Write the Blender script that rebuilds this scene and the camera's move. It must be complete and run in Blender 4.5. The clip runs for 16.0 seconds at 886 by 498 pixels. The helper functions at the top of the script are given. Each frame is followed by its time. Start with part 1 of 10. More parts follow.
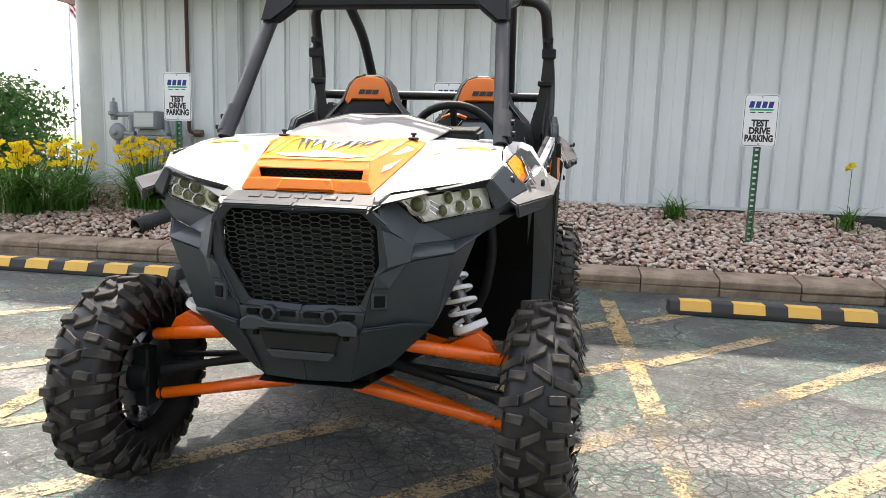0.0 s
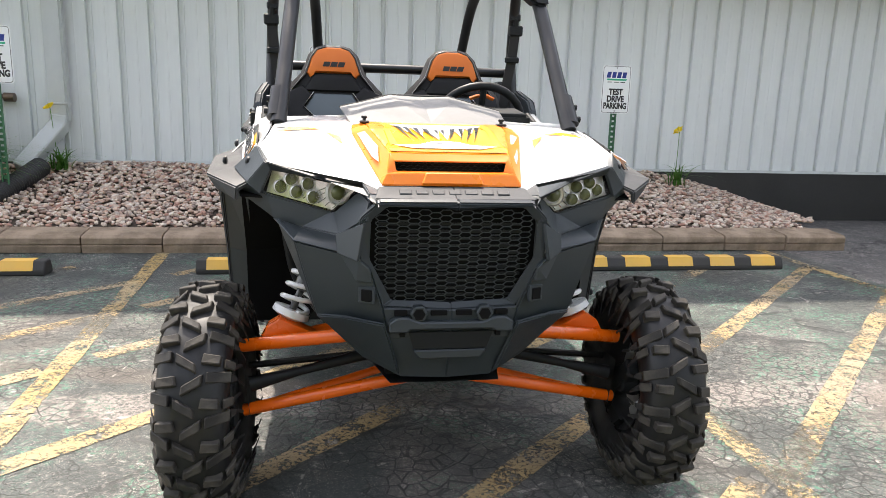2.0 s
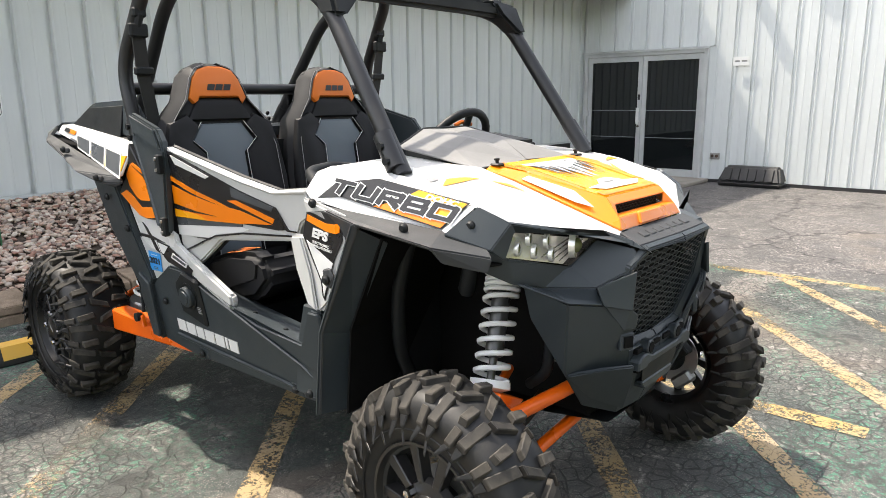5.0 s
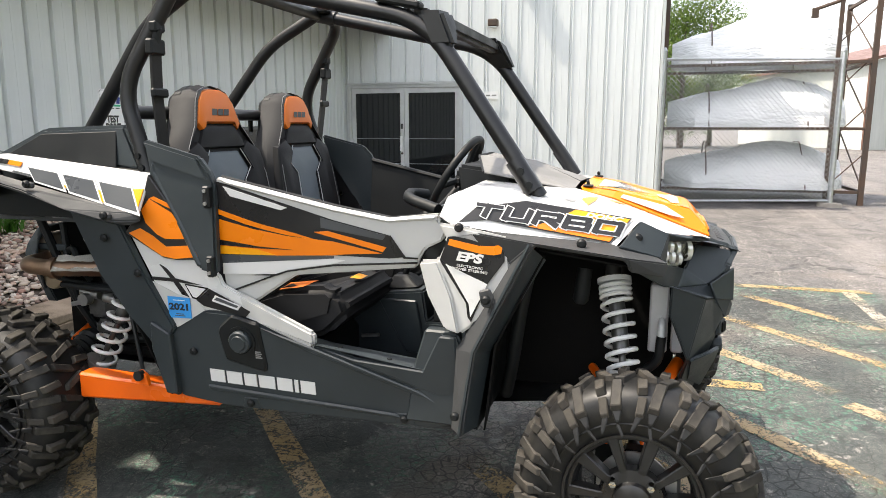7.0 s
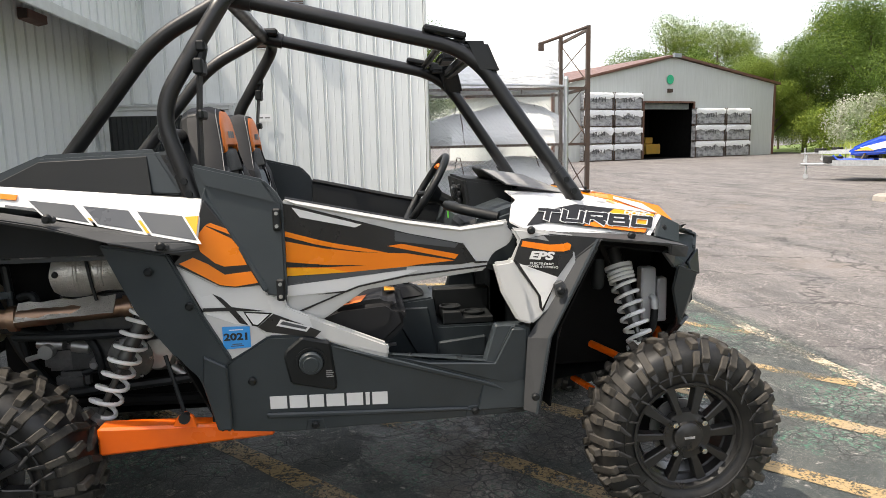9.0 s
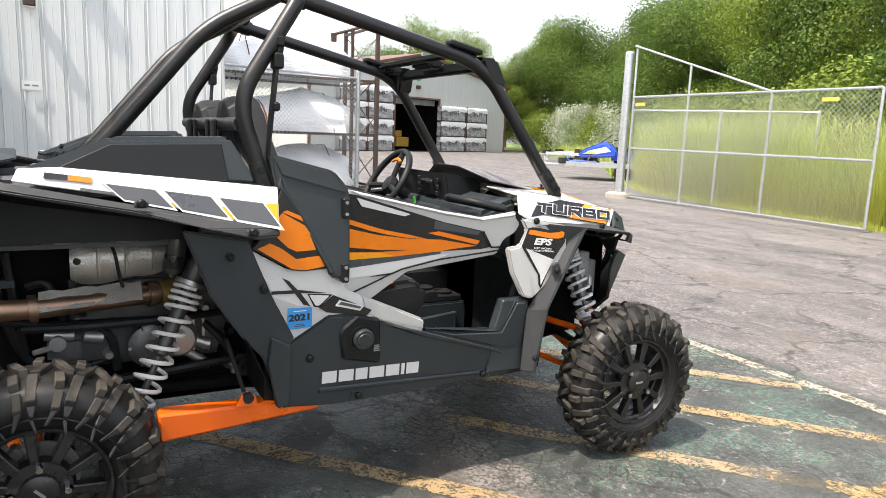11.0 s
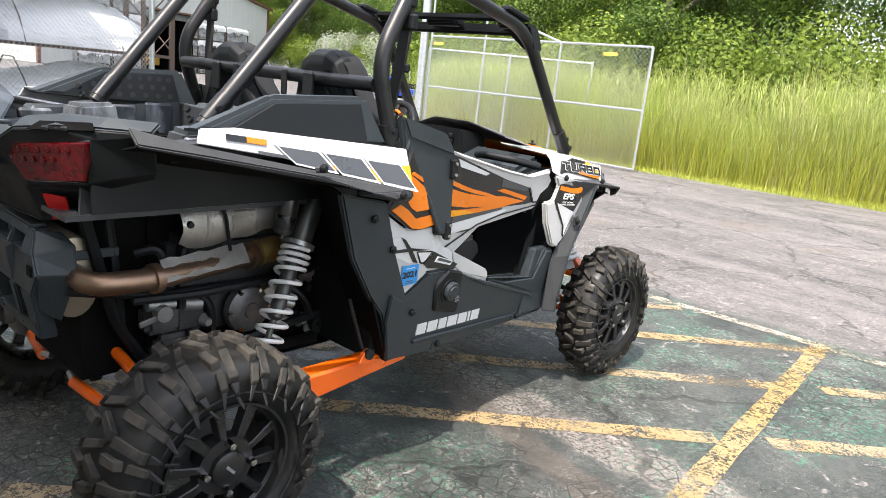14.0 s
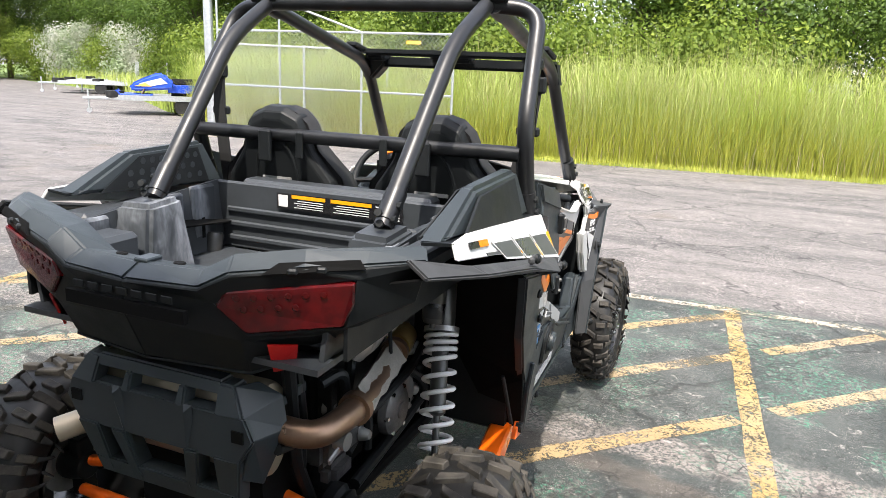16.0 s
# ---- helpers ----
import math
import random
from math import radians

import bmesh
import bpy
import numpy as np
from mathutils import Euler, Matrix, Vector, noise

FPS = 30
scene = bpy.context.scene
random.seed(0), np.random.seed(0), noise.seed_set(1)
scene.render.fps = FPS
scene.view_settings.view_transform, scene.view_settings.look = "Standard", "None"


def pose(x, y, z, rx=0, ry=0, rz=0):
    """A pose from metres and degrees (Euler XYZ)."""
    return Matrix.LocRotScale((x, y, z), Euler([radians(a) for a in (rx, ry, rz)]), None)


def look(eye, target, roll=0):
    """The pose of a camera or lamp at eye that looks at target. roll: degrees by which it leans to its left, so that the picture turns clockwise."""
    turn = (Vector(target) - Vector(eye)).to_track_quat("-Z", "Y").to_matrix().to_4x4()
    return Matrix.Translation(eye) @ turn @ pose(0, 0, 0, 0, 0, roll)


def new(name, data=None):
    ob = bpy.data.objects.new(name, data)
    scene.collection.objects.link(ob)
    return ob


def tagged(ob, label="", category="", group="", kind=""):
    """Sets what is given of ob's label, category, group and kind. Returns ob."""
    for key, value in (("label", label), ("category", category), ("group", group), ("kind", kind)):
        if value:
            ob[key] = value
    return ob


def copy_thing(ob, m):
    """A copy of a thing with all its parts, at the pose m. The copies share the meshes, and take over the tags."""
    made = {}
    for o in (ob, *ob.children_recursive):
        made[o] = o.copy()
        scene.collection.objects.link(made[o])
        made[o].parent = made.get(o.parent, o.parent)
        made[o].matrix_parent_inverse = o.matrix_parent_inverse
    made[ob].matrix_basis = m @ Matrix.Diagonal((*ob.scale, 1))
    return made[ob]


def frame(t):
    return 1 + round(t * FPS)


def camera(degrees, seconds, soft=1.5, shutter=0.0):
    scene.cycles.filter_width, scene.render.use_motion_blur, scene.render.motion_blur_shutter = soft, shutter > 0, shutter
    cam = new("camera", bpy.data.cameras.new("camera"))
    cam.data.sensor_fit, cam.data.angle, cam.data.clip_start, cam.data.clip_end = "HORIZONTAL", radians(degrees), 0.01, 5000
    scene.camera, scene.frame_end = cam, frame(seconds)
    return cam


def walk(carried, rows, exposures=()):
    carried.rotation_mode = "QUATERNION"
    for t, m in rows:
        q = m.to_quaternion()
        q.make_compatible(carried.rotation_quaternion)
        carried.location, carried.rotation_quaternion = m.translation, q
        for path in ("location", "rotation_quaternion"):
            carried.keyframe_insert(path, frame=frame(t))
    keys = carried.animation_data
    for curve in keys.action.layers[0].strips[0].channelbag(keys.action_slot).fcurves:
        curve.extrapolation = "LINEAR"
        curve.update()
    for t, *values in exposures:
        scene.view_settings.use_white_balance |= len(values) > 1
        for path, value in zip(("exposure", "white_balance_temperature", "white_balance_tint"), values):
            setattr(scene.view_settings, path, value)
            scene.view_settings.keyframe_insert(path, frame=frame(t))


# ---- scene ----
cam = camera(65.6, 16.0, 0.7)
PATH = [
    (0, (0.709, -3.162, 1.137), (0.385, -1.211, 0.839), 1.7),
    (0.5, (0.456, -3.2, 1.138), (0.263, -1.236, 0.812), 1.8),
    (1, (0.174, -3.251, 1.155), (0.128, -1.281, 0.816), 0.7),
    (1.5, (-0.067, -3.193, 1.171), (0.095, -1.233, 0.81), 0.9),
    (2, (-0.313, -3.161, 1.204), (0.005, -1.228, 0.804), 1.7),
    (2.5, (-0.591, -3.081, 1.228), (0.031, -1.225, 0.819), 0.2),
    (3, (-0.847, -2.976, 1.24), (-0.073, -1.176, 0.838), 1.4),
    (3.5, (-1.095, -2.812, 1.278), (-0.134, -1.103, 0.884), 0.5),
    (4, (-1.38, -2.619, 1.296), (-0.151, -1.083, 0.937), 0.8),
    (4.5, (-1.634, -2.415, 1.322), (-0.312, -0.963, 0.941), -0.3),
    (5, (-1.842, -2.168, 1.346), (-0.38, -0.871, 0.92), -0.6),
    (5.2, (-1.934, -2.081, 1.345), (-0.434, -0.825, 0.928), 1.1),
    (7.3, (-2.619, -0.97, 1.353), (-0.712, -0.5, 0.977), -2.0),
    (7.5, (-2.667, -0.859, 1.347), (-0.75, -0.442, 0.958), -3.4),
    (8, (-2.769, -0.658, 1.349), (-0.803, -0.399, 1.09), -4.7),
    (8.5, (-2.836, -0.393, 1.349), (-0.855, -0.365, 1.081), -1.1),
    (9, (-2.867, -0.071, 1.351), (-0.901, -0.288, 1.05), -1.3),
    (9.5, (-2.952, 0.195, 1.347), (-1.008, -0.145, 1.026), -1.8),
    (9.7, (-2.958, 0.312, 1.359), (-1.031, -0.118, 1.045), -0.5),
    (11.8, (-2.856, 1.407, 1.396), (-1.204, 0.34, 1.031), 2.8),
    (12, (-2.847, 1.507, 1.396), (-1.212, 0.417, 1.024), 3.3),
    (12.5, (-2.774, 1.735, 1.416), (-1.329, 0.425, 0.973), 1.6),
    (13, (-2.686, 1.867, 1.418), (-1.284, 0.511, 0.977), 2.0),
    (13.5, (-2.466, 1.96, 1.449), (-1.097, 0.586, 0.964), 0.6),
    (14, (-2.272, 2.076, 1.439), (-1.005, 0.604, 0.96), 6.0),
    (14.5, (-2.026, 2.339, 1.521), (-1.01, 0.67, 1.094), 0.6),
    (15, (-1.781, 2.508, 1.592), (-0.85, 0.807, 1.102), 1.5),
    (15.5, (-1.493, 2.565, 1.618), (-0.683, 0.809, 1.106), 2.0),
    (16, (-1.162, 2.588, 1.621), (-0.455, 0.782, 1.133), 2.5),
]
walk(cam, [(t, look(eye, target, roll)) for t, eye, target, roll in PATH],
     exposures=[(0.0, 2.1, 7000, 14), (2.5, 2.1, 7000, 13), (5.2, 1.95, 7100, 11), (7.5, 1.86, 7200, 11), (9.0, 1.54, 7200, 12), (12.0, 1.88, 6900, 13), (16.0, 1.97, 6700, 12)])

from mathutils.bvhtree import BVHTree

# ---------------------------------------------------------------- light
SUN = Vector((-0.13, 0.52, 1.0)).normalized()
world = bpy.data.worlds.new("sky")
scene.world = world
world.use_nodes = True
wn = world.node_tree.nodes
wl = world.node_tree.links
sky = wn.new("ShaderNodeTexSky")
sky.sky_type = "NISHITA"
sky.sun_disc = False
sky.sun_elevation = math.asin(SUN.z)
sky.sun_rotation = math.atan2(SUN.x, SUN.y)
sky.air_density, sky.dust_density, sky.ozone_density = 1.0, 2.0, 1.0
wn["Background"].inputs["Strength"].default_value = 0.15
# haze: the sky's blue is half washed out
haze = wn.new("ShaderNodeHueSaturation")
haze.inputs["Saturation"].default_value = 0.5
wl.new(sky.outputs[0], haze.inputs["Color"])
wl.new(haze.outputs[0], wn["Background"].inputs["Color"])
sun_data = bpy.data.lights.new("sun", "SUN")
sun_data.energy, sun_data.angle, sun_data.color = 2.1, radians(0.9), (1.0, 0.955, 0.88)
sun = new("sun", sun_data)
sun.matrix_world = look(SUN * 40, (0, 0, 0))


# ---------------------------------------------------------------- materials
class Nodes:
    """A node material with short calls."""

    def __init__(self, name):
        self.m = bpy.data.materials.new(name)
        self.m.use_nodes = True
        self.t = self.m.node_tree
        self.b = self.t.nodes["Principled BSDF"]
        self.co = self.t.nodes.new("ShaderNodeTexCoord").outputs["Object"]

    def put(self, value, socket):
        if isinstance(value, (int, float)):
            socket.default_value = value
        elif isinstance(value, tuple):
            socket.default_value = (*value, 1.0) if len(value) == 3 and socket.type == "RGBA" else value
        else:
            self.t.links.new(value, socket)

    def noise(self, scale, detail=4.0, rough=0.55, co=None, distort=0.0):
        n = self.t.nodes.new("ShaderNodeTexNoise")
        n.inputs["Scale"].default_value, n.inputs["Detail"].default_value = scale, detail
        n.inputs["Roughness"].default_value, n.inputs["Distortion"].default_value = rough, distort
        self.t.links.new(co or self.co, n.inputs["Vector"])
        return n.outputs["Fac"]

    def voronoi(self, scale, feature="F1", co=None, out="Distance"):
        n = self.t.nodes.new("ShaderNodeTexVoronoi")
        n.feature = feature
        n.inputs["Scale"].default_value = scale
        self.t.links.new(co or self.co, n.inputs["Vector"])
        return n.outputs[out]

    def ramp(self, value, a, b, lo=0.0, hi=1.0):
        n = self.t.nodes.new("ShaderNodeMapRange")
        n.interpolation_type = "SMOOTHSTEP"
        for key, v in (("From Min", a), ("From Max", b), ("To Min", lo), ("To Max", hi)):
            n.inputs[key].default_value = v
        self.put(value, n.inputs["Value"])
        return n.outputs["Result"]

    def math(self, op, a, b=0.0):
        n = self.t.nodes.new("ShaderNodeMath")
        n.operation = op
        self.put(a, n.inputs[0]), self.put(b, n.inputs[1])
        return n.outputs[0]

    def mix(self, fac, a, b):
        n = self.t.nodes.new("ShaderNodeMix")
        n.data_type = "RGBA"
        self.put(fac, n.inputs["Factor"]), self.put(a, n.inputs["A"]), self.put(b, n.inputs["B"])
        return n.outputs["Result"]

    def moved(self, scale=(1, 1, 1), amount=0.0, nscale=3.0):
        n = self.t.nodes.new("ShaderNodeMapping")
        n.inputs["Scale"].default_value = scale
        self.t.links.new(self.co, n.inputs["Vector"])
        if not amount:
            return n.outputs[0]
        t = self.t.nodes.new("ShaderNodeTexNoise")
        t.inputs["Scale"].default_value = nscale
        self.t.links.new(self.co, t.inputs["Vector"])
        v = self.t.nodes.new("ShaderNodeVectorMath")
        v.operation = "MULTIPLY_ADD"
        v.inputs[1].default_value = (amount,) * 3
        self.t.links.new(t.outputs["Color"], v.inputs[0])
        self.t.links.new(n.outputs[0], v.inputs[2])
        return v.outputs[0]

    def xyz(self):
        n = self.t.nodes.new("ShaderNodeSeparateXYZ")
        self.t.links.new(self.co, n.inputs[0])
        return n.outputs

    def rand(self, island=False):
        if island:
            return self.t.nodes.new("ShaderNodeNewGeometry").outputs["Random Per Island"]
        return self.t.nodes.new("ShaderNodeObjectInfo").outputs["Random"]

    def stops(self, value, colours):
        n = self.t.nodes.new("ShaderNodeValToRGB")
        n.color_ramp.interpolation = "CONSTANT"
        el = n.color_ramp.elements
        while len(el) < len(colours):
            el.new(0.5)
        for i, c in enumerate(colours):
            el[i].position, el[i].color = i / len(colours), (*c, 1)
        self.put(value, n.inputs[0])
        return n.outputs[0]

    def bump(self, height, strength=0.3, distance=0.01, after=None):
        n = self.t.nodes.new("ShaderNodeBump")
        n.inputs["Strength"].default_value, n.inputs["Distance"].default_value = strength, distance
        self.put(height, n.inputs["Height"])
        if after:
            self.t.links.new(after, n.inputs["Normal"])
        return n.outputs[0]

    def done(self, colour, rough=0.5, metal=0.0, normal=None, spec=0.5, coat=0.0):
        self.put(colour, self.b.inputs["Base Color"])
        self.put(rough, self.b.inputs["Roughness"])
        self.put(metal, self.b.inputs["Metallic"])
        self.put(spec, self.b.inputs["Specular IOR Level"])
        self.b.inputs["Coat Weight"].default_value = coat
        if normal:
            self.t.links.new(normal, self.b.inputs["Normal"])
        return self.m


def surface(name, a, b, rough=0.5, metal=0.0, coarse=3.0, fine=90.0, bump=0.15, depth=0.003, spec=0.5, coat=0.0, vary=0.12, stretch=(1, 1, 1)):
    """An ordinary surface: two tones at a coarse scale, grain and relief at a fine one, uneven gloss."""
    n = Nodes(name)
    co = n.moved(stretch)
    big, small = n.noise(coarse, 5, 0.6, co), n.noise(fine, 3, 0.6, co)
    tone = n.math("ADD", n.math("MULTIPLY", n.ramp(big, 0.3, 0.7), 0.7), n.math("MULTIPLY", small, 0.3))
    r = n.ramp(big, 0.25, 0.75, max(0.02, rough - vary), min(1, rough + vary))
    return n.done(n.mix(tone, a, b), r, metal, n.bump(small, bump, depth), spec, coat)


def asphalt_material():
    """Old lot: sealed dark bays, worn grainy through to pale stone, with green flecks of an older coat and a web of cracks."""
    n = Nodes("asphalt")
    x, y, z = n.xyz()
    edge = n.math("MULTIPLY", n.math("SUBTRACT", n.noise(1.1, 5), 0.5), 0.35)
    bay = n.math("MULTIPLY", n.ramp(n.math("ADD", y, edge), -3.0, -2.85), n.math("SUBTRACT", 1.0, n.ramp(n.math("ADD", x, edge), 3.7, 3.85)))
    speck, grain, grit = n.noise(230, 2, 0.7), n.noise(75, 5, 0.75), n.voronoi(150)
    big, mid = n.noise(0.35, 5, 0.62), n.noise(2.2, 6, 0.65)
    rough_edge = n.math("MULTIPLY", n.math("SUBTRACT", grain, 0.5), 0.42)
    streak = n.noise(0.9, 6, 0.7, n.moved((0.22, 1.7, 1), 0.25, 0.8))
    lot = n.mix(n.ramp(n.math("ADD", streak, n.math("MULTIPLY", rough_edge, 1.2)), 0.32, 0.70), (0.068, 0.065, 0.064), (0.178, 0.162, 0.154))
    lot = n.mix(n.ramp(n.math("ADD", big, n.math("MULTIPLY", rough_edge, 0.4)), 0.55, 0.70), lot, (0.062, 0.060, 0.059))
    seal = n.mix(n.ramp(n.math("ADD", mid, n.math("MULTIPLY", rough_edge, 0.5)), 0.35, 0.7), (0.033, 0.042, 0.039), (0.078, 0.086, 0.080))
    wear = n.math("ADD", n.math("ADD", n.math("MULTIPLY", n.noise(0.75, 6, 0.7), 0.75), n.math("MULTIPLY", n.noise(6, 4, 0.7), 0.25)), rough_edge)
    fresh = n.math("MULTIPLY", n.ramp(n.math("ADD", x, edge), 3.55, 3.95), n.ramp(n.math("ADD", y, n.math("MULTIPLY", edge, 4.0)), -3.4, -1.6))
    lot = n.mix(n.math("MULTIPLY", fresh, 0.75), lot, n.mix(n.ramp(n.math("ADD", mid, rough_edge), 0.35, 0.7), (0.050, 0.050, 0.050), (0.085, 0.083, 0.080)))
    seal = n.mix(n.math("MULTIPLY", n.ramp(wear, 0.50, 0.64), 0.7), seal, (0.150, 0.136, 0.125))
    pale = n.math("ADD", n.noise(0.6, 4, 0.65, n.moved((1, 1, 1), 0.6, 0.9)), n.math("MULTIPLY", rough_edge, 1.5))
    seal = n.mix(n.math("MULTIPLY", n.ramp(pale, 0.64, 0.78), 0.5), seal, (0.26, 0.228, 0.208))
    old = n.math("MULTIPLY", n.ramp(n.noise(1.5, 3, 0.6), 0.46, 0.58), n.ramp(n.noise(34, 5, 0.8), 0.51, 0.56))
    seal = n.mix(n.math("MULTIPLY", old, 0.75), seal, (0.045, 0.20, 0.125))
    dirt = n.math("MULTIPLY", n.ramp(n.noise(0.55, 3, 0.6, n.moved((1, 1, 1), 0.5, 1.3)), 0.6, 0.7), 0.55)
    fleck = n.math("MULTIPLY", n.ramp(n.noise(42, 4, 0.65), 0.535, 0.585), n.ramp(n.noise(2.6, 5, 0.7), 0.40, 0.58))
    coarse = n.math("MULTIPLY", n.ramp(n.noise(15, 7, 0.72), 0.53, 0.58), n.ramp(n.noise(1.1, 5, 0.7, n.moved((0.4, 1.5, 1))), 0.40, 0.60))
    lot = n.mix(n.math("MULTIPLY", coarse, 0.5), lot, (0.26, 0.235, 0.22))
    lot = n.mix(n.math("MULTIPLY", n.ramp(n.noise(13, 7, 0.75, n.moved((1, 1, 1), 0.05, 3)), 0.46, 0.40), 0.5), lot, (0.050, 0.048, 0.047))
    lot = n.mix(n.math("MULTIPLY", fleck, 0.62), lot, (0.31, 0.275, 0.255))
    pit = n.ramp(n.noise(55, 4, 0.7, n.moved((1, 1, 1), 0.02, 9)), 0.47, 0.40)
    lot = n.mix(n.math("MULTIPLY", pit, 0.55), lot, (0.042, 0.040, 0.040))
    seal = n.mix(n.math("MULTIPLY", pit, 0.45), seal, (0.020, 0.023, 0.022))
    seal = n.mix(n.math("MULTIPLY", fleck, n.ramp(wear, 0.44, 0.60, 0.12, 0.62)), seal, (0.30, 0.268, 0.245))
    # a pale track worn across the bays, and a run of dried mud beside it
    fray = n.math("ADD", n.math("MULTIPLY", n.math("SUBTRACT", n.noise(5, 5, 0.7), 0.5), 0.30), n.math("MULTIPLY", rough_edge, 0.35))
    off = n.math("ABSOLUTE", n.math("ADD", n.math("ADD", y, 0.488), n.math("MULTIPLY", x, 0.0378)))
    track = n.math("MULTIPLY", n.math("SUBTRACT", 1.0, n.ramp(n.math("ADD", off, fray), 0.09, 0.17)), n.ramp(n.noise(48, 4, 0.7), 0.45, 0.53, 0.15, 0.85))
    seal = n.mix(n.math("MULTIPLY", track, 0.75), seal, (0.30, 0.258, 0.232))
    run = n.math("ABSOLUTE", n.math("ADD", n.math("ADD", y, 0.434), n.math("MULTIPLY", x, 0.2763)))
    mud = n.math("MULTIPLY", n.math("SUBTRACT", 1.0, n.ramp(n.math("ADD", run, n.math("MULTIPLY", fray, 0.6)), 0.05, 0.115)), n.math("MULTIPLY", n.ramp(x, -3.4, -2.8), n.math("SUBTRACT", 1.0, n.ramp(x, 0.2, 0.7))))
    seal = n.mix(n.math("MULTIPLY", mud, 0.7), seal, (0.098, 0.082, 0.068))
    colour = n.mix(bay, lot, seal)
    colour = n.mix(dirt, colour, (0.14, 0.115, 0.095))
    chips = n.math("MULTIPLY", n.math("SUBTRACT", 1.0, n.ramp(grit, 0.20, 0.28)), n.ramp(n.noise(3.1, 5, 0.7), 0.42, 0.58))
    colour = n.mix(n.math("MULTIPLY", chips, 0.7), colour, (0.42, 0.385, 0.355))
    colour = n.mix(n.math("MULTIPLY", n.ramp(speck, 0.57, 0.72), 0.4), colour, (0.40, 0.375, 0.355))
    colour = n.mix(n.math("MULTIPLY", n.ramp(speck, 0.44, 0.30), 0.5), colour, (0.03, 0.03, 0.031))
    broken = n.ramp(n.noise(0.9, 5, 0.65), 0.38, 0.54)
    web = n.voronoi(9, "DISTANCE_TO_EDGE", n.moved((1, 1, 1), 0.45, 4))
    web2 = n.voronoi(27, "DISTANCE_TO_EDGE", n.moved((1, 1, 1), 0.10, 9))
    fade = n.ramp(n.noise(7, 4, 0.7), 0.34, 0.52)
    small = n.math("MULTIPLY", n.math("SUBTRACT", 1.0, n.ramp(web, 0.006, 0.018)), n.math("MULTIPLY", broken, n.math("ADD", n.math("MULTIPLY", bay, 0.85), 0.15)))
    hair = n.math("MULTIPLY", n.math("MULTIPLY", n.math("SUBTRACT", 1.0, n.ramp(web2, 0.010, 0.024)), fade), n.math("MULTIPLY", broken, bay))
    wide = n.voronoi(0.62, "DISTANCE_TO_EDGE", n.moved((1, 1, 1), 0.35, 4.5))
    long = n.math("SUBTRACT", 1.0, n.ramp(wide, 0.005, 0.016))
    scar = n.math("MULTIPLY", n.math("SUBTRACT", 1.0, n.ramp(n.voronoi(1.9, "DISTANCE_TO_EDGE", n.moved((1, 1, 1), 0.5, 3.0)), 0.004, 0.03)), n.ramp(n.noise(18, 5, 0.8), 0.5, 0.62))
    colour = n.mix(n.math("MULTIPLY", scar, 0.6), colour, (0.44, 0.40, 0.37))
    crack = n.math("MAXIMUM", n.math("MULTIPLY", n.math("MULTIPLY", small, 0.9), n.ramp(n.noise(4, 4, 0.7), 0.36, 0.5)), n.math("MULTIPLY", n.math("MULTIPLY", long, 0.7), n.math("MULTIPLY", n.ramp(n.noise(0.7, 4), 0.36, 0.48), n.ramp(n.noise(5, 5, 0.75), 0.34, 0.50))))
    crack = n.math("MAXIMUM", crack, n.math("MULTIPLY", hair, 0.8))
    gator = n.math("SUBTRACT", 1.0, n.ramp(n.voronoi(17, "DISTANCE_TO_EDGE", n.moved((1, 1, 1), 0.035, 7)), 0.028, 0.070))
    gator = n.math("MULTIPLY", n.math("MULTIPLY", gator, bay), n.math("MULTIPLY", n.ramp(n.noise(0.85, 4, 0.65, n.moved((1, 1, 1), 0.3, 1.7)), 0.44, 0.54), n.ramp(n.noise(9, 4, 0.7), 0.32, 0.46)))
    crack = n.math("MAXIMUM", crack, n.math("MULTIPLY", gator, 0.85))
    colour = n.mix(n.math("MULTIPLY", crack, 0.9), colour, (0.018, 0.018, 0.018))
    # damp, oily stains where the vehicles stand
    spot = n.math("MULTIPLY", n.math("SUBTRACT", 1.0, n.ramp(n.math("ABSOLUTE", n.math("ADD", x, n.math("MULTIPLY", edge, 3.0))), 0.7, 1.35)), n.math("SUBTRACT", 1.0, n.ramp(n.math("ABSOLUTE", y), 0.6, 1.2)))
    oily = n.math("MULTIPLY", spot, n.ramp(n.math("ADD", n.noise(2.4, 7, 0.68), n.math("MULTIPLY", rough_edge, 0.3)), 0.46, 0.55))
    colour = n.mix(n.math("MULTIPLY", oily, 0.5), colour, (0.013, 0.016, 0.015))
    height = n.math("SUBTRACT", n.math("ADD", n.math("MULTIPLY", speck, 0.3), n.math("MULTIPLY", grain, 0.5)), n.math("MULTIPLY", crack, 0.9))
    rough = n.math("SUBTRACT", n.ramp(mid, 0.3, 0.7, 0.62, 0.88), n.math("MULTIPLY", oily, 0.36))
    return n.done(colour, rough, 0.0, n.bump(height, 0.75, 0.006), 0.45)


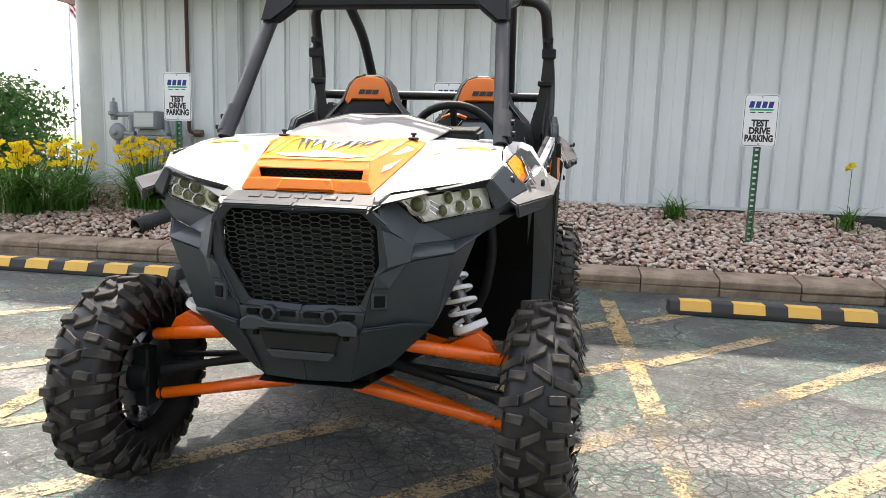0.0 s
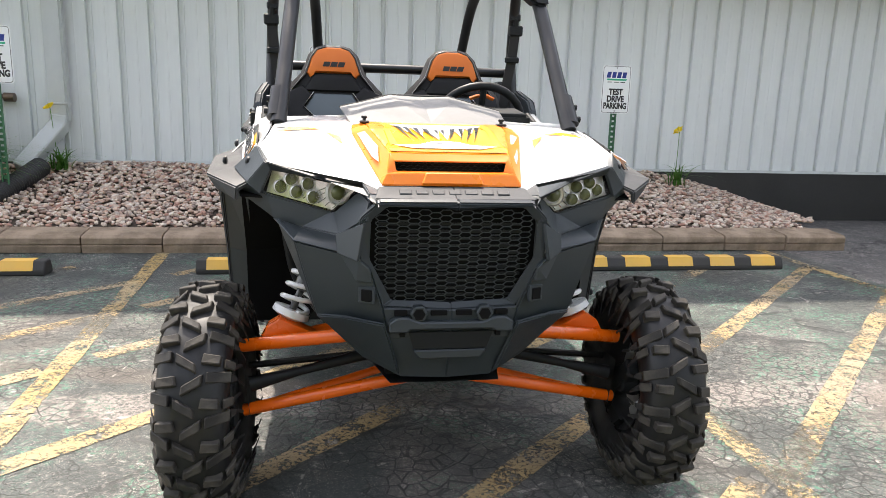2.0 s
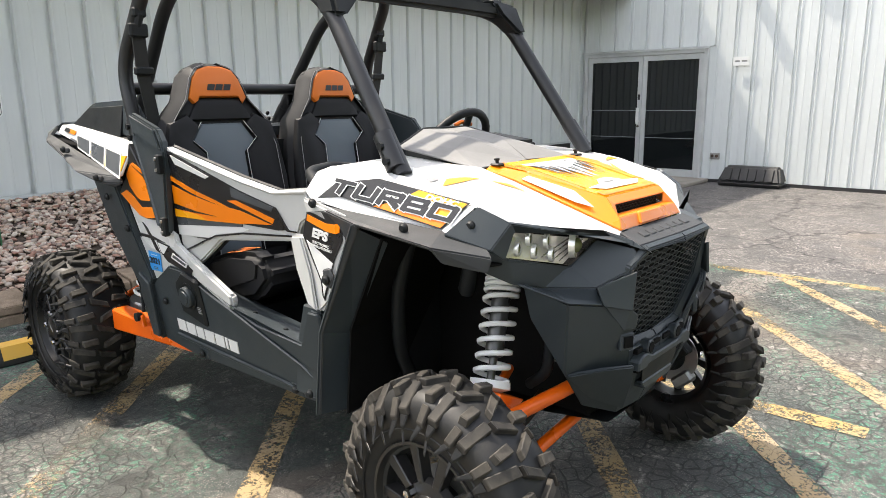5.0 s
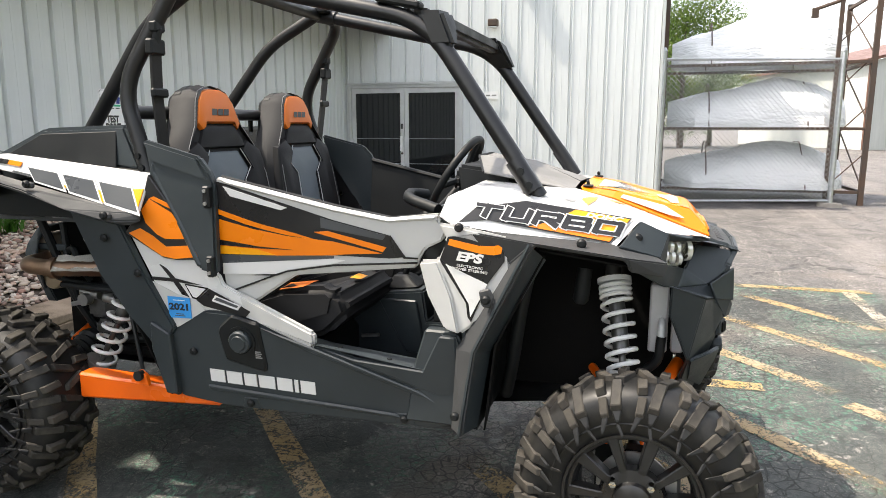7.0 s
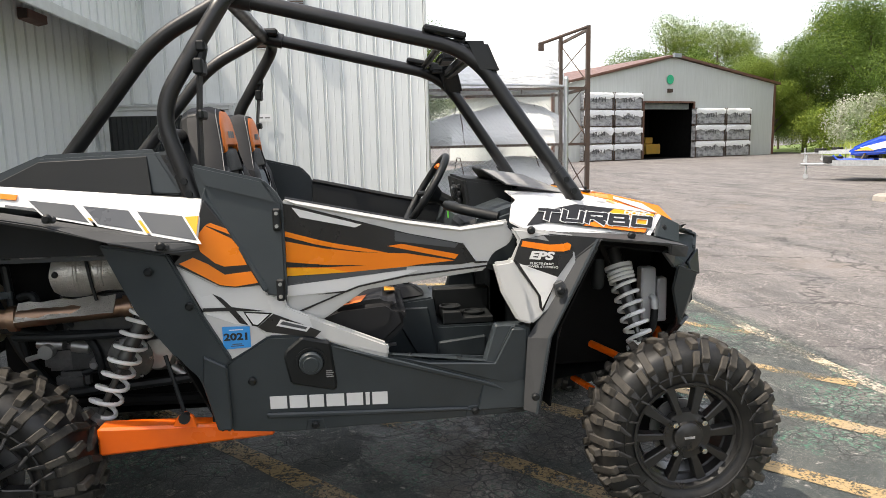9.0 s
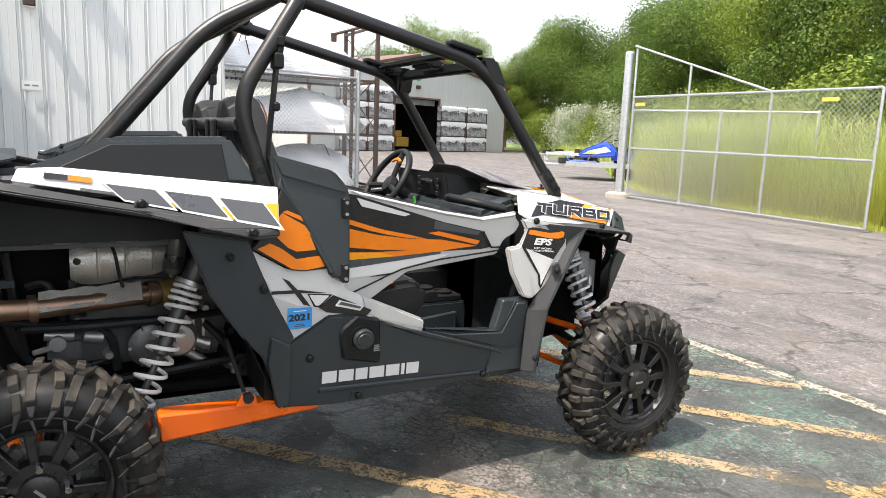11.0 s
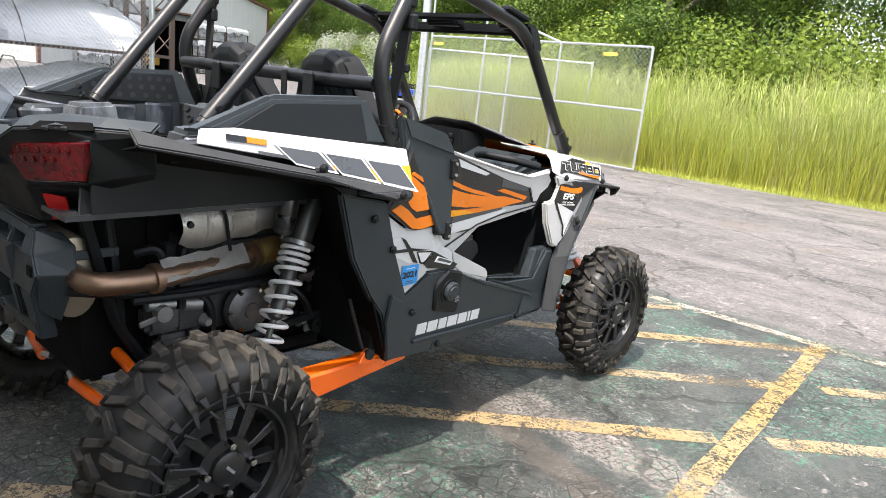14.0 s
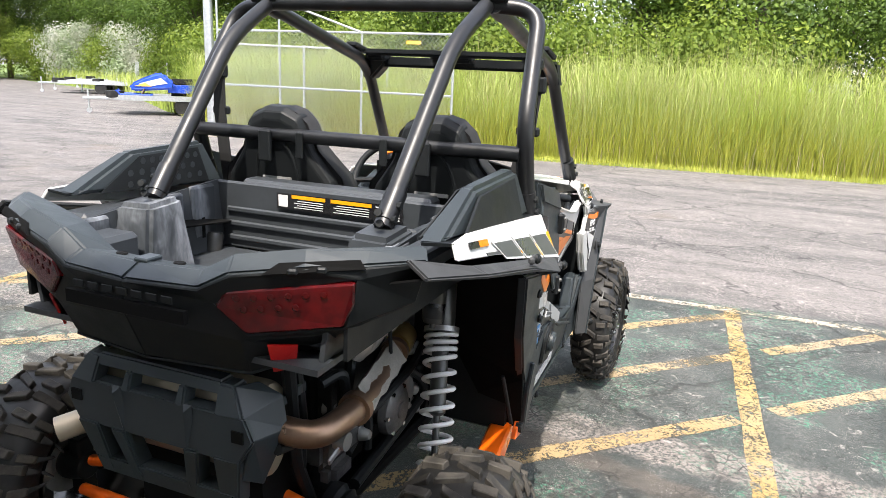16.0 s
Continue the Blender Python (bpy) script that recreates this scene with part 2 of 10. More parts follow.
def paint_line_material(name, bright, pale, low, high):
    """Old road paint, flaked and cracked through to the asphalt."""
    n = Nodes(name)
    colour = n.mix(n.ramp(n.noise(1.3, 4), 0.42, 0.6), bright, pale)
    colour = n.mix(n.math("MULTIPLY", n.ramp(n.noise(45, 4, 0.7), 0.45, 0.75), 0.35), colour, (0.22, 0.18, 0.135))
    web = n.voronoi(16, "DISTANCE_TO_EDGE", n.moved((1, 1, 1), 0.14, 8))
    gone = n.math("MAXIMUM", n.ramp(n.math("ADD", n.math("MULTIPLY", n.noise(9, 6, 0.75), 0.5), n.math("MULTIPLY", n.noise(70, 4, 0.7), 0.5)), low, high), n.math("MULTIPLY", n.math("SUBTRACT", 1.0, n.ramp(web, 0.005, 0.016)), 0.6))
    gone = n.math("MAXIMUM", gone, n.ramp(n.math("ADD", n.math("MULTIPLY", n.noise(1.0, 4), 0.75), n.math("MULTIPLY", n.noise(40, 4, 0.7), 0.25)), 0.505, 0.57, 0.0, 0.92))
    n.done(colour, 0.75, 0.0, n.bump(n.noise(180, 2), 0.3, 0.002))
    clear = n.t.nodes.new("ShaderNodeBsdfTransparent")
    mixer = n.t.nodes.new("ShaderNodeMixShader")
    n.t.links.new(gone, mixer.inputs[0])
    n.t.links.new(n.b.outputs[0], mixer.inputs[1])
    n.t.links.new(clear.outputs[0], mixer.inputs[2])
    n.t.links.new(mixer.outputs[0], n.t.nodes["Material Output"].inputs[0])
    return n.m


def stone_material(name, colours, rough=0.85):
    n = Nodes(name)
    base = n.stops(n.rand(True), colours)
    base = n.mix(n.math("MULTIPLY", n.noise(70, 4), 0.3), base, (0.22, 0.17, 0.15))
    return n.done(base, rough, 0.0, n.bump(n.noise(160, 3), 0.3, 0.002))


def leaf_material(name, a, b, c, rough=0.55):
    n = Nodes(name)
    base = n.mix(n.rand(True), a, b)
    base = n.mix(n.ramp(n.noise(0.7, 3), 0.35, 0.65), base, c)
    n.done(base, rough, 0.0, None, 0.3)
    n.b.inputs["Subsurface Weight"].default_value = 0.0
    glow = n.t.nodes.new("ShaderNodeBsdfTranslucent")
    n.t.links.new(base, glow.inputs["Color"])
    mixer = n.t.nodes.new("ShaderNodeMixShader")
    mixer.inputs[0].default_value = 0.4
    n.t.links.new(n.b.outputs[0], mixer.inputs[1])
    n.t.links.new(glow.outputs[0], mixer.inputs[2])
    n.t.links.new(mixer.outputs[0], n.t.nodes["Material Output"].inputs[0])
    return n.m


def panel_material(name, a, b):
    """Painted steel siding: faint vertical dirt runs, slight tone from sheet to sheet."""
    n = Nodes(name)
    run = n.noise(6, 5, 0.6, n.moved((1.5, 1.5, 0.12)))
    base = n.mix(n.ramp(run, 0.3, 0.75), a, b)
    base = n.mix(n.math("MULTIPLY", n.rand(), 0.25), base, (0.60, 0.63, 0.63))
    base = n.mix(n.math("MULTIPLY", n.ramp(n.noise(22, 5, 0.7), 0.62, 0.8), 0.35), base, (0.36, 0.35, 0.33))
    return n.done(base, n.ramp(run, 0.3, 0.7, 0.38, 0.55), 0.0, n.bump(n.noise(2.5, 2), 0.15, 0.01), 0.4)


ASPHALT = asphalt_material()
HATCH_LINE = paint_line_material("worn_tan_paint", (0.31, 0.222, 0.108), (0.30, 0.235, 0.150), 0.50, 0.56)
YELLOW_LINE = paint_line_material("faded_yellow_paint", (0.325, 0.225, 0.085), (0.31, 0.24, 0.135), 0.50, 0.56)
WHITE_LINE = paint_line_material("faded_white_paint", (0.40, 0.35, 0.25), (0.36, 0.325, 0.27), 0.47, 0.55)
SIDING = panel_material("grey_white_siding", (0.70, 0.73, 0.725), (0.63, 0.66, 0.655))
TRIM = surface("grey_trim_paint", (0.52, 0.55, 0.54), (0.44, 0.46, 0.45), 0.45, bump=0.05)
FASCIA = surface("brown_fascia", (0.16, 0.075, 0.05), (0.11, 0.055, 0.04), 0.5)
SOFFIT = surface("soffit", (0.55, 0.54, 0.52), (0.42, 0.41, 0.4), 0.6)
BLACK_BASE = surface("black_painted_block", (0.012, 0.012, 0.013), (0.03, 0.03, 0.03), 0.6, fine=30, bump=0.4, depth=0.006)
CONCRETE = surface("concrete", (0.34, 0.31, 0.27), (0.25, 0.225, 0.2), 0.9, coarse=4, fine=160, bump=0.5, depth=0.004)
KERB = surface("weathered_kerb", (0.40, 0.30, 0.215), (0.17, 0.125, 0.085), 0.92, coarse=6, fine=120, bump=0.8, depth=0.008)
SOIL = surface("soil", (0.10, 0.075, 0.055), (0.06, 0.045, 0.035), 0.95, fine=60, bump=0.6, depth=0.01)
STONES = stone_material("river_stone", [(0.56, 0.38, 0.29), (0.62, 0.50, 0.40), (0.40, 0.22, 0.16), (0.54, 0.43, 0.34), (0.72, 0.63, 0.53), (0.26, 0.17, 0.135), (0.60, 0.43, 0.33), (0.46, 0.39, 0.33), (0.68, 0.56, 0.46), (0.30, 0.23, 0.19)])
RUBBER_STOP = surface("black_stop_rubber", (0.02, 0.02, 0.02), (0.045, 0.043, 0.04), 0.75, fine=120, bump=0.4)
STOP_YELLOW = surface("stop_yellow", (0.75, 0.42, 0.05), (0.62, 0.38, 0.1), 0.6, fine=40)
ALUMINIUM = surface("door_aluminium", (0.62, 0.63, 0.63), (0.5, 0.51, 0.51), 0.4, 0.2, bump=0.04)
GALVANISED = surface("galvanised_steel", (0.56, 0.58, 0.59), (0.40, 0.42, 0.43), 0.42, 0.75, coarse=14, fine=70, bump=0.1)
DARK_STEEL = surface("dark_rusty_steel", (0.055, 0.045, 0.04), (0.10, 0.06, 0.04), 0.65, 0.3)
GREEN_POST = surface("green_sign_post", (0.045, 0.17, 0.08), (0.035, 0.12, 0.06), 0.5, 0.1)
SIGN_WHITE = surface("sign_white", (0.80, 0.81, 0.80), (0.74, 0.75, 0.74), 0.35, bump=0.02)
INK = surface("sign_black", (0.012, 0.012, 0.014), (0.02, 0.02, 0.02), 0.4, bump=0.02)
SIGN_BLUE = surface("sign_blue", (0.01, 0.03, 0.22), (0.015, 0.035, 0.2), 0.4, bump=0.02)
SIGN_GREEN = surface("sign_green", (0.02, 0.42, 0.22), (0.03, 0.38, 0.2), 0.4, bump=0.02)
METER_GREY = surface("meter_grey_paint", (0.30, 0.33, 0.34), (0.20, 0.22, 0.23), 0.5, 0.1)
RUST_PIPE = surface("rusty_conduit", (0.055, 0.03, 0.022), (0.09, 0.045, 0.03), 0.6, 0.2)
BLACK_PLASTIC = surface("black_plastic", (0.012, 0.012, 0.013), (0.022, 0.022, 0.022), 0.5, fine=200, bump=0.15)
LILY_LEAF = leaf_material("lily_leaf", (0.05, 0.15, 0.02), (0.10, 0.25, 0.035), (0.07, 0.19, 0.03), 0.45)
LILY_PETAL = leaf_material("yellow_petal", (0.85, 0.62, 0.02), (0.9, 0.72, 0.05), (0.85, 0.6, 0.02))
SHRUB_LEAF = leaf_material("shrub_leaf", (0.012, 0.040, 0.010), (0.045, 0.115, 0.026), (0.024, 0.070, 0.015))
REED_LEAF = leaf_material("reed_blade", (0.20, 0.27, 0.050), (0.58, 0.60, 0.26), (0.38, 0.46, 0.10))
REED_DRY = leaf_material("dry_reed", (0.42, 0.33, 0.19), (0.5, 0.42, 0.27), (0.36, 0.33, 0.18))
TURF = leaf_material("turf_blade", (0.345, 0.386, 0.055), (0.483, 0.478, 0.099), (0.414, 0.423, 0.077))
TREE_LEAF = leaf_material("tree_leaf", (0.020, 0.045, 0.007), (0.160, 0.245, 0.034), (0.070, 0.125, 0.019))
TREE_LEAF_LIGHT = leaf_material("light_tree_leaf", (0.050, 0.090, 0.012), (0.27, 0.34, 0.048), (0.135, 0.20, 0.027))
BLOSSOM = leaf_material("pale_blossom", (0.42, 0.45, 0.36), (0.55, 0.55, 0.48), (0.22, 0.3, 0.14))
BARK = surface("bark", (0.11, 0.085, 0.065), (0.06, 0.05, 0.04), 0.95, coarse=12, fine=60, bump=0.9, depth=0.02, stretch=(1, 1, 0.25))
GRASS_GROUND = surface("grass_ground", (0.10, 0.155, 0.03), (0.14, 0.20, 0.045), 0.95, coarse=1.2, fine=40, bump=0.8, depth=0.03)
SHRINK = surface("white_shrink_wrap", (0.86, 0.87, 0.87), (0.74, 0.75, 0.76), 0.28, coarse=3, fine=7, bump=0.9, depth=0.05, stretch=(1, 0.6, 2.4))
GREY_WRAP = surface("grey_wrap", (0.55, 0.56, 0.57), (0.035, 0.037, 0.042), 0.35, coarse=2.6, fine=9, bump=0.9, depth=0.06, stretch=(1, 1, 2.0))


def dark_glass(name):
    n = Nodes(name)
    n.done((0.008, 0.010, 0.011), 0.03, 0.0, n.bump(n.noise(1.1, 2), 0.06, 0.01), 0.5)
    return n.m


DOOR_GLASS = dark_glass("dark_door_glass")


# ---------------------------------------------------------------- mesh helpers
class M:
    """Collects faces for one mesh."""

    def __init__(self):
        self.v, self.f = [], []

    def add(self, v, f):
        k = len(self.v)
        self.v += [tuple(p) for p in v]
        self.f += [tuple(i + k for i in q) for q in f]
        return self

    def box(self, x0, x1, y0, y1, z0, z1):
        v = [(x, y, z) for z in (z0, z1) for x, y in ((x0, y0), (x1, y0), (x1, y1), (x0, y1))]
        return self.add(v, [(3, 2, 1, 0), (4, 5, 6, 7), (0, 1, 5, 4), (1, 2, 6, 5), (2, 3, 7, 6), (3, 0, 4, 7)])

    def obox(self, centre, size, m=None):
        """A box turned by a matrix."""
        m = m or Matrix()
        h = [s / 2 for s in size]
        c = Vector(centre)
        v = [c + m.to_3x3() @ Vector((x * h[0], y * h[1], z * h[2])) for z in (-1, 1) for x, y in ((-1, -1), (1, -1), (1, 1), (-1, 1))]
        return self.add(v, [(3, 2, 1, 0), (4, 5, 6, 7), (0, 1, 5, 4), (1, 2, 6, 5), (2, 3, 7, 6), (3, 0, 4, 7)])

    def tube(self, pts, r, n=10, caps=True, closed=False):
        """A round bar along points; r is one radius or one a point."""
        p = [Vector(q) for q in pts]
        k = len(p)
        rs = r if isinstance(r, (list, tuple)) else [r] * k
        side, rings = None, []
        for i in range(k):
            a, b = p[i - 1] if i or closed else p[i], p[(i + 1) % k] if i + 1 < k or closed else p[i]
            d = (b - a).normalized()
            if side is None:
                side = d.orthogonal().normalized()
            side = (side - d * side.dot(d)).normalized()
            up = d.cross(side)
            rings.append([p[i] + (side * math.cos(2 * math.pi * j / n) + up * math.sin(2 * math.pi * j / n)) * rs[i] for j in range(n)])
        f = []
        for i in range(k if closed else k - 1):
            i2 = (i + 1) % k
            f += [(i * n + j, i * n + (j + 1) % n, i2 * n + (j + 1) % n, i2 * n + j) for j in range(n)]
        if caps and not closed:
            f += [tuple(range(n - 1, -1, -1)), tuple((k - 1) * n + j for j in range(n))]
        return self.add([q for ring in rings for q in ring], f)

    def lathe(self, profile, n=24, m=None, caps=True):
        """Turns (radius, height) points round the local z."""
        m = m or Matrix()
        v = [m @ Vector((r * math.cos(2 * math.pi * j / n), r * math.sin(2 * math.pi * j / n), h)) for r, h in profile for j in range(n)]
        k = len(profile)
        f = [(i * n + j, i * n + (j + 1) % n, (i + 1) * n + (j + 1) % n, (i + 1) * n + j) for i in range(k - 1) for j in range(n)]
        if caps:
            f += [tuple(range(n - 1, -1, -1)), tuple((k - 1) * n + j for j in range(n))]
        return self.add(v, f)

    def prism(self, poly, put, a, b):
        """Pulls a flat outline from depth a to b; put(u, v, d) gives the place."""
        n = len(poly)
        v = [put(u, w, d) for d in (a, b) for u, w in poly]
        f = [tuple(range(n - 1, -1, -1)), tuple(range(n, 2 * n))] + [(i, (i + 1) % n, n + (i + 1) % n, n + i) for i in range(n)]
        return self.add(v, f)

    def mirror(self):
        k = M()
        k.v = [(-x, y, z) for x, y, z in self.v]
        k.f = [tuple(reversed(q)) for q in self.f]
        return k

    def mesh(self, name, mat, bevel=0.0, smooth=False, segments=1, fix=False):
        me = bpy.data.meshes.new(name)
        me.from_pydata(self.v, [], self.f)
        if bevel or fix:
            bm = bmesh.new()
            bm.from_mesh(me)
            if fix:
                bmesh.ops.remove_doubles(bm, verts=bm.verts, dist=1e-5)
                bmesh.ops.recalc_face_normals(bm, faces=bm.faces)
            if bevel:
                edges = [e for e in bm.edges if len(e.link_faces) == 2 and e.calc_face_angle(0) > 0.35]
                bmesh.ops.bevel(bm, geom=edges, offset=bevel, segments=segments, affect="EDGES", clamp_overlap=True)
            bm.to_mesh(me)
            bm.free()
        for m in mat if isinstance(mat, (list, tuple)) else [mat]:
            me.materials.append(m)
        if smooth:
            me.polygons.foreach_set("use_smooth", [True] * len(me.polygons))
            me.set_sharp_from_angle(angle=radians(38))
        return me


def part(name, m, mat, parent=None, label="", bevel=0.0, smooth=False, segments=1, at=None, fix=False):
    """One mesh object, as a part under parent or at top level."""
    me = m if isinstance(m, bpy.types.Mesh) else m.mesh(name, mat, bevel, smooth, segments, fix)
    ob = new(name, me)
    if at is not None:
        ob.matrix_basis = at
    if parent:
        ob.parent = parent
    if label:
        tagged(ob, label)
    return ob


def thing(name, label, category, group="", kind="", at=None):
    ob = new(name)
    ob.empty_display_size = 0.1
    if at is not None:
        ob.matrix_basis = at
    return tagged(ob, label, category, group, kind)


def words(name, text, size, mat, parent, at, label="", bold=0.0, stretch=1.0, align="CENTER", depth=0.0008, slant=0.0):
    """Lettering as a mesh of its own."""
    cu = bpy.data.curves.new(name, "FONT")
    cu.body, cu.size, cu.align_x, cu.align_y, cu.extrude, cu.offset = text, size, align, "CENTER", depth, bold
    cu.resolution_u, cu.shear = 3, slant
    tmp = new(name + "_curve", cu)
    me = bpy.data.meshes.new_from_object(tmp.evaluated_get(bpy.context.evaluated_depsgraph_get()))
    bpy.data.objects.remove(tmp)
    me.materials.clear()
    me.materials.append(mat)
    me.transform(Matrix.Diagonal((stretch, 1, 1, 1)))
    ob = part(name, me, mat, parent, label)
    ob.matrix_basis = at
    return ob


# ---------------------------------------------------------------- ground
def lot_edge(x):
    """Where the asphalt gives way to grass."""
    pts = [(-2000, -60), (-60, -18.5), (-12, -13.6), (-4.2, -12.4), (1.7, -11.5), (4.0, -11.3), (8, -11.9), (11, -12.6), (17, -16.6), (23, -21.5), (30, -26.5), (46, -35), (70, -40), (2000, -1700)]
    for (a, c), (b, d) in zip(pts, pts[1:]):
        if a <= x <= b:
            return c + (d - c) * (x - a) / (b - a)
    return -60.0


def build_ground():
    xs = [-2000, -200, -60, -30, -12, -8, -4.2, -1, 1.7, 4, 6, 8, 11, 14, 17, 23, 30, 50, 70, 200, 2000]
    v, f, k = [], [], []
    for x in xs:
        e = lot_edge(x)
        v += [(x, 2000, 0), (x, 60, 0), (x, e, 0), (x, e - 2000, 0)]
    me = bpy.data.meshes.new("ground")
    for i in range(len(xs) - 1):
        for j in range(3):
            a = i * 4 + j
            f.append((a + 1, a + 5, a + 4, a))
            k.append((1, 0, 1)[j])
    me.from_pydata(v, [], f)
    me.materials.append(ASPHALT), me.materials.append(GRASS_GROUND)
    me.polygons.foreach_set("material_index", k)
    tagged(new("ground", me), "cracked dark asphalt parking lot with green grass beyond its edge", "ground", "", "structure")


build_ground()

# painted bay lines: the long bay sides, the front line and the diagonal hatching
HATCH = 0.93


def line_strip(name, a, b, width, mat, label, z=0.004):
    a, b = Vector((*a, z)), Vector((*b, z))
    d = (b - a).normalized()
    s = Vector((-d.y, d.x, 0)) * width / 2
    n = max(2, int((b - a).length / 0.25))
    v, f = [], []
    for i in range(n + 1):
        p = a + (b - a) * i / n
        w = 1 + 0.08 * math.sin(i * 2.3 + a.x * 5)
        v += [p - s * w, p + s * w]
    f = [(2 * i, 2 * i + 2, 2 * i + 3, 2 * i + 1) for i in range(n)]
    tagged(part(name, M().add(v, f), mat), label, "road marking", "parking bay lines", "structure")


for x0, lo, x1, hi in ((-4.16, -2.9, -4.26, 2.7), (-1.40, -2.86, -1.66, 2.66), (1.21, -1.75, 1.10, 2.74), (3.72, -2.9, 3.60, 2.55)):
    line_strip("bay_line", (x0, lo), (x1, hi), 0.108, YELLOW_LINE, "faded yellow bay line on cracked asphalt", 0.0045)
line_strip("front_line", (3.68, -2.72), (-5.5, -2.86), 0.10, WHITE_LINE, "worn pale line along the front of the bays", 0.0052)
for c in (4.05, 3.1, 2.3, 1.47, 0.40, -0.50, -1.37, -2.25, -3.13, -4.0, -4.9):
    for x0, x1 in ((-4.12, -1.60), (-1.42, 1.09), (1.23, 3.60)):
        k = c - 0.11 if x0 > 1 else c
        a, b = max(x0, (-2.70 - k) / HATCH), min(x1, (2.05 - k) / HATCH)
        if b - a > 0.25:
            line_strip("hatch_line", (a, HATCH * a + k), (b, HATCH * b + k), 0.105, HATCH_LINE, "faded yellow diagonal hatch line on asphalt", 0.0038)


# ---------------------------------------------------------------- parking stops
def parking_stop(x0, x1, y):
    t = thing("parking_stop", "black rubber parking stop with yellow reflective blocks", "parking stop", "parking stops in the bays", at=pose((x0 + x1) / 2, y, 0))
    half = (x1 - x0) / 2
    prof = [(-0.075, 0.0), (-0.075, 0.035), (-0.045, 0.1), (0.045, 0.1), (0.075, 0.035), (0.075, 0.0)]
    body = part("body", M().prism(prof, lambda u, w, d: (d, u, w), -half, half), RUBBER_STOP, t, bevel=0.008)
    n = 5
    for i in range(n):
        c = -half + (i + 0.5) * 2 * half / n
        w = 0.105
        face = M().add([(c - w, -0.0772, 0.036), (c + w, -0.0772, 0.036), (c + w, -0.0472, 0.1025), (c - w, -0.0472, 0.1025), (c + w, 0.045, 0.1025), (c - w, 0.045, 0.1025)], [(0, 1, 2, 3), (3, 2, 4, 5)])
        part("yellow_block", face, STOP_YELLOW, body)
    return t


for a, b in ((-4.05, -2.26), (-1.27, 0.52), (1.52, 3.31)):
    parking_stop(a, b, 1.86)


# ---------------------------------------------------------------- kerb and stone bed
def bed_height(x, y):
    """The stone bed's surface: rising to the wall, falling away at its end."""
    up = min(1.0, max(0.0, (y - 2.82) / 1.42))
    end = min(1.0, max(0.0, (4.75 - x) / 1.5))
    h = 0.155 + 0.395 * up ** 0.85 * (end ** 0.8)
    return h + 0.02 * math.sin(x * 2.1) * math.sin(y * 3.3)


bed = M()
bx = [-9.0 + i * 0.25 for i in range(54)]
by = [2.80 + i * 0.22 for i in range(8)]
bed.v = [(x, y, min(bed_height(x, y), 0.155) - 0.03 if x > 4.4 else bed_height(x, y) - 0.02) for x in bx for y in by]
bed.f = [(i * 8 + j, i * 8 + 8 + j, i * 8 + 9 + j, i * 8 + 1 + j) for i in range(53) for j in range(7)]
tagged(part("planting_bed", bed, SOIL, smooth=True), "brown soil of the planting bed along the wall", "planting bed", "", "structure")


def pebble(rng, r):
    """A rounded stone: an octahedron cut once, squashed and turned."""
    bm = bmesh.new()
    bmesh.ops.create_icosphere(bm, subdivisions=1, radius=1)
    m = Matrix.Rotation(rng.random() * 6.28, 3, "Z") @ Euler((rng.uniform(-0.4, 0.4), rng.uniform(-0.4, 0.4), 0)).to_matrix()
    s = Vector((r * rng.uniform(0.9, 1.5), r * rng.uniform(0.75, 1.1), r * rng.uniform(0.45, 0.75)))
    v = [m @ Vector([a * b * rng.uniform(0.85, 1.12) for a, b in zip(q.co, s)]) for q in bm.verts]
    f = [[w.index for w in q.verts] for q in bm.faces]
    bm.free()
    return v, f


def scatter(name, spots, make, mat, label, category, smooth=False):
    """Many small pieces joined as one mass."""
    V, F = [], []
    for p in spots:
        v, f = make()
        k = len(V)
        V += [(a[0] + p[0], a[1] + p[1], a[2] + p[2]) for a in v]
        F += [tuple(i + k for i in q) for q in f]
    me = bpy.data.meshes.new(name)
    me.from_pydata(V, [], F)
    me.materials.append(mat)
    if smooth:
        me.polygons.foreach_set("use_smooth", [True] * len(me.polygons))
    return tagged(new(name, me), label, category, "", "stuff")


rng = random.Random(5)
kinds = [pebble(rng, rng.uniform(0.014, 0.030)) for _ in range(60)]
spots = []
for _ in range(20000):
    x, y = rng.uniform(-8.0, 4.6), rng.uniform(2.83, 4.32)
    if x > 4.25 and y < 3.1:
        continue
    spots.append((x, y, bed_height(x, y) + rng.uniform(-0.012, 0.012)))
scatter("stone_mulch", spots, lambda: kinds[rng.randrange(60)], STONES, "pink, grey and brown river stones filling the bed", "stones", True)

kerb = thing("kerb", "weathered stone kerb edging the stone bed", "kerb", "", "structure")
x, i = -9.0, 0
rng = random.Random(8)
stone_mesh = []
for k in range(5):
    w = 0.61
    m = M().prism([(0.0, 0.0), (-0.010, 0.060), (0.014, 0.066), (-0.006, 0.074), (-0.004, 0.122), (0.022, 0.142), (0.27, 0.166), (0.295, 0.150), (0.30, 0.0)], lambda u, q, d: (d, u + rng.uniform(-0.004, 0.004), q + rng.uniform(-0.004, 0.004)), 0.004, w - 0.004)
    stone_mesh.append(m.mesh("kerb_stone", KERB, bevel=0.012, segments=2))
while x < 4.2:
    part("kerb_stone", stone_mesh[i % 5], KERB, kerb, at=pose(x, 2.53 + rng.uniform(-0.008, 0.008), 0, 0, 0, rng.uniform(-0.5, 0.5)))
    x, i = x + 0.612, i + 1
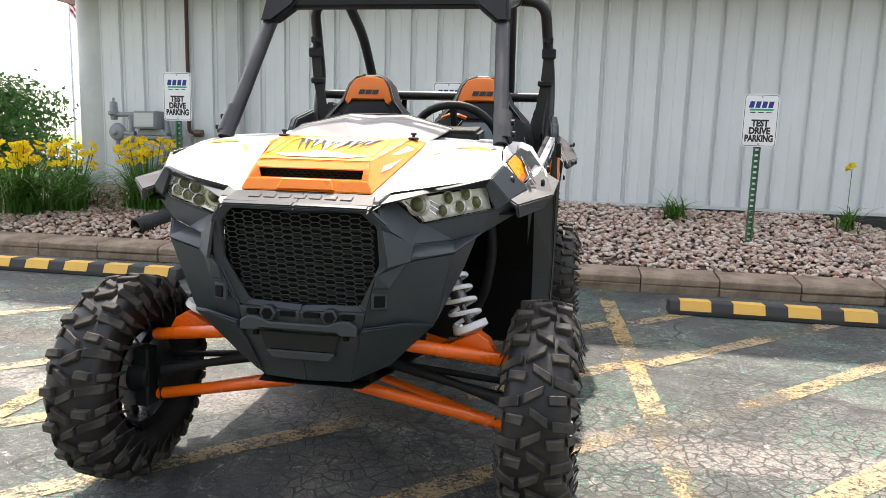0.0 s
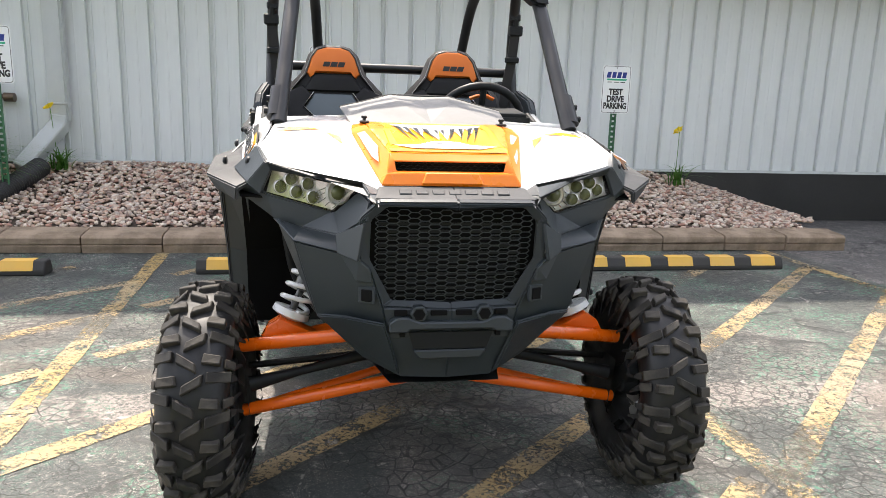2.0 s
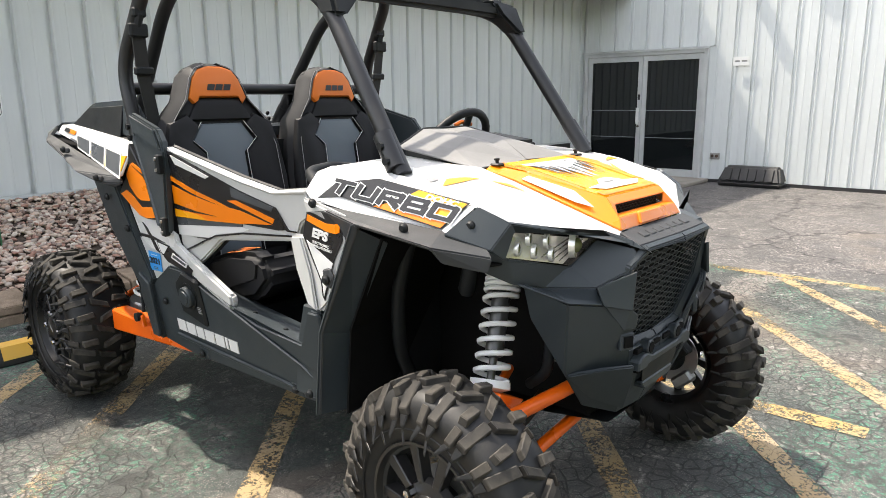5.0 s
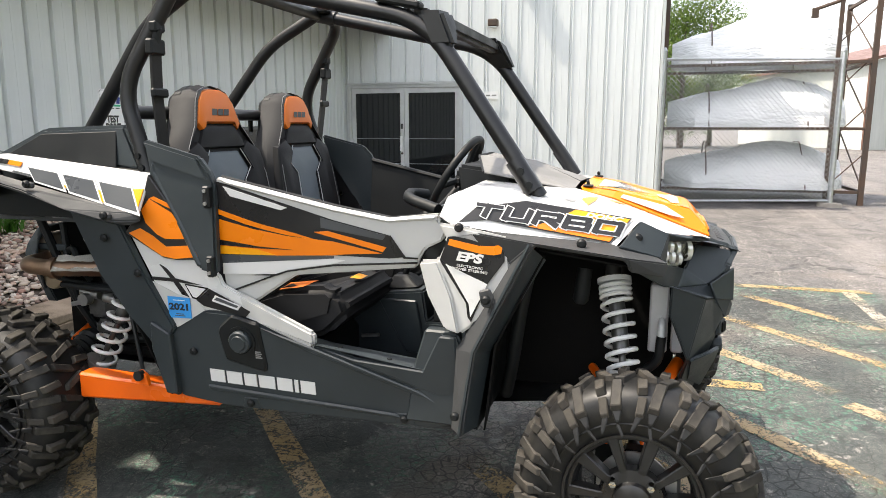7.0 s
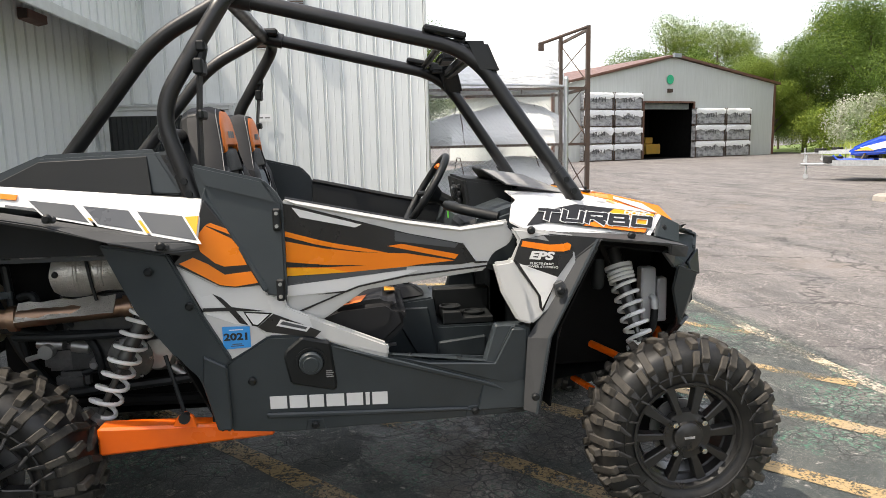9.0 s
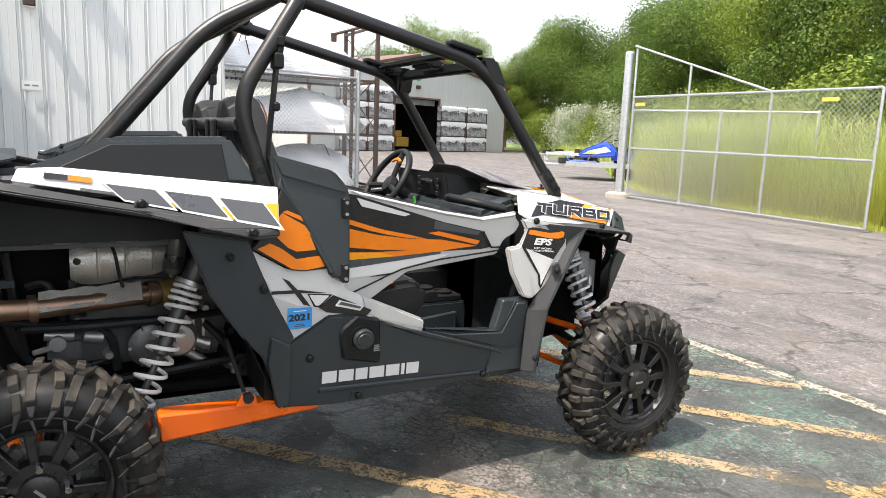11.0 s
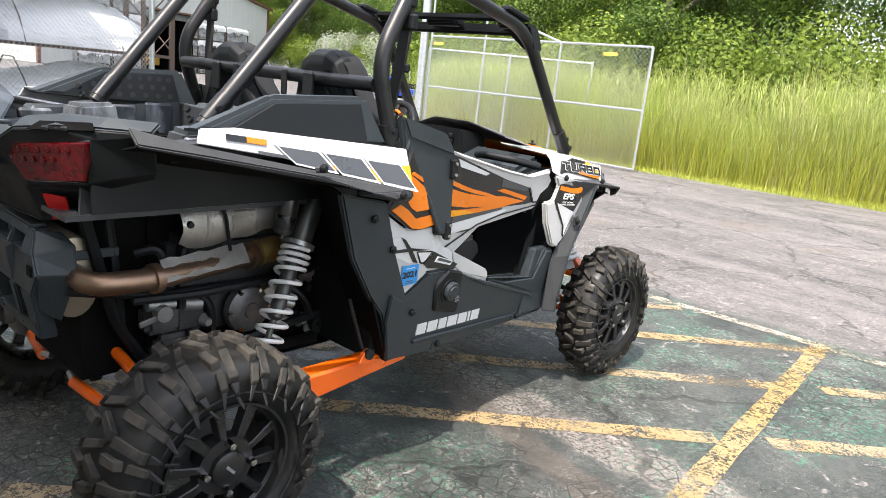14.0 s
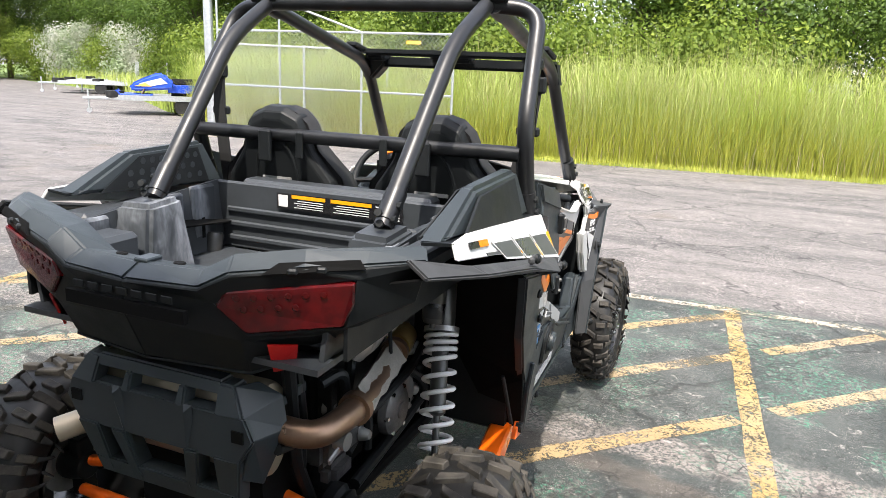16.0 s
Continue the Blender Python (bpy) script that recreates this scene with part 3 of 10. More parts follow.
for j in range(2):
    part("kerb_stone", stone_mesh[j], KERB, kerb, at=pose(x + 0.02, 2.57 + j * 0.62, -0.02 - 0.05 * j, 0, 0, 90))


# ---------------------------------------------------------------- the building
WALL_Y, WING_X, RIB = 4.34, 9.3, 0.2885


def siding_panel(width, z0, z1):
    """One sheet: flat, with a deep groove and a raised lip on its edge and a shallow bead in the middle."""
    prof = [(0.0, 0.030), (0.032, 0.030), (0.038, -0.003), (0.043, -0.012), (0.055, -0.012), (0.060, -0.003), (width * 0.56, -0.0025), (width * 0.57, -0.0045), (width * 0.60, -0.0045), (width * 0.61, -0.0025), (width - 0.008, -0.003), (width - 0.001, 0.026), (width - 0.001, 0.034), (0.0, 0.034)]
    return M().prism(prof, lambda u, w, d: (u, w, d), z0, z1).mesh("panel", SIDING)


wall = thing("wall_main", "grey-white ribbed steel wall of the shop", "wall", "", "structure")
long_panel, base_panel = siding_panel(RIB, 0.58, 3.60), siding_panel(RIB, 0.0, 3.60)
k0 = -18
for k in range(k0, 31):
    x = 0.492 + k * RIB
    if x < WING_X - 0.05:
        part("panel", base_panel if x > 8.85 else long_panel, SIDING, wall, at=pose(x, WALL_Y, 0))
part("backing", M().box(-4.80, WING_X + 0.2, WALL_Y + 0.035, WALL_Y + 0.2, 0.0, 5.1), SIDING, wall)
part("corner_post", M().tube([(-4.80, WALL_Y + 0.31, 0.1), (-4.80, WALL_Y + 0.31, 3.60)], 0.32, 40), TRIM, wall, "rounded grey corner trim", smooth=True)
part("base_trim", M().prism([(0, 0), (-0.02, 0.0), (-0.012, 0.03), (0, 0.03)], lambda u, w, d: (d, WALL_Y - 0.024 + u, w + 0.565), -5.05, 8.9), TRIM, wall)
part("black_foundation", M().box(-5.0, 8.9, WALL_Y - 0.035, WALL_Y + 0.002, 0.0, 0.568), BLACK_BASE, wall, "black painted foundation", bevel=0.006)

parapet = thing("roof_parapet", "ribbed grey fascia and soffit overhanging the shop wall", "roof edge", "", "structure")
short_panel = siding_panel(RIB, 3.09, 5.1)
for k in range(-23, 31):
    x = 0.492 + k * RIB
    if x < WING_X - 0.05:
        part("panel", short_panel, SIDING, parapet, at=pose(x, 3.50, 0))
part("soffit", M().box(-6.3, WING_X - 0.01, 3.535, WALL_Y + 0.03, 3.602, 3.65), SOFFIT, parapet)
part("drip_edge", M().box(-6.3, WING_X - 0.012, 3.455, 3.498, 2.95, 3.085), TRIM, parapet, bevel=0.006)
part("parapet_core", M().box(-6.3, WING_X - 0.012, 3.535, 4.9, 3.652, 5.08), TRIM, parapet)
part("return_face", M().box(-6.3, WING_X - 0.012, 3.500, 3.534, 2.97, 3.088), TRIM, parapet)
part("name_band", M().box(4.6, WING_X - 0.03, 3.430, 3.464, 3.84, 4.22), BLACK_PLASTIC, parapet, "dark glossy sign band", bevel=0.004)
for k in range(5):
    part("band_mark", M().box(5.0 + k * 0.82, 5.4 + k * 0.82, 3.424, 3.4295, 3.98, 4.06), METER_GREY, parapet)
part("brown_fascia", M().box(-6.36, -6.302, 3.455, 6.5, 2.98, 3.3), FASCIA, parapet, "brown end fascia")

wing = thing("wall_wing", "grey-white ribbed steel wall beside the glass doors", "wall", "", "structure")
DOOR_LO, DOOR_HI, DOOR_TOP = 2.10, 4.27, 2.08
wing_panel, head_panel = siding_panel(RIB, 0.03, 5.6), siding_panel(RIB, DOOR_TOP + 0.04, 5.6)
k = 0
y = WALL_Y - 0.02
while y > -0.95:
    lo = y - RIB
    over = lo < DOOR_HI and y > DOOR_LO + 0.15
    part("panel", head_panel if over else wing_panel, SIDING, wing, at=pose(WING_X, y, 0, 0, 0, -90))
    y = lo
WING_END = y
for a, b, z0 in ((WING_END, DOOR_LO, 0.0), (DOOR_HI, WALL_Y + 0.2, 0.0), (DOOR_LO, DOOR_HI, DOOR_TOP)):
    part("backing", M().box(WING_X + 0.035, WING_X + 0.2, a, b, z0, 5.6), SIDING, wing)
part("corner_trim", M().box(WING_X - 0.035, WING_X + 0.24, WING_END - 0.05, WING_END - 0.002, 0.0, 5.6), TRIM, wing, bevel=0.006)
part("far_side", M().box(WING_X + 0.242, 16.0, WING_END - 0.04, WING_END + 0.1, 0.0, 5.6), SIDING, wing)
part("wing_roof", M().box(WING_X - 0.1, 16.0, WING_END - 0.1, 12.0, 5.6, 5.75), TRIM, wing)
part("base_flashing", M().box(WING_X - 0.034, WING_X - 0.002, WING_END, DOOR_LO - 0.01, 0.0, 0.05), BLACK_BASE, wing)

vent = thing("wall_vent", "pale grey louvred vent hood on the wing wall", "vent", at=pose(WING_X - 0.012, 0.95, 3.53))
part("hood", M().prism([(0.0, 0.0), (-0.14, 0.05), (-0.15, 0.27), (0.0, 0.30)], lambda u, w, d: (u, d, w), -0.14, 0.14), METER_GREY, vent, bevel=0.006)
for k in range(6):
    part("louvre", M().obox((-0.150, 0.0, 0.075 + k * 0.032), (0.012, 0.235, 0.010), Matrix.Rotation(0.5, 3, "Y")), DARK_STEEL, vent)
eave_box = thing("eave_box", "rust-red steel bracket box under the roof overhang", "bracket", at=pose(7.25, WALL_Y - 0.013, 3.08))
part("body", M().prism([(0.0, 0.0), (-0.13, 0.03), (-0.13, 0.14), (0.0, 0.16)], lambda u, w, d: (d, u, w), -0.28, 0.28), FASCIA, eave_box, bevel=0.005)
part("end_cap", M().box(-0.29, -0.281, -0.12, 0.0, 0.02, 0.14), DARK_STEEL, eave_box)

# double glass doors
doors = thing("door_1", "white aluminium double glass doors, closed", "door", "", "structure")
X = WING_X
for a, b, c, d, nm in ((DOOR_LO, DOOR_LO + 0.06, 0.03, DOOR_TOP, "jamb"), (DOOR_HI - 0.06, DOOR_HI, 0.03, DOOR_TOP, "jamb"), (DOOR_LO + 0.061, DOOR_HI - 0.061, DOOR_TOP - 0.06, DOOR_TOP, "head")):
    part(nm, M().box(X - 0.05, X + 0.09, a, b, c, d), ALUMINIUM, doors, bevel=0.005)
part("drip_cap", M().box(X - 0.09, X - 0.052, DOOR_LO - 0.04, DOOR_HI + 0.02, DOOR_TOP + 0.005, DOOR_TOP + 0.03), ALUMINIUM, doors)
mid = (DOOR_LO + DOOR_HI) / 2
for a, b, s in ((DOOR_LO + 0.065, mid - 0.004, 1), (mid + 0.004, DOOR_HI - 0.065, -1)):
    leaf = part("door_leaf", M().box(X - 0.02, X + 0.03, a, a + 0.075, 0.04, DOOR_TOP - 0.065).box(X - 0.02, X + 0.03, b - 0.075, b, 0.04, DOOR_TOP - 0.065).box(X - 0.02, X + 0.03, a + 0.0751, b - 0.0751, 0.04, 0.17).box(X - 0.02, X + 0.03, a + 0.0751, b - 0.0751, DOOR_TOP - 0.15, DOOR_TOP - 0.065), ALUMINIUM, doors, bevel=0.004)
    part("pane", M().box(X + 0.002, X + 0.012, a + 0.0752, b - 0.0752, 0.1702, DOOR_TOP - 0.1502), DOOR_GLASS, leaf, "dark glass pane")
    for z in (0.67, 1.12):
        part("cross_bar", M().box(X - 0.006, X + 0.0015, a + 0.0755, b - 0.0755, z, z + 0.009), METER_GREY, leaf)
    hy = (b - 0.04) if s > 0 else (a + 0.04)
    if s < 0:
        part("pull_handle", M().box(X - 0.075, X - 0.055, hy - 0.024, hy + 0.024, 0.90, 1.17).box(X - 0.056, X - 0.018, hy - 0.012, hy + 0.012, 0.93, 0.96).box(X - 0.056, X - 0.018, hy - 0.012, hy + 0.012, 1.11, 1.14), SIGN_WHITE, leaf, "white flat pull handle", bevel=0.003)
        part("lock_box", M().box(X - 0.04, X - 0.018, hy - 0.018, hy + 0.018, 1.30, 1.39), BLACK_PLASTIC, leaf, "black lock box", bevel=0.003)
        part("lock", M().tube([(X - 0.02, hy, 0.86), (X - 0.04, hy, 0.86)], 0.02, 10), DARK_STEEL, leaf)
    part("hinge", M().box(X - 0.06, X - 0.03, (a if s > 0 else b) - 0.03, (a if s > 0 else b) + 0.03, 1.02, 1.12), ALUMINIUM, leaf)
part("threshold", M().box(X - 0.06, X + 0.1, DOOR_LO, DOOR_HI, 0.0, 0.03), ALUMINIUM, doors)
tagged(part("door_step", M().box(8.3, X - 0.07, 1.95, WALL_Y - 0.04, 0.0, 0.06), CONCRETE, bevel=0.012), "pale concrete step in front of the glass doors", "step", "", "structure")


# ================================================================ the side-by-side vehicle
# it stands at the origin, its nose towards -y, its right side towards -x
WHITE = surface("white_body_paint", (0.64, 0.64, 0.635), (0.59, 0.59, 0.585), 0.28, coarse=2, bump=0.02, coat=0.3, vary=0.06)
PALE = surface("light_grey_body_paint", (0.50, 0.50, 0.49), (0.44, 0.44, 0.43), 0.35, coarse=3, bump=0.03, vary=0.06)
GREY = surface("charcoal_plastic", (0.0215, 0.0285, 0.0325), (0.032, 0.0400, 0.0445), 0.45, coarse=5, fine=420, bump=0.22, depth=0.001, spec=0.4)
# same plastic as the charcoal, lightened in colour where sun falls on it
FLARE = surface("sunlit_grey_plastic", (0.052, 0.054, 0.056), (0.038, 0.040, 0.042), 0.6, coarse=5, fine=420, bump=0.22, depth=0.001, spec=0.25)
BED = surface("bed_plastic", (0.046, 0.052, 0.058), (0.026, 0.030, 0.034), 0.45, coarse=4, fine=300, bump=0.25, depth=0.001)
SMOKE = surface("smoked_deflector", (0.22, 0.217, 0.21), (0.17, 0.168, 0.165), 0.6, coarse=3, bump=0.03, spec=0.2)
BLACK = surface("black_moulding", (0.005, 0.0062, 0.007), (0.009, 0.011, 0.012), 0.55, spec=0.3, coarse=6, fine=300, bump=0.2, depth=0.001)
# near-black: shade inside wells, slots, holes and doorways is put into its colour
DEEP = surface("black_cavity_shade_plastic", (0.003, 0.003, 0.003), (0.005, 0.005, 0.005), 0.85, bump=0.1, spec=0.15)
CAGE = surface("satin_black_tube", (0.005, 0.0055, 0.0065), (0.009, 0.0095, 0.0105), 0.40, coarse=9, fine=260, bump=0.08, depth=0.001)
ORANGE = surface("orange_paint", (0.842, 0.132, 0.005), (0.756, 0.112, 0.004), 0.32, coarse=3, bump=0.03, coat=0.2)
DECAL_ORANGE = surface("orange_decal", (0.85, 0.22, 0.006), (0.80, 0.19, 0.006), 0.3, coarse=3, bump=0.02)
AMBER = surface("amber_decal", (0.86, 0.36, 0.010), (0.82, 0.33, 0.010), 0.3, coarse=3, bump=0.02)
YELLOW = surface("yellow_hood_paint", (0.86, 0.40, 0.006), (0.84, 0.37, 0.006), 0.3, coarse=2.5, bump=0.02, coat=0.3)
DECAL_BLACK = surface("black_decal", (0.011, 0.011, 0.012), (0.017, 0.017, 0.018), 0.3, bump=0.02)
DECAL_SLATE = surface("slate_decal", (0.055, 0.06, 0.068), (0.07, 0.075, 0.08), 0.32, bump=0.02)
DECAL_WHITE = surface("white_decal", (0.66, 0.66, 0.655), (0.62, 0.62, 0.615), 0.35, bump=0.02)
DECAL_GREY = surface("grey_decal", (0.22, 0.22, 0.22), (0.26, 0.26, 0.26), 0.32, bump=0.02)
TAG_BLUE = surface("blue_sticker", (0.02, 0.25, 0.62), (0.03, 0.28, 0.64), 0.4, bump=0.02)
RIM = surface("satin_black_wheel", (0.010, 0.010, 0.0105), (0.017, 0.017, 0.017), 0.34, coarse=8, fine=200, bump=0.06)
CHROME = surface("chrome", (0.62, 0.62, 0.61), (0.5, 0.5, 0.49), 0.15, 1.0, bump=0.02)
STEEL = surface("cast_aluminium", (0.42, 0.42, 0.41), (0.30, 0.30, 0.29), 0.42, 0.8, coarse=9, fine=160, bump=0.25)
SPRING = surface("white_spring_paint", (0.80, 0.80, 0.79), (0.70, 0.70, 0.69), 0.32, bump=0.03)
DAMPER = surface("dark_damper", (0.10, 0.10, 0.095), (0.07, 0.07, 0.068), 0.35, 0.6, bump=0.05)
EXHAUST = surface("heated_steel", (0.20, 0.125, 0.085), (0.33, 0.22, 0.15), 0.38, 0.85, coarse=7, fine=60, bump=0.1)
TAN_STEEL = surface("muffler_steel", (0.40, 0.33, 0.24), (0.50, 0.43, 0.33), 0.42, 0.7, coarse=5, fine=60, bump=0.1)
VINYL = surface("black_vinyl", (0.009, 0.009, 0.010), (0.015, 0.015, 0.016), 0.6, fine=350, bump=0.3, depth=0.001, spec=0.25)
VINYL_GREY = surface("blue_grey_vinyl", (0.10, 0.125, 0.145), (0.13, 0.155, 0.175), 0.55, fine=350, bump=0.3, depth=0.001)
VINYL_ORANGE = surface("orange_vinyl", (0.72, 0.17, 0.012), (0.66, 0.15, 0.012), 0.5, fine=350, bump=0.3, depth=0.001)
VINYL_BAND = surface("charcoal_vinyl", (0.036, 0.036, 0.037), (0.026, 0.026, 0.027), 0.6, fine=350, bump=0.3, depth=0.001, spec=0.15)
WEBBING = surface("black_webbing", (0.010, 0.010, 0.010), (0.018, 0.018, 0.018), 0.75, fine=500, bump=0.4, depth=0.001)


def tyre_rubber():
    n = Nodes("tyre_rubber")
    dust = n.ramp(n.noise(6, 6, 0.7), 0.46, 0.72)
    base = n.mix(n.math("MULTIPLY", dust, 0.55), (0.0065, 0.0067, 0.0070), (0.036, 0.033, 0.028))
    return n.done(base, n.ramp(n.noise(14, 4), 0.3, 0.7, 0.40, 0.62), 0.0, n.bump(n.noise(240, 3), 0.2, 0.001), 0.42)


def dimpled_shield():
    n = Nodes("dimpled_heat_shield")
    dots = n.ramp(n.voronoi(170), 0.1, 0.5)
    base = n.mix(n.ramp(n.noise(9, 3), 0.3, 0.7), (0.56, 0.54, 0.50), (0.40, 0.38, 0.34))
    return n.done(base, 0.40, 0.7, n.bump(dots, 0.6, 0.004))


def red_lens():
    n = Nodes("red_lens")
    n.done(n.mix(n.ramp(n.noise(30, 2), 0.3, 0.7), (0.085, 0.003, 0.004), (0.045, 0.002, 0.003)), 0.12, 0.0, n.bump(n.voronoi(90), 0.05, 0.001), 0.5)
    return n.m


def clear_lens():
    n = Nodes("clear_lens")
    n.done((0.9, 0.92, 0.9), 0.03, 0.0, None, 0.5)
    clear = n.t.nodes.new("ShaderNodeBsdfTransparent")
    mixer = n.t.nodes.new("ShaderNodeMixShader")
    gloss = n.t.nodes.new("ShaderNodeBsdfGlossy")
    gloss.inputs["Roughness"].default_value = 0.03
    mixer.inputs[0].default_value = 0.05
    n.t.links.new(clear.outputs[0], mixer.inputs[1])
    n.t.links.new(gloss.outputs[0], mixer.inputs[2])
    n.t.links.new(mixer.outputs[0], n.t.nodes["Material Output"].inputs[0])
    return n.m


LUG = surface("dusty_tread_rubber", (0.013, 0.0128, 0.0125), (0.076, 0.068, 0.057), 0.70, coarse=14, fine=90, bump=0.3, depth=0.002, spec=0.25)
TYRE, SHIELD, RED_LENS, CLEAR = tyre_rubber(), dimpled_shield(), red_lens(), clear_lens()
REFLECTOR = surface("headlight_reflector", (0.88, 0.88, 0.84), (0.70, 0.70, 0.66), 0.16, 0.5, coarse=20, fine=60, bump=0.1)
OLIVE_LENS = surface("led_lens", (0.07, 0.08, 0.03), (0.15, 0.16, 0.07), 0.05, 0.0, coarse=30, bump=0.02)

car = thing("side_by_side_vehicle", "white, orange and charcoal two-seat off-road side-by-side with black roll cage", "off-road vehicle", at=pose(0.01, 0, 0))


def both(name, m, mat, parent=car, label="", **kw):
    """A part on the right side and its mirror image on the left."""
    a = part(name, m, mat, parent, label, **kw)
    b = part(name, m.mirror(), mat, parent if not isinstance(parent, tuple) else parent[1], label, **kw)
    return a, b


def pair(name, m, mat, parents, label="", **kw):
    return part(name, m, mat, parents[0], label, **kw), part(name, m.mirror(), mat, parents[1], label, **kw)


def plate(poly, xf, t=0.012, lift=0.0):
    """A panel on the right side: an outline in (y, z) on the slanted plane xf, t thick inwards."""
    n = len(poly)
    v = [(xf(y, z) - lift, y, z) for y, z in poly] + [(xf(y, z) - lift + t, y, z) for y, z in poly]
    f = [tuple(range(n)), tuple(range(2 * n - 1, n - 1, -1))] + [(i, n + i, n + (i + 1) % n, (i + 1) % n) for i in range(n)]
    return M().add(v, f)


def shell(v, faces, t=0.008):
    """A faceted skin given thickness inwards."""
    me = bpy.data.meshes.new("skin")
    me.from_pydata(v, [], faces)
    bm = bmesh.new()
    bm.from_mesh(me)
    bmesh.ops.recalc_face_normals(bm, faces=bm.faces)
    bmesh.ops.solidify(bm, geom=bm.faces[:], thickness=t)
    k = M()
    bm.verts.index_update()
    k.v = [tuple(q.co) for q in bm.verts]
    k.f = [tuple(w.index for w in q.verts) for q in bm.faces]
    bm.free()
    bpy.data.meshes.remove(me)
    return k


def arc(pts, r=0.08, n=6):
    """Rounds the corners of a polyline."""
    p = [Vector(q) for q in pts]
    out = [p[0]]
    for a, b, c in zip(p, p[1:], p[2:]):
        u, w = (a - b), (c - b)
        k = min(r, u.length * 0.45, w.length * 0.45)
        s, e = b + u.normalized() * k, b + w.normalized() * k
        out += [s * (1 - i / n) ** 2 + b * 2 * (1 - i / n) * (i / n) + e * (i / n) ** 2 for i in range(n + 1)]
    return out + [p[-1]]


def mir(p):
    return (-p[0], p[1], p[2])


def bolt_mesh():
    return M().lathe([(0.0, 0.012), (0.008, 0.012), (0.011, 0.008), (0.014, 0.006), (0.014, 0.0)], 10).mesh("bolt", BLACK, smooth=True)


BOLT = bolt_mesh()


def side_frame(y, z, xf, left=False, lift=0.0):
    """The matrix of a decal lying on a side panel."""
    gy, gz = xf(y + 0.5, z) - xf(y - 0.5, z), xf(y, z + 0.5) - xf(y, z - 0.5)
    n = Vector((-1, gy, gz)).normalized()
    u = Vector((-gy, -1, 0)).normalized()
    w = n.cross(u)
    p = Vector((xf(y, z), y, z)) + n * lift
    m = Matrix((u, w, n)).transposed().to_4x4()
    m.translation = p
    if left:
        s = Matrix.Diagonal((-1, 1, 1, 1))
        u2 = Vector((gy, 1, 0)).normalized()
        n2 = Vector((1, gy, gz)).normalized()
        m = Matrix((u2, n2.cross(u2), n2)).transposed().to_4x4()
        m.translation = s @ p
    return m


def bolts(spots, xf, parent_pair):
    for y, z in spots:
        for i, left in enumerate((False, True)):
            part("bolt", BOLT, BLACK, parent_pair[i], at=side_frame(y, z, xf, left, 0.001))


# ---------------------------------------------------------------- wheels
def tyre_mesh(width, radius):
    """Carcass, and the twelve kinds of lug that repeat round it, angled and staggered."""
    h = width / 2
    rt = radius - 0.024
    prof = [(0.176, -h * 0.62), (0.190, -h * 0.80), (0.240, -h * 0.98), (0.285, -h * 0.97), (rt - 0.020, -h * 0.86), (rt - 0.006, -h * 0.66), (rt, -h * 0.35), (rt + 0.002, 0), (rt, h * 0.35), (rt - 0.006, h * 0.66), (rt - 0.020, h * 0.86), (0.285, h * 0.97), (0.240, h * 0.98), (0.190, h * 0.80), (0.176, h * 0.62)]
    m, lugs = M().lathe(prof, 56, caps=False), []

    def surf(u, a, up):
        """Round the tread: u across (-1 to 1), a round, up outwards."""
        k = abs(u)
        r = rt - 0.004 * k * k - (0.05 * (k - 0.8) / 0.25 if k > 0.8 else 0)
        tilt = max(0.0, min(1.0, (k - 0.55) / 0.45)) * 0.9
        r, z = r + up * math.cos(tilt), u * h * 0.93 + math.copysign(up * math.sin(tilt), u)
        return (r * math.cos(a), r * math.sin(a), z)

    def lug(quad, height, shrink=0.82, mat=LUG):
        cu, ca = sum(q[0] for q in quad) / 4, sum(q[1] for q in quad) / 4
        v = [surf(u, a, -0.006) for u, a in quad] + [surf(cu + (u - cu) * shrink, ca + (a - ca) * shrink, height) for u, a in quad]
        lugs.append(M().add(v, [(0, 1, 5, 4), (1, 2, 6, 5), (2, 3, 7, 6), (3, 0, 4, 7), (4, 5, 6, 7), (3, 2, 1, 0)]).mesh("tread_lug", mat, 0.0025, False, 1, True))

    n = 18
    step = 2 * math.pi / n
    for s in (-1, 1):
        a = 0.5 * step if s > 0 else 0
        tall = 0.0175
        q = lambda pts: [(s * u, a + d * 0.78) for u, d in pts]
        lug(q([(-0.24, -0.02), (-0.20, 0.085), (0.44, 0.215), (0.42, 0.095)]), tall, 0.86)
        lug(q([(0.50, 0.105), (0.50, 0.225), (1.05, 0.275), (1.05, 0.130)]), tall, 0.88)
        lug(q([(0.32, -0.140), (0.38, -0.025), (0.86, -0.045), (0.84, -0.155)]), tall * 0.92, 0.86)
        lug(q([(0.90, -0.165), (0.90, -0.055), (1.12, -0.030), (1.12, -0.150)]), tall * 0.8, 0.9)
        lug(q([(1.06, 0.125), (1.06, 0.262), (1.20, 0.232), (1.20, 0.165)]), 0.010, 0.9, TYRE)
        lug(q([(1.22, 0.170), (1.22, 0.232), (1.36, 0.160), (1.36, 0.110)]), 0.006, 0.9, TYRE)
        lug(q([(1.12, -0.140), (1.12, -0.040), (1.30, 0.040), (1.30, -0.010)]), 0.007, 0.9, TYRE)
    fine = [(0.222, h * 0.945), (0.226, h * 0.975), (0.230, h * 0.955)]
    return m, lugs, M().lathe(fine, 56, caps=False), n


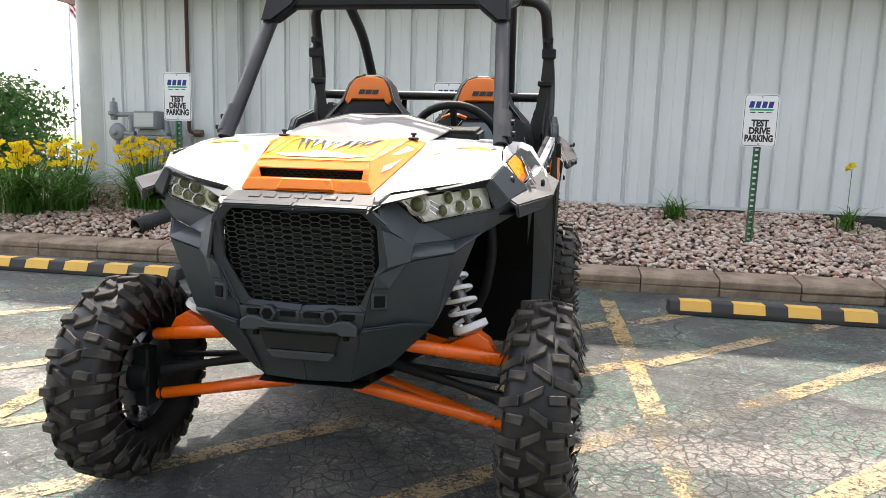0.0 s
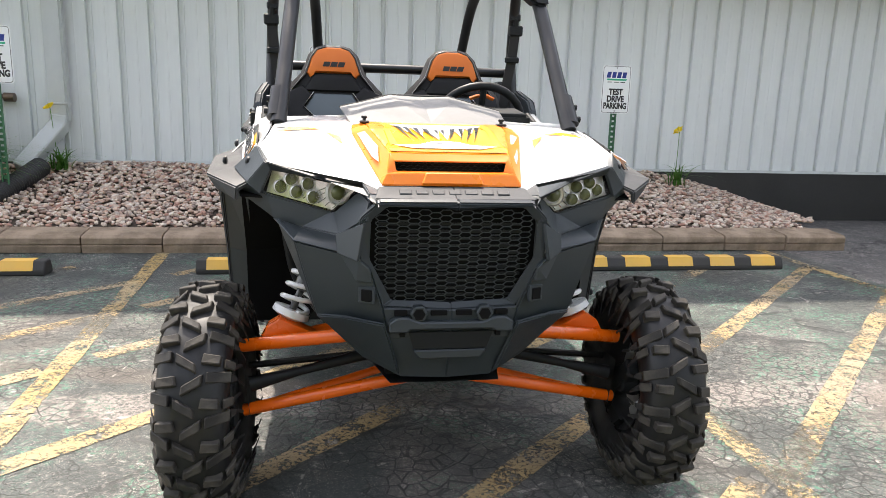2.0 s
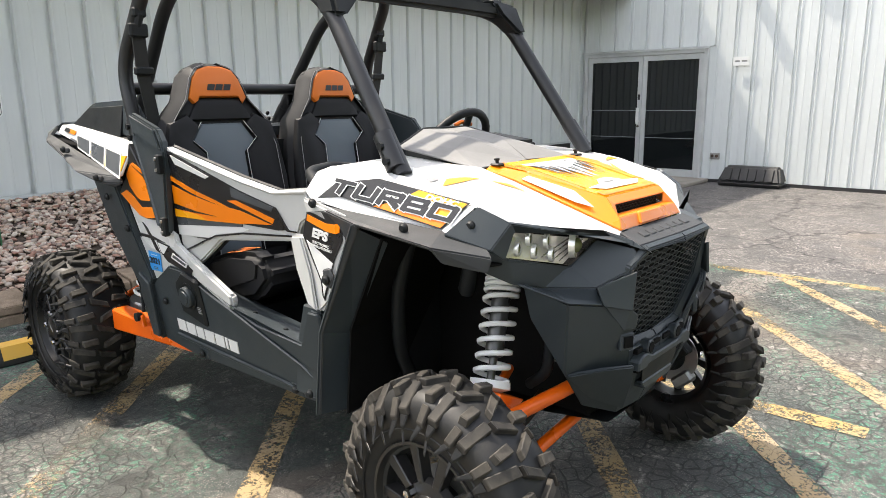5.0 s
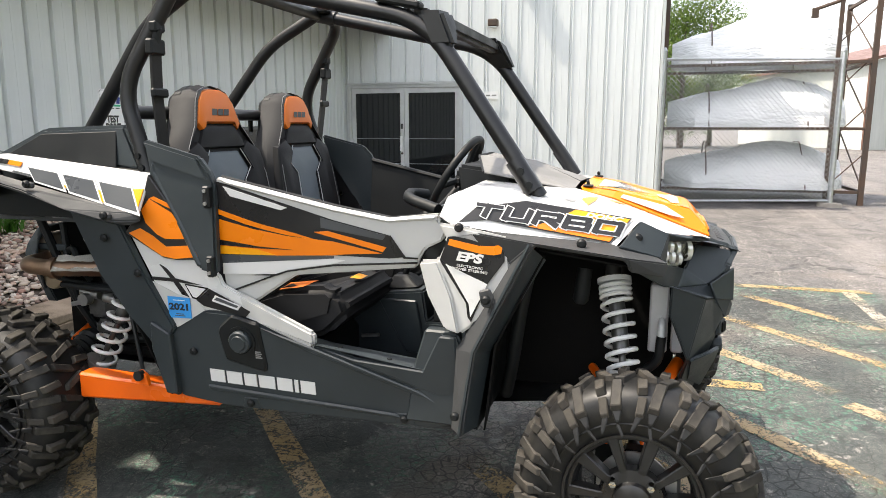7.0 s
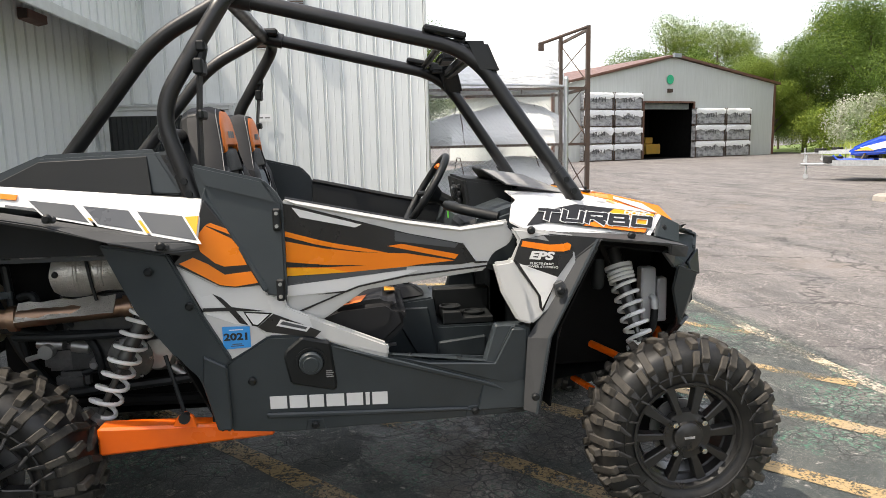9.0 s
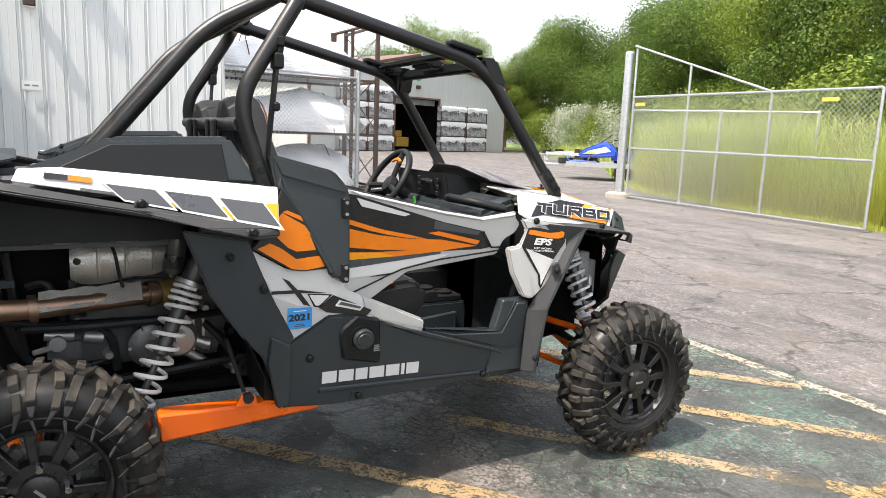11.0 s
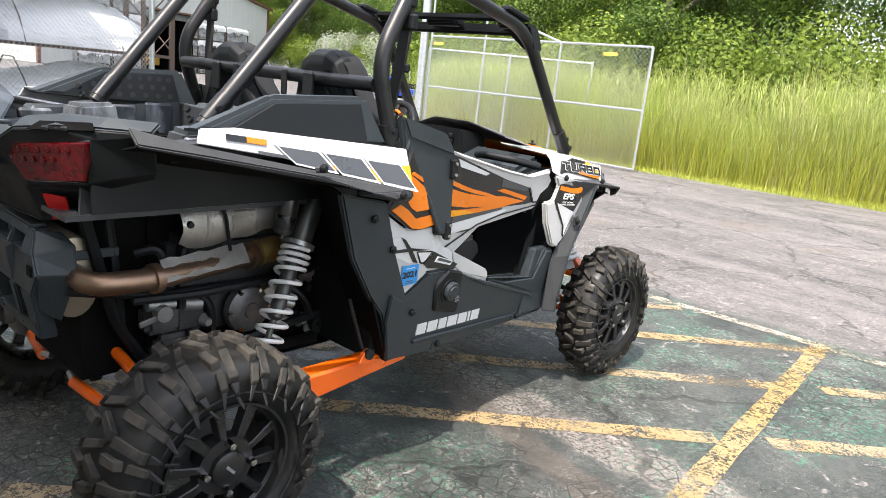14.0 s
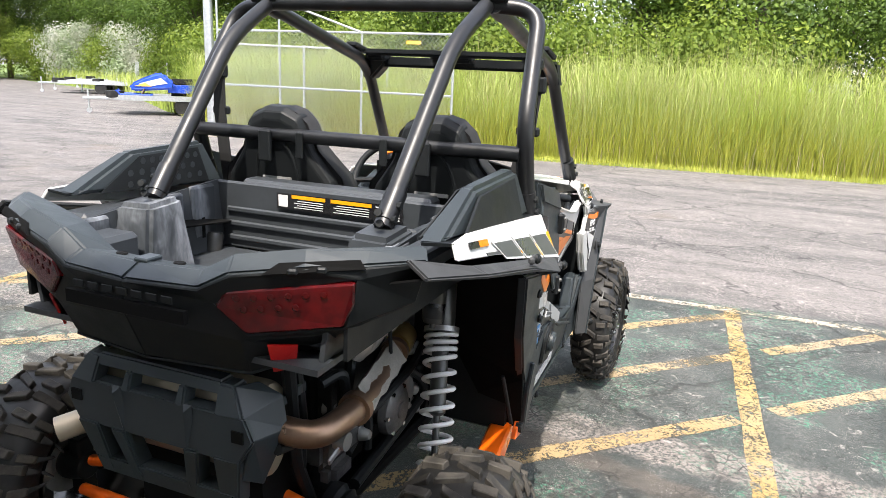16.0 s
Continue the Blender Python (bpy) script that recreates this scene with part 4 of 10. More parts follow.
def build_wheel(name, width, radius, label):
    """A wheel about the local z, its outer face towards +z, then laid over."""
    w = new(name)
    w.empty_display_size = 0.1
    carcass, lugs, rib, turns = tyre_mesh(width, radius)
    part("tyre", carcass, TYRE, w, "black knobbly tyre, dusty on its lugs", smooth=True)
    part("sidewall_rib", rib, TYRE, w, smooth=True)
    for i in range(turns):
        for lug in lugs:
            part("tread_lug", lug, lug.materials[0], w, at=pose(0, 0, 0, 0, 0, 360 * i / turns))
    h = width / 2
    barrel = M().lathe([(0.185, -h * 0.72), (0.172, -h * 0.60), (0.160, -h * 0.2), (0.160, h * 0.30), (0.168, h * 0.62), (0.180, h * 0.70), (0.193, h * 0.80), (0.191, h * 0.87), (0.183, h * 0.86), (0.176, h * 0.66), (0.164, h * 0.35), (0.154, h * 0.25), (0.152, -h * 0.5), (0.168, -h * 0.72)], 48, caps=False)
    rim = part("rim", barrel, RIM, w, smooth=True)
    for k in range(10):
        a = k * math.pi / 5
        s = M()
        wid = 0.019 if k % 2 else 0.023
        pts = [(0.052, wid * 0.72, h * 0.70), (0.092, wid * 0.55, h * 0.74), (0.176, wid * 0.80, h * 0.66)]
        v = []
        for r, q, z in pts:
            v += [(r, -q, z), (r, q, z), (r, q * 1.25, z - 0.035), (r, -q * 1.25, z - 0.035)]
        s.add(v, [(0, 1, 5, 4), (4, 5, 9, 8), (1, 2, 6, 5), (5, 6, 10, 9), (3, 0, 4, 7), (7, 4, 8, 11), (2, 3, 7, 6), (6, 7, 11, 10)])
        part("spoke", s, RIM, rim, bevel=0.003, at=pose(0, 0, 0, 0, 0, math.degrees(a)))
    part("centre_cap", M().lathe([(0.0, h * 0.74 + 0.022), (0.040, h * 0.74 + 0.022), (0.050, h * 0.74 + 0.016), (0.053, h * 0.74 + 0.002), (0.084, h * 0.74 - 0.002), (0.092, h * 0.5), (0.0, h * 0.5)], 28, caps=False), RIM, rim, smooth=True)
    part("cap_mark", M().box(-0.018, 0.018, -0.004, 0.004, h * 0.74 + 0.0221, h * 0.74 + 0.0235), DECAL_GREY, rim)
    for k in range(4):
        a = radians(45 + 90 * k)
        part("lug_nut", M().lathe([(0.013, 0), (0.013, 0.022), (0.010, 0.030), (0.0, 0.031)], 6, pose(0.071 * math.cos(a), 0.071 * math.sin(a), h * 0.72), caps=False), CHROME, rim, "chrome lug nut", smooth=True)
    part("brake_disc", M().lathe([(0.05, -0.004), (0.105, -0.004), (0.105, 0.004), (0.05, 0.004)], 32, pose(0, 0, -h * 0.05)), STEEL, w, "bare steel brake disc")
    part("caliper", M().obox((0.1, 0.02, -h * 0.05), (0.05, 0.09, 0.05)), STEEL, w, bevel=0.01)
    part("upright", M().lathe([(0.045, h * 0.3), (0.06, -h * 0.2), (0.045, -h * 0.75)], 16).obox((0, 0, -h * 0.5), (0.06, 0.2, 0.05)), BLACK, w, bevel=0.006)
    return tagged(w, label)


front = build_wheel("wheel", 0.186, 0.346, "knobbly black tyre on a ten-spoke black wheel")
rear = build_wheel("wheel", 0.262, 0.348, "wide knobbly black tyre on a ten-spoke black wheel")
for ob, x, y, steer, tilt in ((front, 0.680, -1.136, -2, 1.0), (rear, 0.686, 1.148, 0, 1.0)):
    for side in (-1, 1):
        m = Matrix.Translation((side * x, y, 0.346)) @ Matrix.Rotation(radians(steer), 4, "Z") @ Matrix.Rotation(radians(90 * side), 4, "Y") @ Matrix.Rotation(0.4 * side + y, 4, "Z")
        if side < 0:
            ob.matrix_basis = m
            ob.parent = car
        else:
            copy_thing(ob, m)


# ---------------------------------------------------------------- roll cage
R = 0.0262
cage = part("roll_cage", M().tube([(-0.41, 0.365, 1.852), (0.41, 0.365, 1.852)], R, 14), CAGE, car, "satin black tube roll cage", smooth=True)
A_BASE, A_TOP, ROOF = (-0.496, -0.822, 1.140), (-0.452, -0.452, 1.672), (-0.442, 0.345, 1.848)
pil = M().tube(arc([A_BASE, A_TOP, ROOF], 0.13, 8), R, 14)
pair("front_pillar_and_roof_rail", pil, CAGE, (cage, cage), smooth=True)
hoop = M().tube(arc([(-0.628, 0.458, 1.16), (-0.623, 0.556, 1.475), (-0.585, 0.330, 1.838), (-0.40, 0.365, 1.852)], 0.10, 8), R, 14)
pair("rear_hoop", hoop, CAGE, (cage, cage), smooth=True)
brace = M().tube(arc([(-0.383, 1.012, 1.230), (-0.405, 0.612, 1.716), (-0.420, 0.375, 1.846)], 0.10, 7), R, 14)
pair("rear_brace", brace, CAGE, (cage, cage), smooth=True)
part("seat_crossbar", M().tube([(-0.612, 0.545, 1.398), (0.612, 0.545, 1.398)], 0.024, 12), CAGE, cage, smooth=True)
# sleeves and clamps at the joints
for p, q, r in (((-0.506, -0.806, 1.158), (-0.496, -0.742, 1.250), 0.0295), ((-0.442, 0.28, 1.834), (-0.442, 0.37, 1.853), 0.033), ((-0.384, 1.000, 1.245), (-0.388, 0.942, 1.315), 0.0295), ((-0.627, 0.466, 1.185), (-0.626, 0.496, 1.280), 0.0295)):
    pair("sleeve", M().tube([p, q], r, 14), CAGE, (cage, cage), smooth=True)
for p in ((-0.530, -0.795, 1.180), (-0.524, -0.768, 1.220), (-0.406, 1.005, 1.252), (-0.408, 0.978, 1.285), (-0.653, 0.475, 1.215), (-0.652, 0.488, 1.255)):
    pair("clamp_bolt", M().tube([p, (p[0] - 0.012, p[1], p[2])], 0.011, 8), BLACK, (cage, cage))
# front header: a moulded cross piece with two slots and corner gussets
head = M()
for y0, y1, z0, z1 in ((-0.500, -0.452, 1.652, 1.698), (-0.385, -0.352, 1.700, 1.730)):
    head.box(-0.425, 0.425, y0, y1, z0, z1)
for x0, x1 in ((-0.425, -0.33), (-0.10, 0.10), (0.33, 0.425)):
    head.box(x0, x1, -0.4515, -0.3855, 1.678, 1.716)
part("front_header", head, BLACK, cage, "black moulded cross piece with slots", bevel=0.012, segments=2)
gus = M().prism([(-0.475, 1.70), (-0.33, 1.712), (-0.36, 1.655), (-0.438, 1.59), (-0.486, 1.59)], lambda u, w, d: (u, d + 0.42 * (w - 1.67), w), -0.518, -0.436)
pair("corner_gusset", gus, BLACK, (cage, cage), bevel=0.012, segments=2)
for s in (-1, 1):
    part("header_flange", M().obox((s * 0.448, -0.36, 1.732), (0.055, 0.15, 0.022), Matrix.Rotation(0.20, 3, "X")), BLACK, cage, bevel=0.006)
    part("rear_clamp", M().obox((s * 0.43, 0.345, 1.868), (0.12, 0.10, 0.028)), BLACK, cage, bevel=0.008)

# ---------------------------------------------------------------- hood and nose
E_ = (-0.256, -0.905, 1.149)
hood_v = [(-0.190, -1.342, 0.982), (-0.352, -1.268, 1.008), (-0.505, -1.184, 1.046), (-0.530, -1.105, 1.084), (-0.512, -0.95, 1.122), (-0.508, -0.78, 1.148), (-0.545, -0.585, 1.158), (-0.270, -0.60, 1.172), (-0.262, -0.78, 1.156), E_, (-0.256, -1.02, 1.119), (-0.184, -1.330, 0.996), (-0.40, -0.95, 1.138), (-0.38, -1.12, 1.085)]
hood_f = [(0, 1, 13, 11), (1, 2, 3, 13), (13, 3, 4, 12), (12, 4, 5, 8), (5, 6, 7, 8), (9, 12, 8), (10, 13, 12, 9), (11, 13, 10)]
hood = both("hood_panel", shell(hood_v, hood_f, 0.006), WHITE, label="glossy white hood side", bevel=0.004, smooth=True, segments=2)
mid_v = [(-0.264, -0.928, 1.143), (-0.264, -1.020, 1.124), (-0.192, -1.331, 1.000), (-0.222, -0.916, 1.155), (-0.214, -1.030, 1.140), (-0.167, -1.268, 1.082), (-0.177, -1.316, 1.031), (-0.156, -1.288, 1.061), (-0.149, -1.288, 1.035)]
full = mid_v + [mir(p) for p in mid_v]
n9 = len(mid_v)
top_f = [(3, 4, 4 + n9, 3 + n9), (4, 5, 5 + n9, 4 + n9)]
side_f = [(0, 1, 4, 3), (1, 2, 6, 5, 4), (5, 6, 8, 7)]
front_f = [(5, 7, 7 + n9, 5 + n9), (8, 6, 6 + n9, 8 + n9), (6, 2, 2 + n9, 6 + n9)]
front_f += side_f + [tuple(i + n9 for i in reversed(q)) for q in side_f]
scoop = part("hood_scoop", shell(full, top_f, 0.005), YELLOW, car, "yellow raised hood centre with a star decal", bevel=0.004, smooth=True, segments=2)
part("scoop_frame", shell(full, front_f, 0.005), DECAL_ORANGE, scoop, "orange frame and flanks of the scoop", bevel=0.003, smooth=True, segments=2)
part("scoop_backing", M().box(-0.157, 0.157, -1.266, -1.258, 1.022, 1.066), DEEP, scoop)
slot_mesh = M()
for row in range(4):
    for k in range(15):
        x, z = -0.140 + k * 0.020 + 0.010 * (row % 2), 1.037 + row * 0.0075
        if abs(x) < 0.149:
            slot_mesh.tube([(x - 0.009, -1.280, z), (x - 0.004, -1.280, z + 0.0036), (x + 0.004, -1.280, z + 0.0036), (x + 0.009, -1.280, z)], 0.0012, 4)
part("scoop_mesh", slot_mesh, BLACK, scoop, "black hexagonal mesh in the scoop")
part("lip_boss", M().prism([(-0.085, 1.004), (0.085, 1.004), (0.072, 1.034), (-0.072, 1.034)], lambda u, w, d: (u, d - 0.48 * (1.02 - w), w), -1.330, -1.318), DECAL_ORANGE, scoop, "raised middle of the scoop lip", bevel=0.003)


def drape(outline, skin, lift, mat, name="decal"):
    """A decal dropped from above on to a finished skin, cut finely enough to follow it."""
    me = skin.data
    me.calc_loop_triangles()
    tree = BVHTree.FromPolygons([v.co.copy() for v in me.vertices], [tuple(t.vertices) for t in me.loop_triangles])
    flat = M().add([(x, y, 0.0) for x, y in outline], [tuple(range(len(outline)))]).mesh(name, mat)
    bm = bmesh.new()
    bm.from_mesh(flat)
    xs, ys = [p[0] for p in outline], [p[1] for p in outline]
    for k in range(int((max(ys) - min(ys)) / 0.012)):
        bmesh.ops.bisect_plane(bm, geom=bm.verts[:] + bm.edges[:] + bm.faces[:], plane_co=(0, min(ys) + (k + 1) * 0.012, 0), plane_no=(0, 1, 0))
    for k in range(int((max(xs) - min(xs)) / 0.012)):
        bmesh.ops.bisect_plane(bm, geom=bm.verts[:] + bm.edges[:] + bm.faces[:], plane_co=(min(xs) + (k + 1) * 0.012, 0, 0), plane_no=(1, 0, 0))
    last = 1.1
    for q in bm.verts:
        hit = tree.ray_cast(Vector((q.co.x, q.co.y, 3)), Vector((0, 0, -1)))
        last = hit[0].z if hit[0] else last
        q.co.z = last + lift
    for q in bm.faces:
        q.normal_update()
        if q.normal.z < 0:
            q.normal_flip()
    m = M()
    bm.verts.index_update()
    m.v, m.f = [tuple(q.co) for q in bm.verts], [tuple(w.index for w in q.verts) for q in bm.faces]
    bm.free()
    bpy.data.meshes.remove(flat)
    return m


def top_patch(outline, lift, mat, label="", name="decal"):
    """A decal on the sloping hood centre."""
    part(name, drape(outline, scoop, lift + 0.001, mat), mat, scoop, label)


for s in (-1, 1):
    # orange corners round the latches, then amber shading along the sides
    top_patch([(s * 0.219, -0.920), (s * 0.165, -0.920), (s * 0.176, -0.962), (s * 0.163, -1.000), (s * 0.170, -1.060), (s * 0.165, -1.180), (s * 0.176, -1.215), (s * 0.210, -1.040)][:: -s], 0.0012, DECAL_ORANGE, "orange corner of the hood centre")
    top_patch([(s * 0.158, -0.945), (s * 0.135, -0.968), (s * 0.150, -1.060), (s * 0.140, -1.190), (s * 0.160, -1.205), (s * 0.166, -1.060)][:: -s], 0.0014, AMBER, "amber streak")
top_patch([(-0.164, -1.262), (0.164, -1.262), (0.166, -1.236), (0.125, -1.232), (0.095, -1.244), (-0.095, -1.244), (-0.125, -1.232), (-0.166, -1.236)], 0.0016, DECAL_ORANGE, "orange edge of the scoop frame")
top_patch([(-0.145, -0.968), (0.145, -0.968), (0.132, -1.000), (0.118, -1.010), (0.098, -1.080), (0.086, -1.022), (0.058, -1.115), (0.044, -1.030), (0.012, -1.150), (0.0, -1.045), (-0.012, -1.150), (-0.044, -1.030), (-0.058, -1.115), (-0.086, -1.022), (-0.098, -1.080), (-0.118, -1.010), (-0.132, -1.000)], 0.0020, DECAL_WHITE, "white star flash")
top_patch([(-0.150, -1.205), (-0.075, -1.196), (-0.040, -1.168), (0.0, -1.160), (0.040, -1.168), (0.075, -1.196), (0.150, -1.205), (0.095, -1.232), (-0.095, -1.232)], 0.0022, DECAL_WHITE, "white flash above the scoop")
for s in (-1, 1):
    for xa, ya, xb, yb, w in ((0.128, -1.002, 0.086, -1.176, 0.008), (0.104, -1.018, 0.064, -1.170, 0.009), (0.072, -1.028, 0.052, -1.160, 0.008), (0.044, -1.040, 0.016, -1.158, 0.009), (0.010, -1.052, 0.006, -1.110, 0.006)):
        top_patch([(s * (xa - w), ya), (s * (xa + w), ya + 0.008), (s * (xa * 0.55 + xb * 0.45 + w * 0.6), ya * 0.55 + yb * 0.45), (s * xb, yb), (s * (xa * 0.55 + xb * 0.45 - w * 0.2), ya * 0.55 + yb * 0.45)][:: -s], 0.0028, DECAL_BLACK, "thin black ray of the star")
    for k in range(3):
        top_patch([(s * (0.042 + k * 0.026), -0.984), (s * (0.060 + k * 0.026), -0.981), (s * (0.056 + k * 0.026), -0.992), (s * (0.040 + k * 0.026), -0.994)][:: -s], 0.0026, DECAL_GREY, "thin grey mark on the white flash")
top_patch([(0.034 * math.cos(i * 0.524), -1.186 + 0.009 * math.sin(i * 0.524)) for i in range(12)], 0.0036, DECAL_GREY, "small oval hood mark")
top_patch([(0.026 * math.cos(i * 0.524), -1.186 + 0.006 * math.sin(i * 0.524)) for i in range(12)], 0.0044, DECAL_WHITE, "pale middle of the oval mark")
for s in (-1, 1):
    side_v = [Vector((s * abs(p[0]), p[1], p[2])) for p in mid_v]
    on_flank = lambda u, w: side_v[1].lerp(side_v[2], u).lerp(side_v[4].lerp(side_v[5], u), w) + Vector((s * 0.0035, 0.0, 0.0030))
    inset = [tuple(on_flank(u, w)) for u, w in ((0.08, 0.30), (0.62, 0.30), (0.80, 0.42), (0.62, 0.80), (0.10, 0.72))]
    part("flank_inset", shell(inset, [(0, 1, 2, 3, 4)] if s < 0 else [(4, 3, 2, 1, 0)], 0.0025), DECAL_WHITE, scoop, "white inset on the scoop flank")
    latch = part("hood_latch", M().obox((s * 0.222, -0.940, 1.156), (0.030, 0.034, 0.008)), BLACK, scoop, "black hood latch", bevel=0.003)
    part("latch_pin", M().tube([(s * 0.222, -0.940, 1.158), (s * 0.222, -0.938, 1.170)], 0.006, 8).obox((s * 0.222, -0.938, 1.171), (0.018, 0.010, 0.008)), BLACK, latch, bevel=0.002)

both("nose_top", shell([(-0.202, -1.333, 0.997), (-0.214, -1.397, 0.972), (0, -1.404, 0.972), (0, -1.333, 0.998)], [(0, 1, 2, 3)], 0.01), FLARE, label="grey panel between hood and grille", bevel=0.002)

# smoked deflector behind the hood
sm = [(-0.262, -0.898, 1.146), (0, -0.892, 1.153), (-0.296, -0.600, 1.200), (-0.215, -0.575, 1.220), (-0.112, -0.540, 1.248), (0, -0.540, 1.246), (-0.085, -0.715, 1.222), (-0.200, -0.755, 1.192), (0, -0.735, 1.205)]
smf = [(0, 7, 3, 2), (7, 6, 4, 3), (6, 8, 5, 4), (0, 1, 8, 6, 7)]
k = len(sm)
sv = sm + [mir(p) for p in sm]
sf = smf + [tuple(i + k for i in reversed(q)) for q in smf]
part("wind_deflector", shell(sv, sf, 0.005), SMOKE, car, "faceted smoked-grey wind deflector", bevel=0.002, fix=True)
part("wind_deflector_edge", M().tube(arc([(-0.296, -0.598, 1.199), (-0.215, -0.572, 1.220), (-0.112, -0.537, 1.248), (0.112, -0.537, 1.248), (0.215, -0.572, 1.220), (0.296, -0.598, 1.199)], 0.02, 3), 0.004, 6), BLACK, car)

for pts, mt, lab in (
    ([(-0.495, -0.965), (-0.450, -0.940), (-0.350, -0.985), (-0.415, -0.980)], AMBER, "yellow flash"),
    ([(-0.500, -0.925), (-0.485, -0.890), (-0.462, -0.905), (-0.470, -0.930)], DECAL_GREY, "grey flash"),
    ([(-0.345, -1.000), (-0.300, -1.040), (-0.290, -1.100), (-0.318, -1.050)], AMBER, "yellow streak"),
):
    pair("decal", drape(pts, hood[0], 0.0025, mt), mt, hood, lab)

# grey nose: brow, headlights, grille surround, cheeks
brow_v = [(0, -1.402, 0.969), (-0.213, -1.396, 0.970), (-0.350, -1.284, 1.006), (-0.507, -1.196, 1.047), (-0.535, -1.118, 1.086), (-0.608, -1.066, 1.020), (-0.560, -1.175, 0.985), (-0.492, -1.198, 1.022), (-0.247, -1.310, 0.990), (-0.210, -1.420, 0.957), (0, -1.432, 0.957), (-0.230, -1.385, 0.970), (-0.522, -1.192, 0.955)]
brow_f = [(0, 1, 9, 10), (1, 2, 8, 11, 9), (2, 3, 7, 8), (3, 4, 5, 6), (3, 6, 7), (6, 12, 7)]
nose = both("nose_brow", shell(brow_v, brow_f, 0.014), GREY, label="charcoal brow over the headlight", bevel=0.004, segments=2, smooth=True)
under_v = [(-0.250, -1.290, 0.980), (-0.320, -1.254, 0.914), (-0.505, -1.192, 0.956), (-0.560, -1.175, 0.985), (-0.486, -1.190, 0.886), (-0.405, -1.235, 0.868), (-0.305, -1.325, 0.862), (-0.238, -1.402, 0.918), (-0.228, -1.392, 0.964), (-0.60, -1.10, 0.955)]
under_f = [(0, 1, 6, 7, 8), (1, 2, 4, 5), (1, 5, 6), (2, 3, 9, 4)]
both("headlight_surround", shell(under_v, under_f, 0.012), GREY, label="charcoal headlight surround", bevel=0.004, segments=2, smooth=True)
fr_o = [(0, -1.430, 0.966), (-0.205, -1.420, 0.964), (-0.252, -1.394, 0.918), (-0.252, -1.382, 0.805), (-0.188, -1.352, 0.668), (0, -1.362, 0.660)]
fr_i = [(0, -1.420, 0.950), (-0.183, -1.412, 0.950), (-0.222, -1.390, 0.912), (-0.224, -1.368, 0.806), (-0.163, -1.340, 0.685), (0, -1.348, 0.680)]
fv = fr_o + fr_i
ff = [(i, i + 1, i + 7, i + 6) for i in range(5)]
both("grille_frame", shell(fv, ff, 0.02), GREY, label="charcoal grille frame", bevel=0.004, segments=2)
cheek_v = [(-0.478, -1.215, 0.890), (-0.425, -1.315, 0.846), (-0.303, -1.345, 0.820), (-0.252, -1.398, 0.808), (-0.226, -1.404, 0.786), (-0.188, -1.370, 0.668), (-0.172, -1.362, 0.580), (-0.368, -1.276, 0.626), (-0.440, -1.212, 0.790), (-0.238, -1.258, 0.490), (-0.130, -1.308, 0.445), (-0.300, -1.352, 0.712)]
cheek_f = [(0, 1, 7, 8), (1, 2, 11, 7), (2, 3, 4, 5, 11), (11, 5, 6, 10, 9, 7)]
both("lower_cheek", shell(cheek_v, cheek_f, 0.012), GREY, label="charcoal front bumper side", bevel=0.004, segments=2, smooth=True)
both("cheek_hip", shell([(-0.372, -1.284, 0.628), (-0.300, -1.352, 0.640), (-0.186, -1.386, 0.626), (-0.170, -1.374, 0.575), (-0.140, -1.335, 0.468), (-0.250, -1.285, 0.525)], [(0, 1, 2, 3, 4, 5)], 0.012), GREY, label="charcoal lower hip of the bumper", bevel=0.004, segments=2, smooth=True)
top_ledge = [(-0.486, -1.205, 0.893), (-0.425, -1.318, 0.850), (-0.303, -1.348, 0.824), (-0.262, -1.37, 0.83), (-0.306, -1.325, 0.862), (-0.408, -1.235, 0.870)]
both("cheek_ledge", shell(top_ledge, [(0, 1, 5), (1, 2, 3, 4, 5)], 0.006), GREY, label="", bevel=0.002, smooth=True)
both("grille_pillar", shell([(-0.235, -1.400, 0.908), (-0.308, -1.326, 0.866), (-0.304, -1.346, 0.818), (-0.252, -1.402, 0.806)], [(0, 1, 2, 3)], 0.01), GREY, label="", bevel=0.002, smooth=True)
facet = [(-0.306, -1.350, 0.820), (-0.255, -1.402, 0.810), (-0.228, -1.410, 0.788), (-0.222, -1.402, 0.748), (-0.262, -1.386, 0.748)]
both("cheek_facet", shell(facet, [(0, 1, 2, 3, 4)], 0.008), GREY, label="", bevel=0.003)
for s in (-1, 1):
    plate_ = part("tow_plate", M().obox((s * 0.232, -1.378, 0.711), (0.046, 0.016, 0.050), Matrix.Rotation(s * 0.42, 3, "Z")), GREY, car, "charcoal square boss on the bumper", bevel=0.004)
    # near-black block, coloured as the shade in the hole
    part("tow_hole", M().obox((s * 0.232, -1.383, 0.711), (0.030, 0.016, 0.032), Matrix.Rotation(s * 0.42, 3, "Z")), DEEP, plate_, bevel=0.002)

# hexagon mesh of the grille
mesh = M()
HA, HB, HH, wall_t = 0.0182, 0.0095, 0.0078, 0.0030


def in_grille(x, z):
    if not 0.676 < z < 0.952:
        return False
    lim = 0.164 + (z - 0.685) / 0.121 * 0.061 if z < 0.806 else (0.225 if z < 0.912 else 0.225 - (z - 0.912) * 1.05)
    return abs(x) < lim


def grille_y(x, z):
    return -1.330 - (z - 0.684) * 0.27 - 0.010 * (1 - (x / 0.22) ** 2)


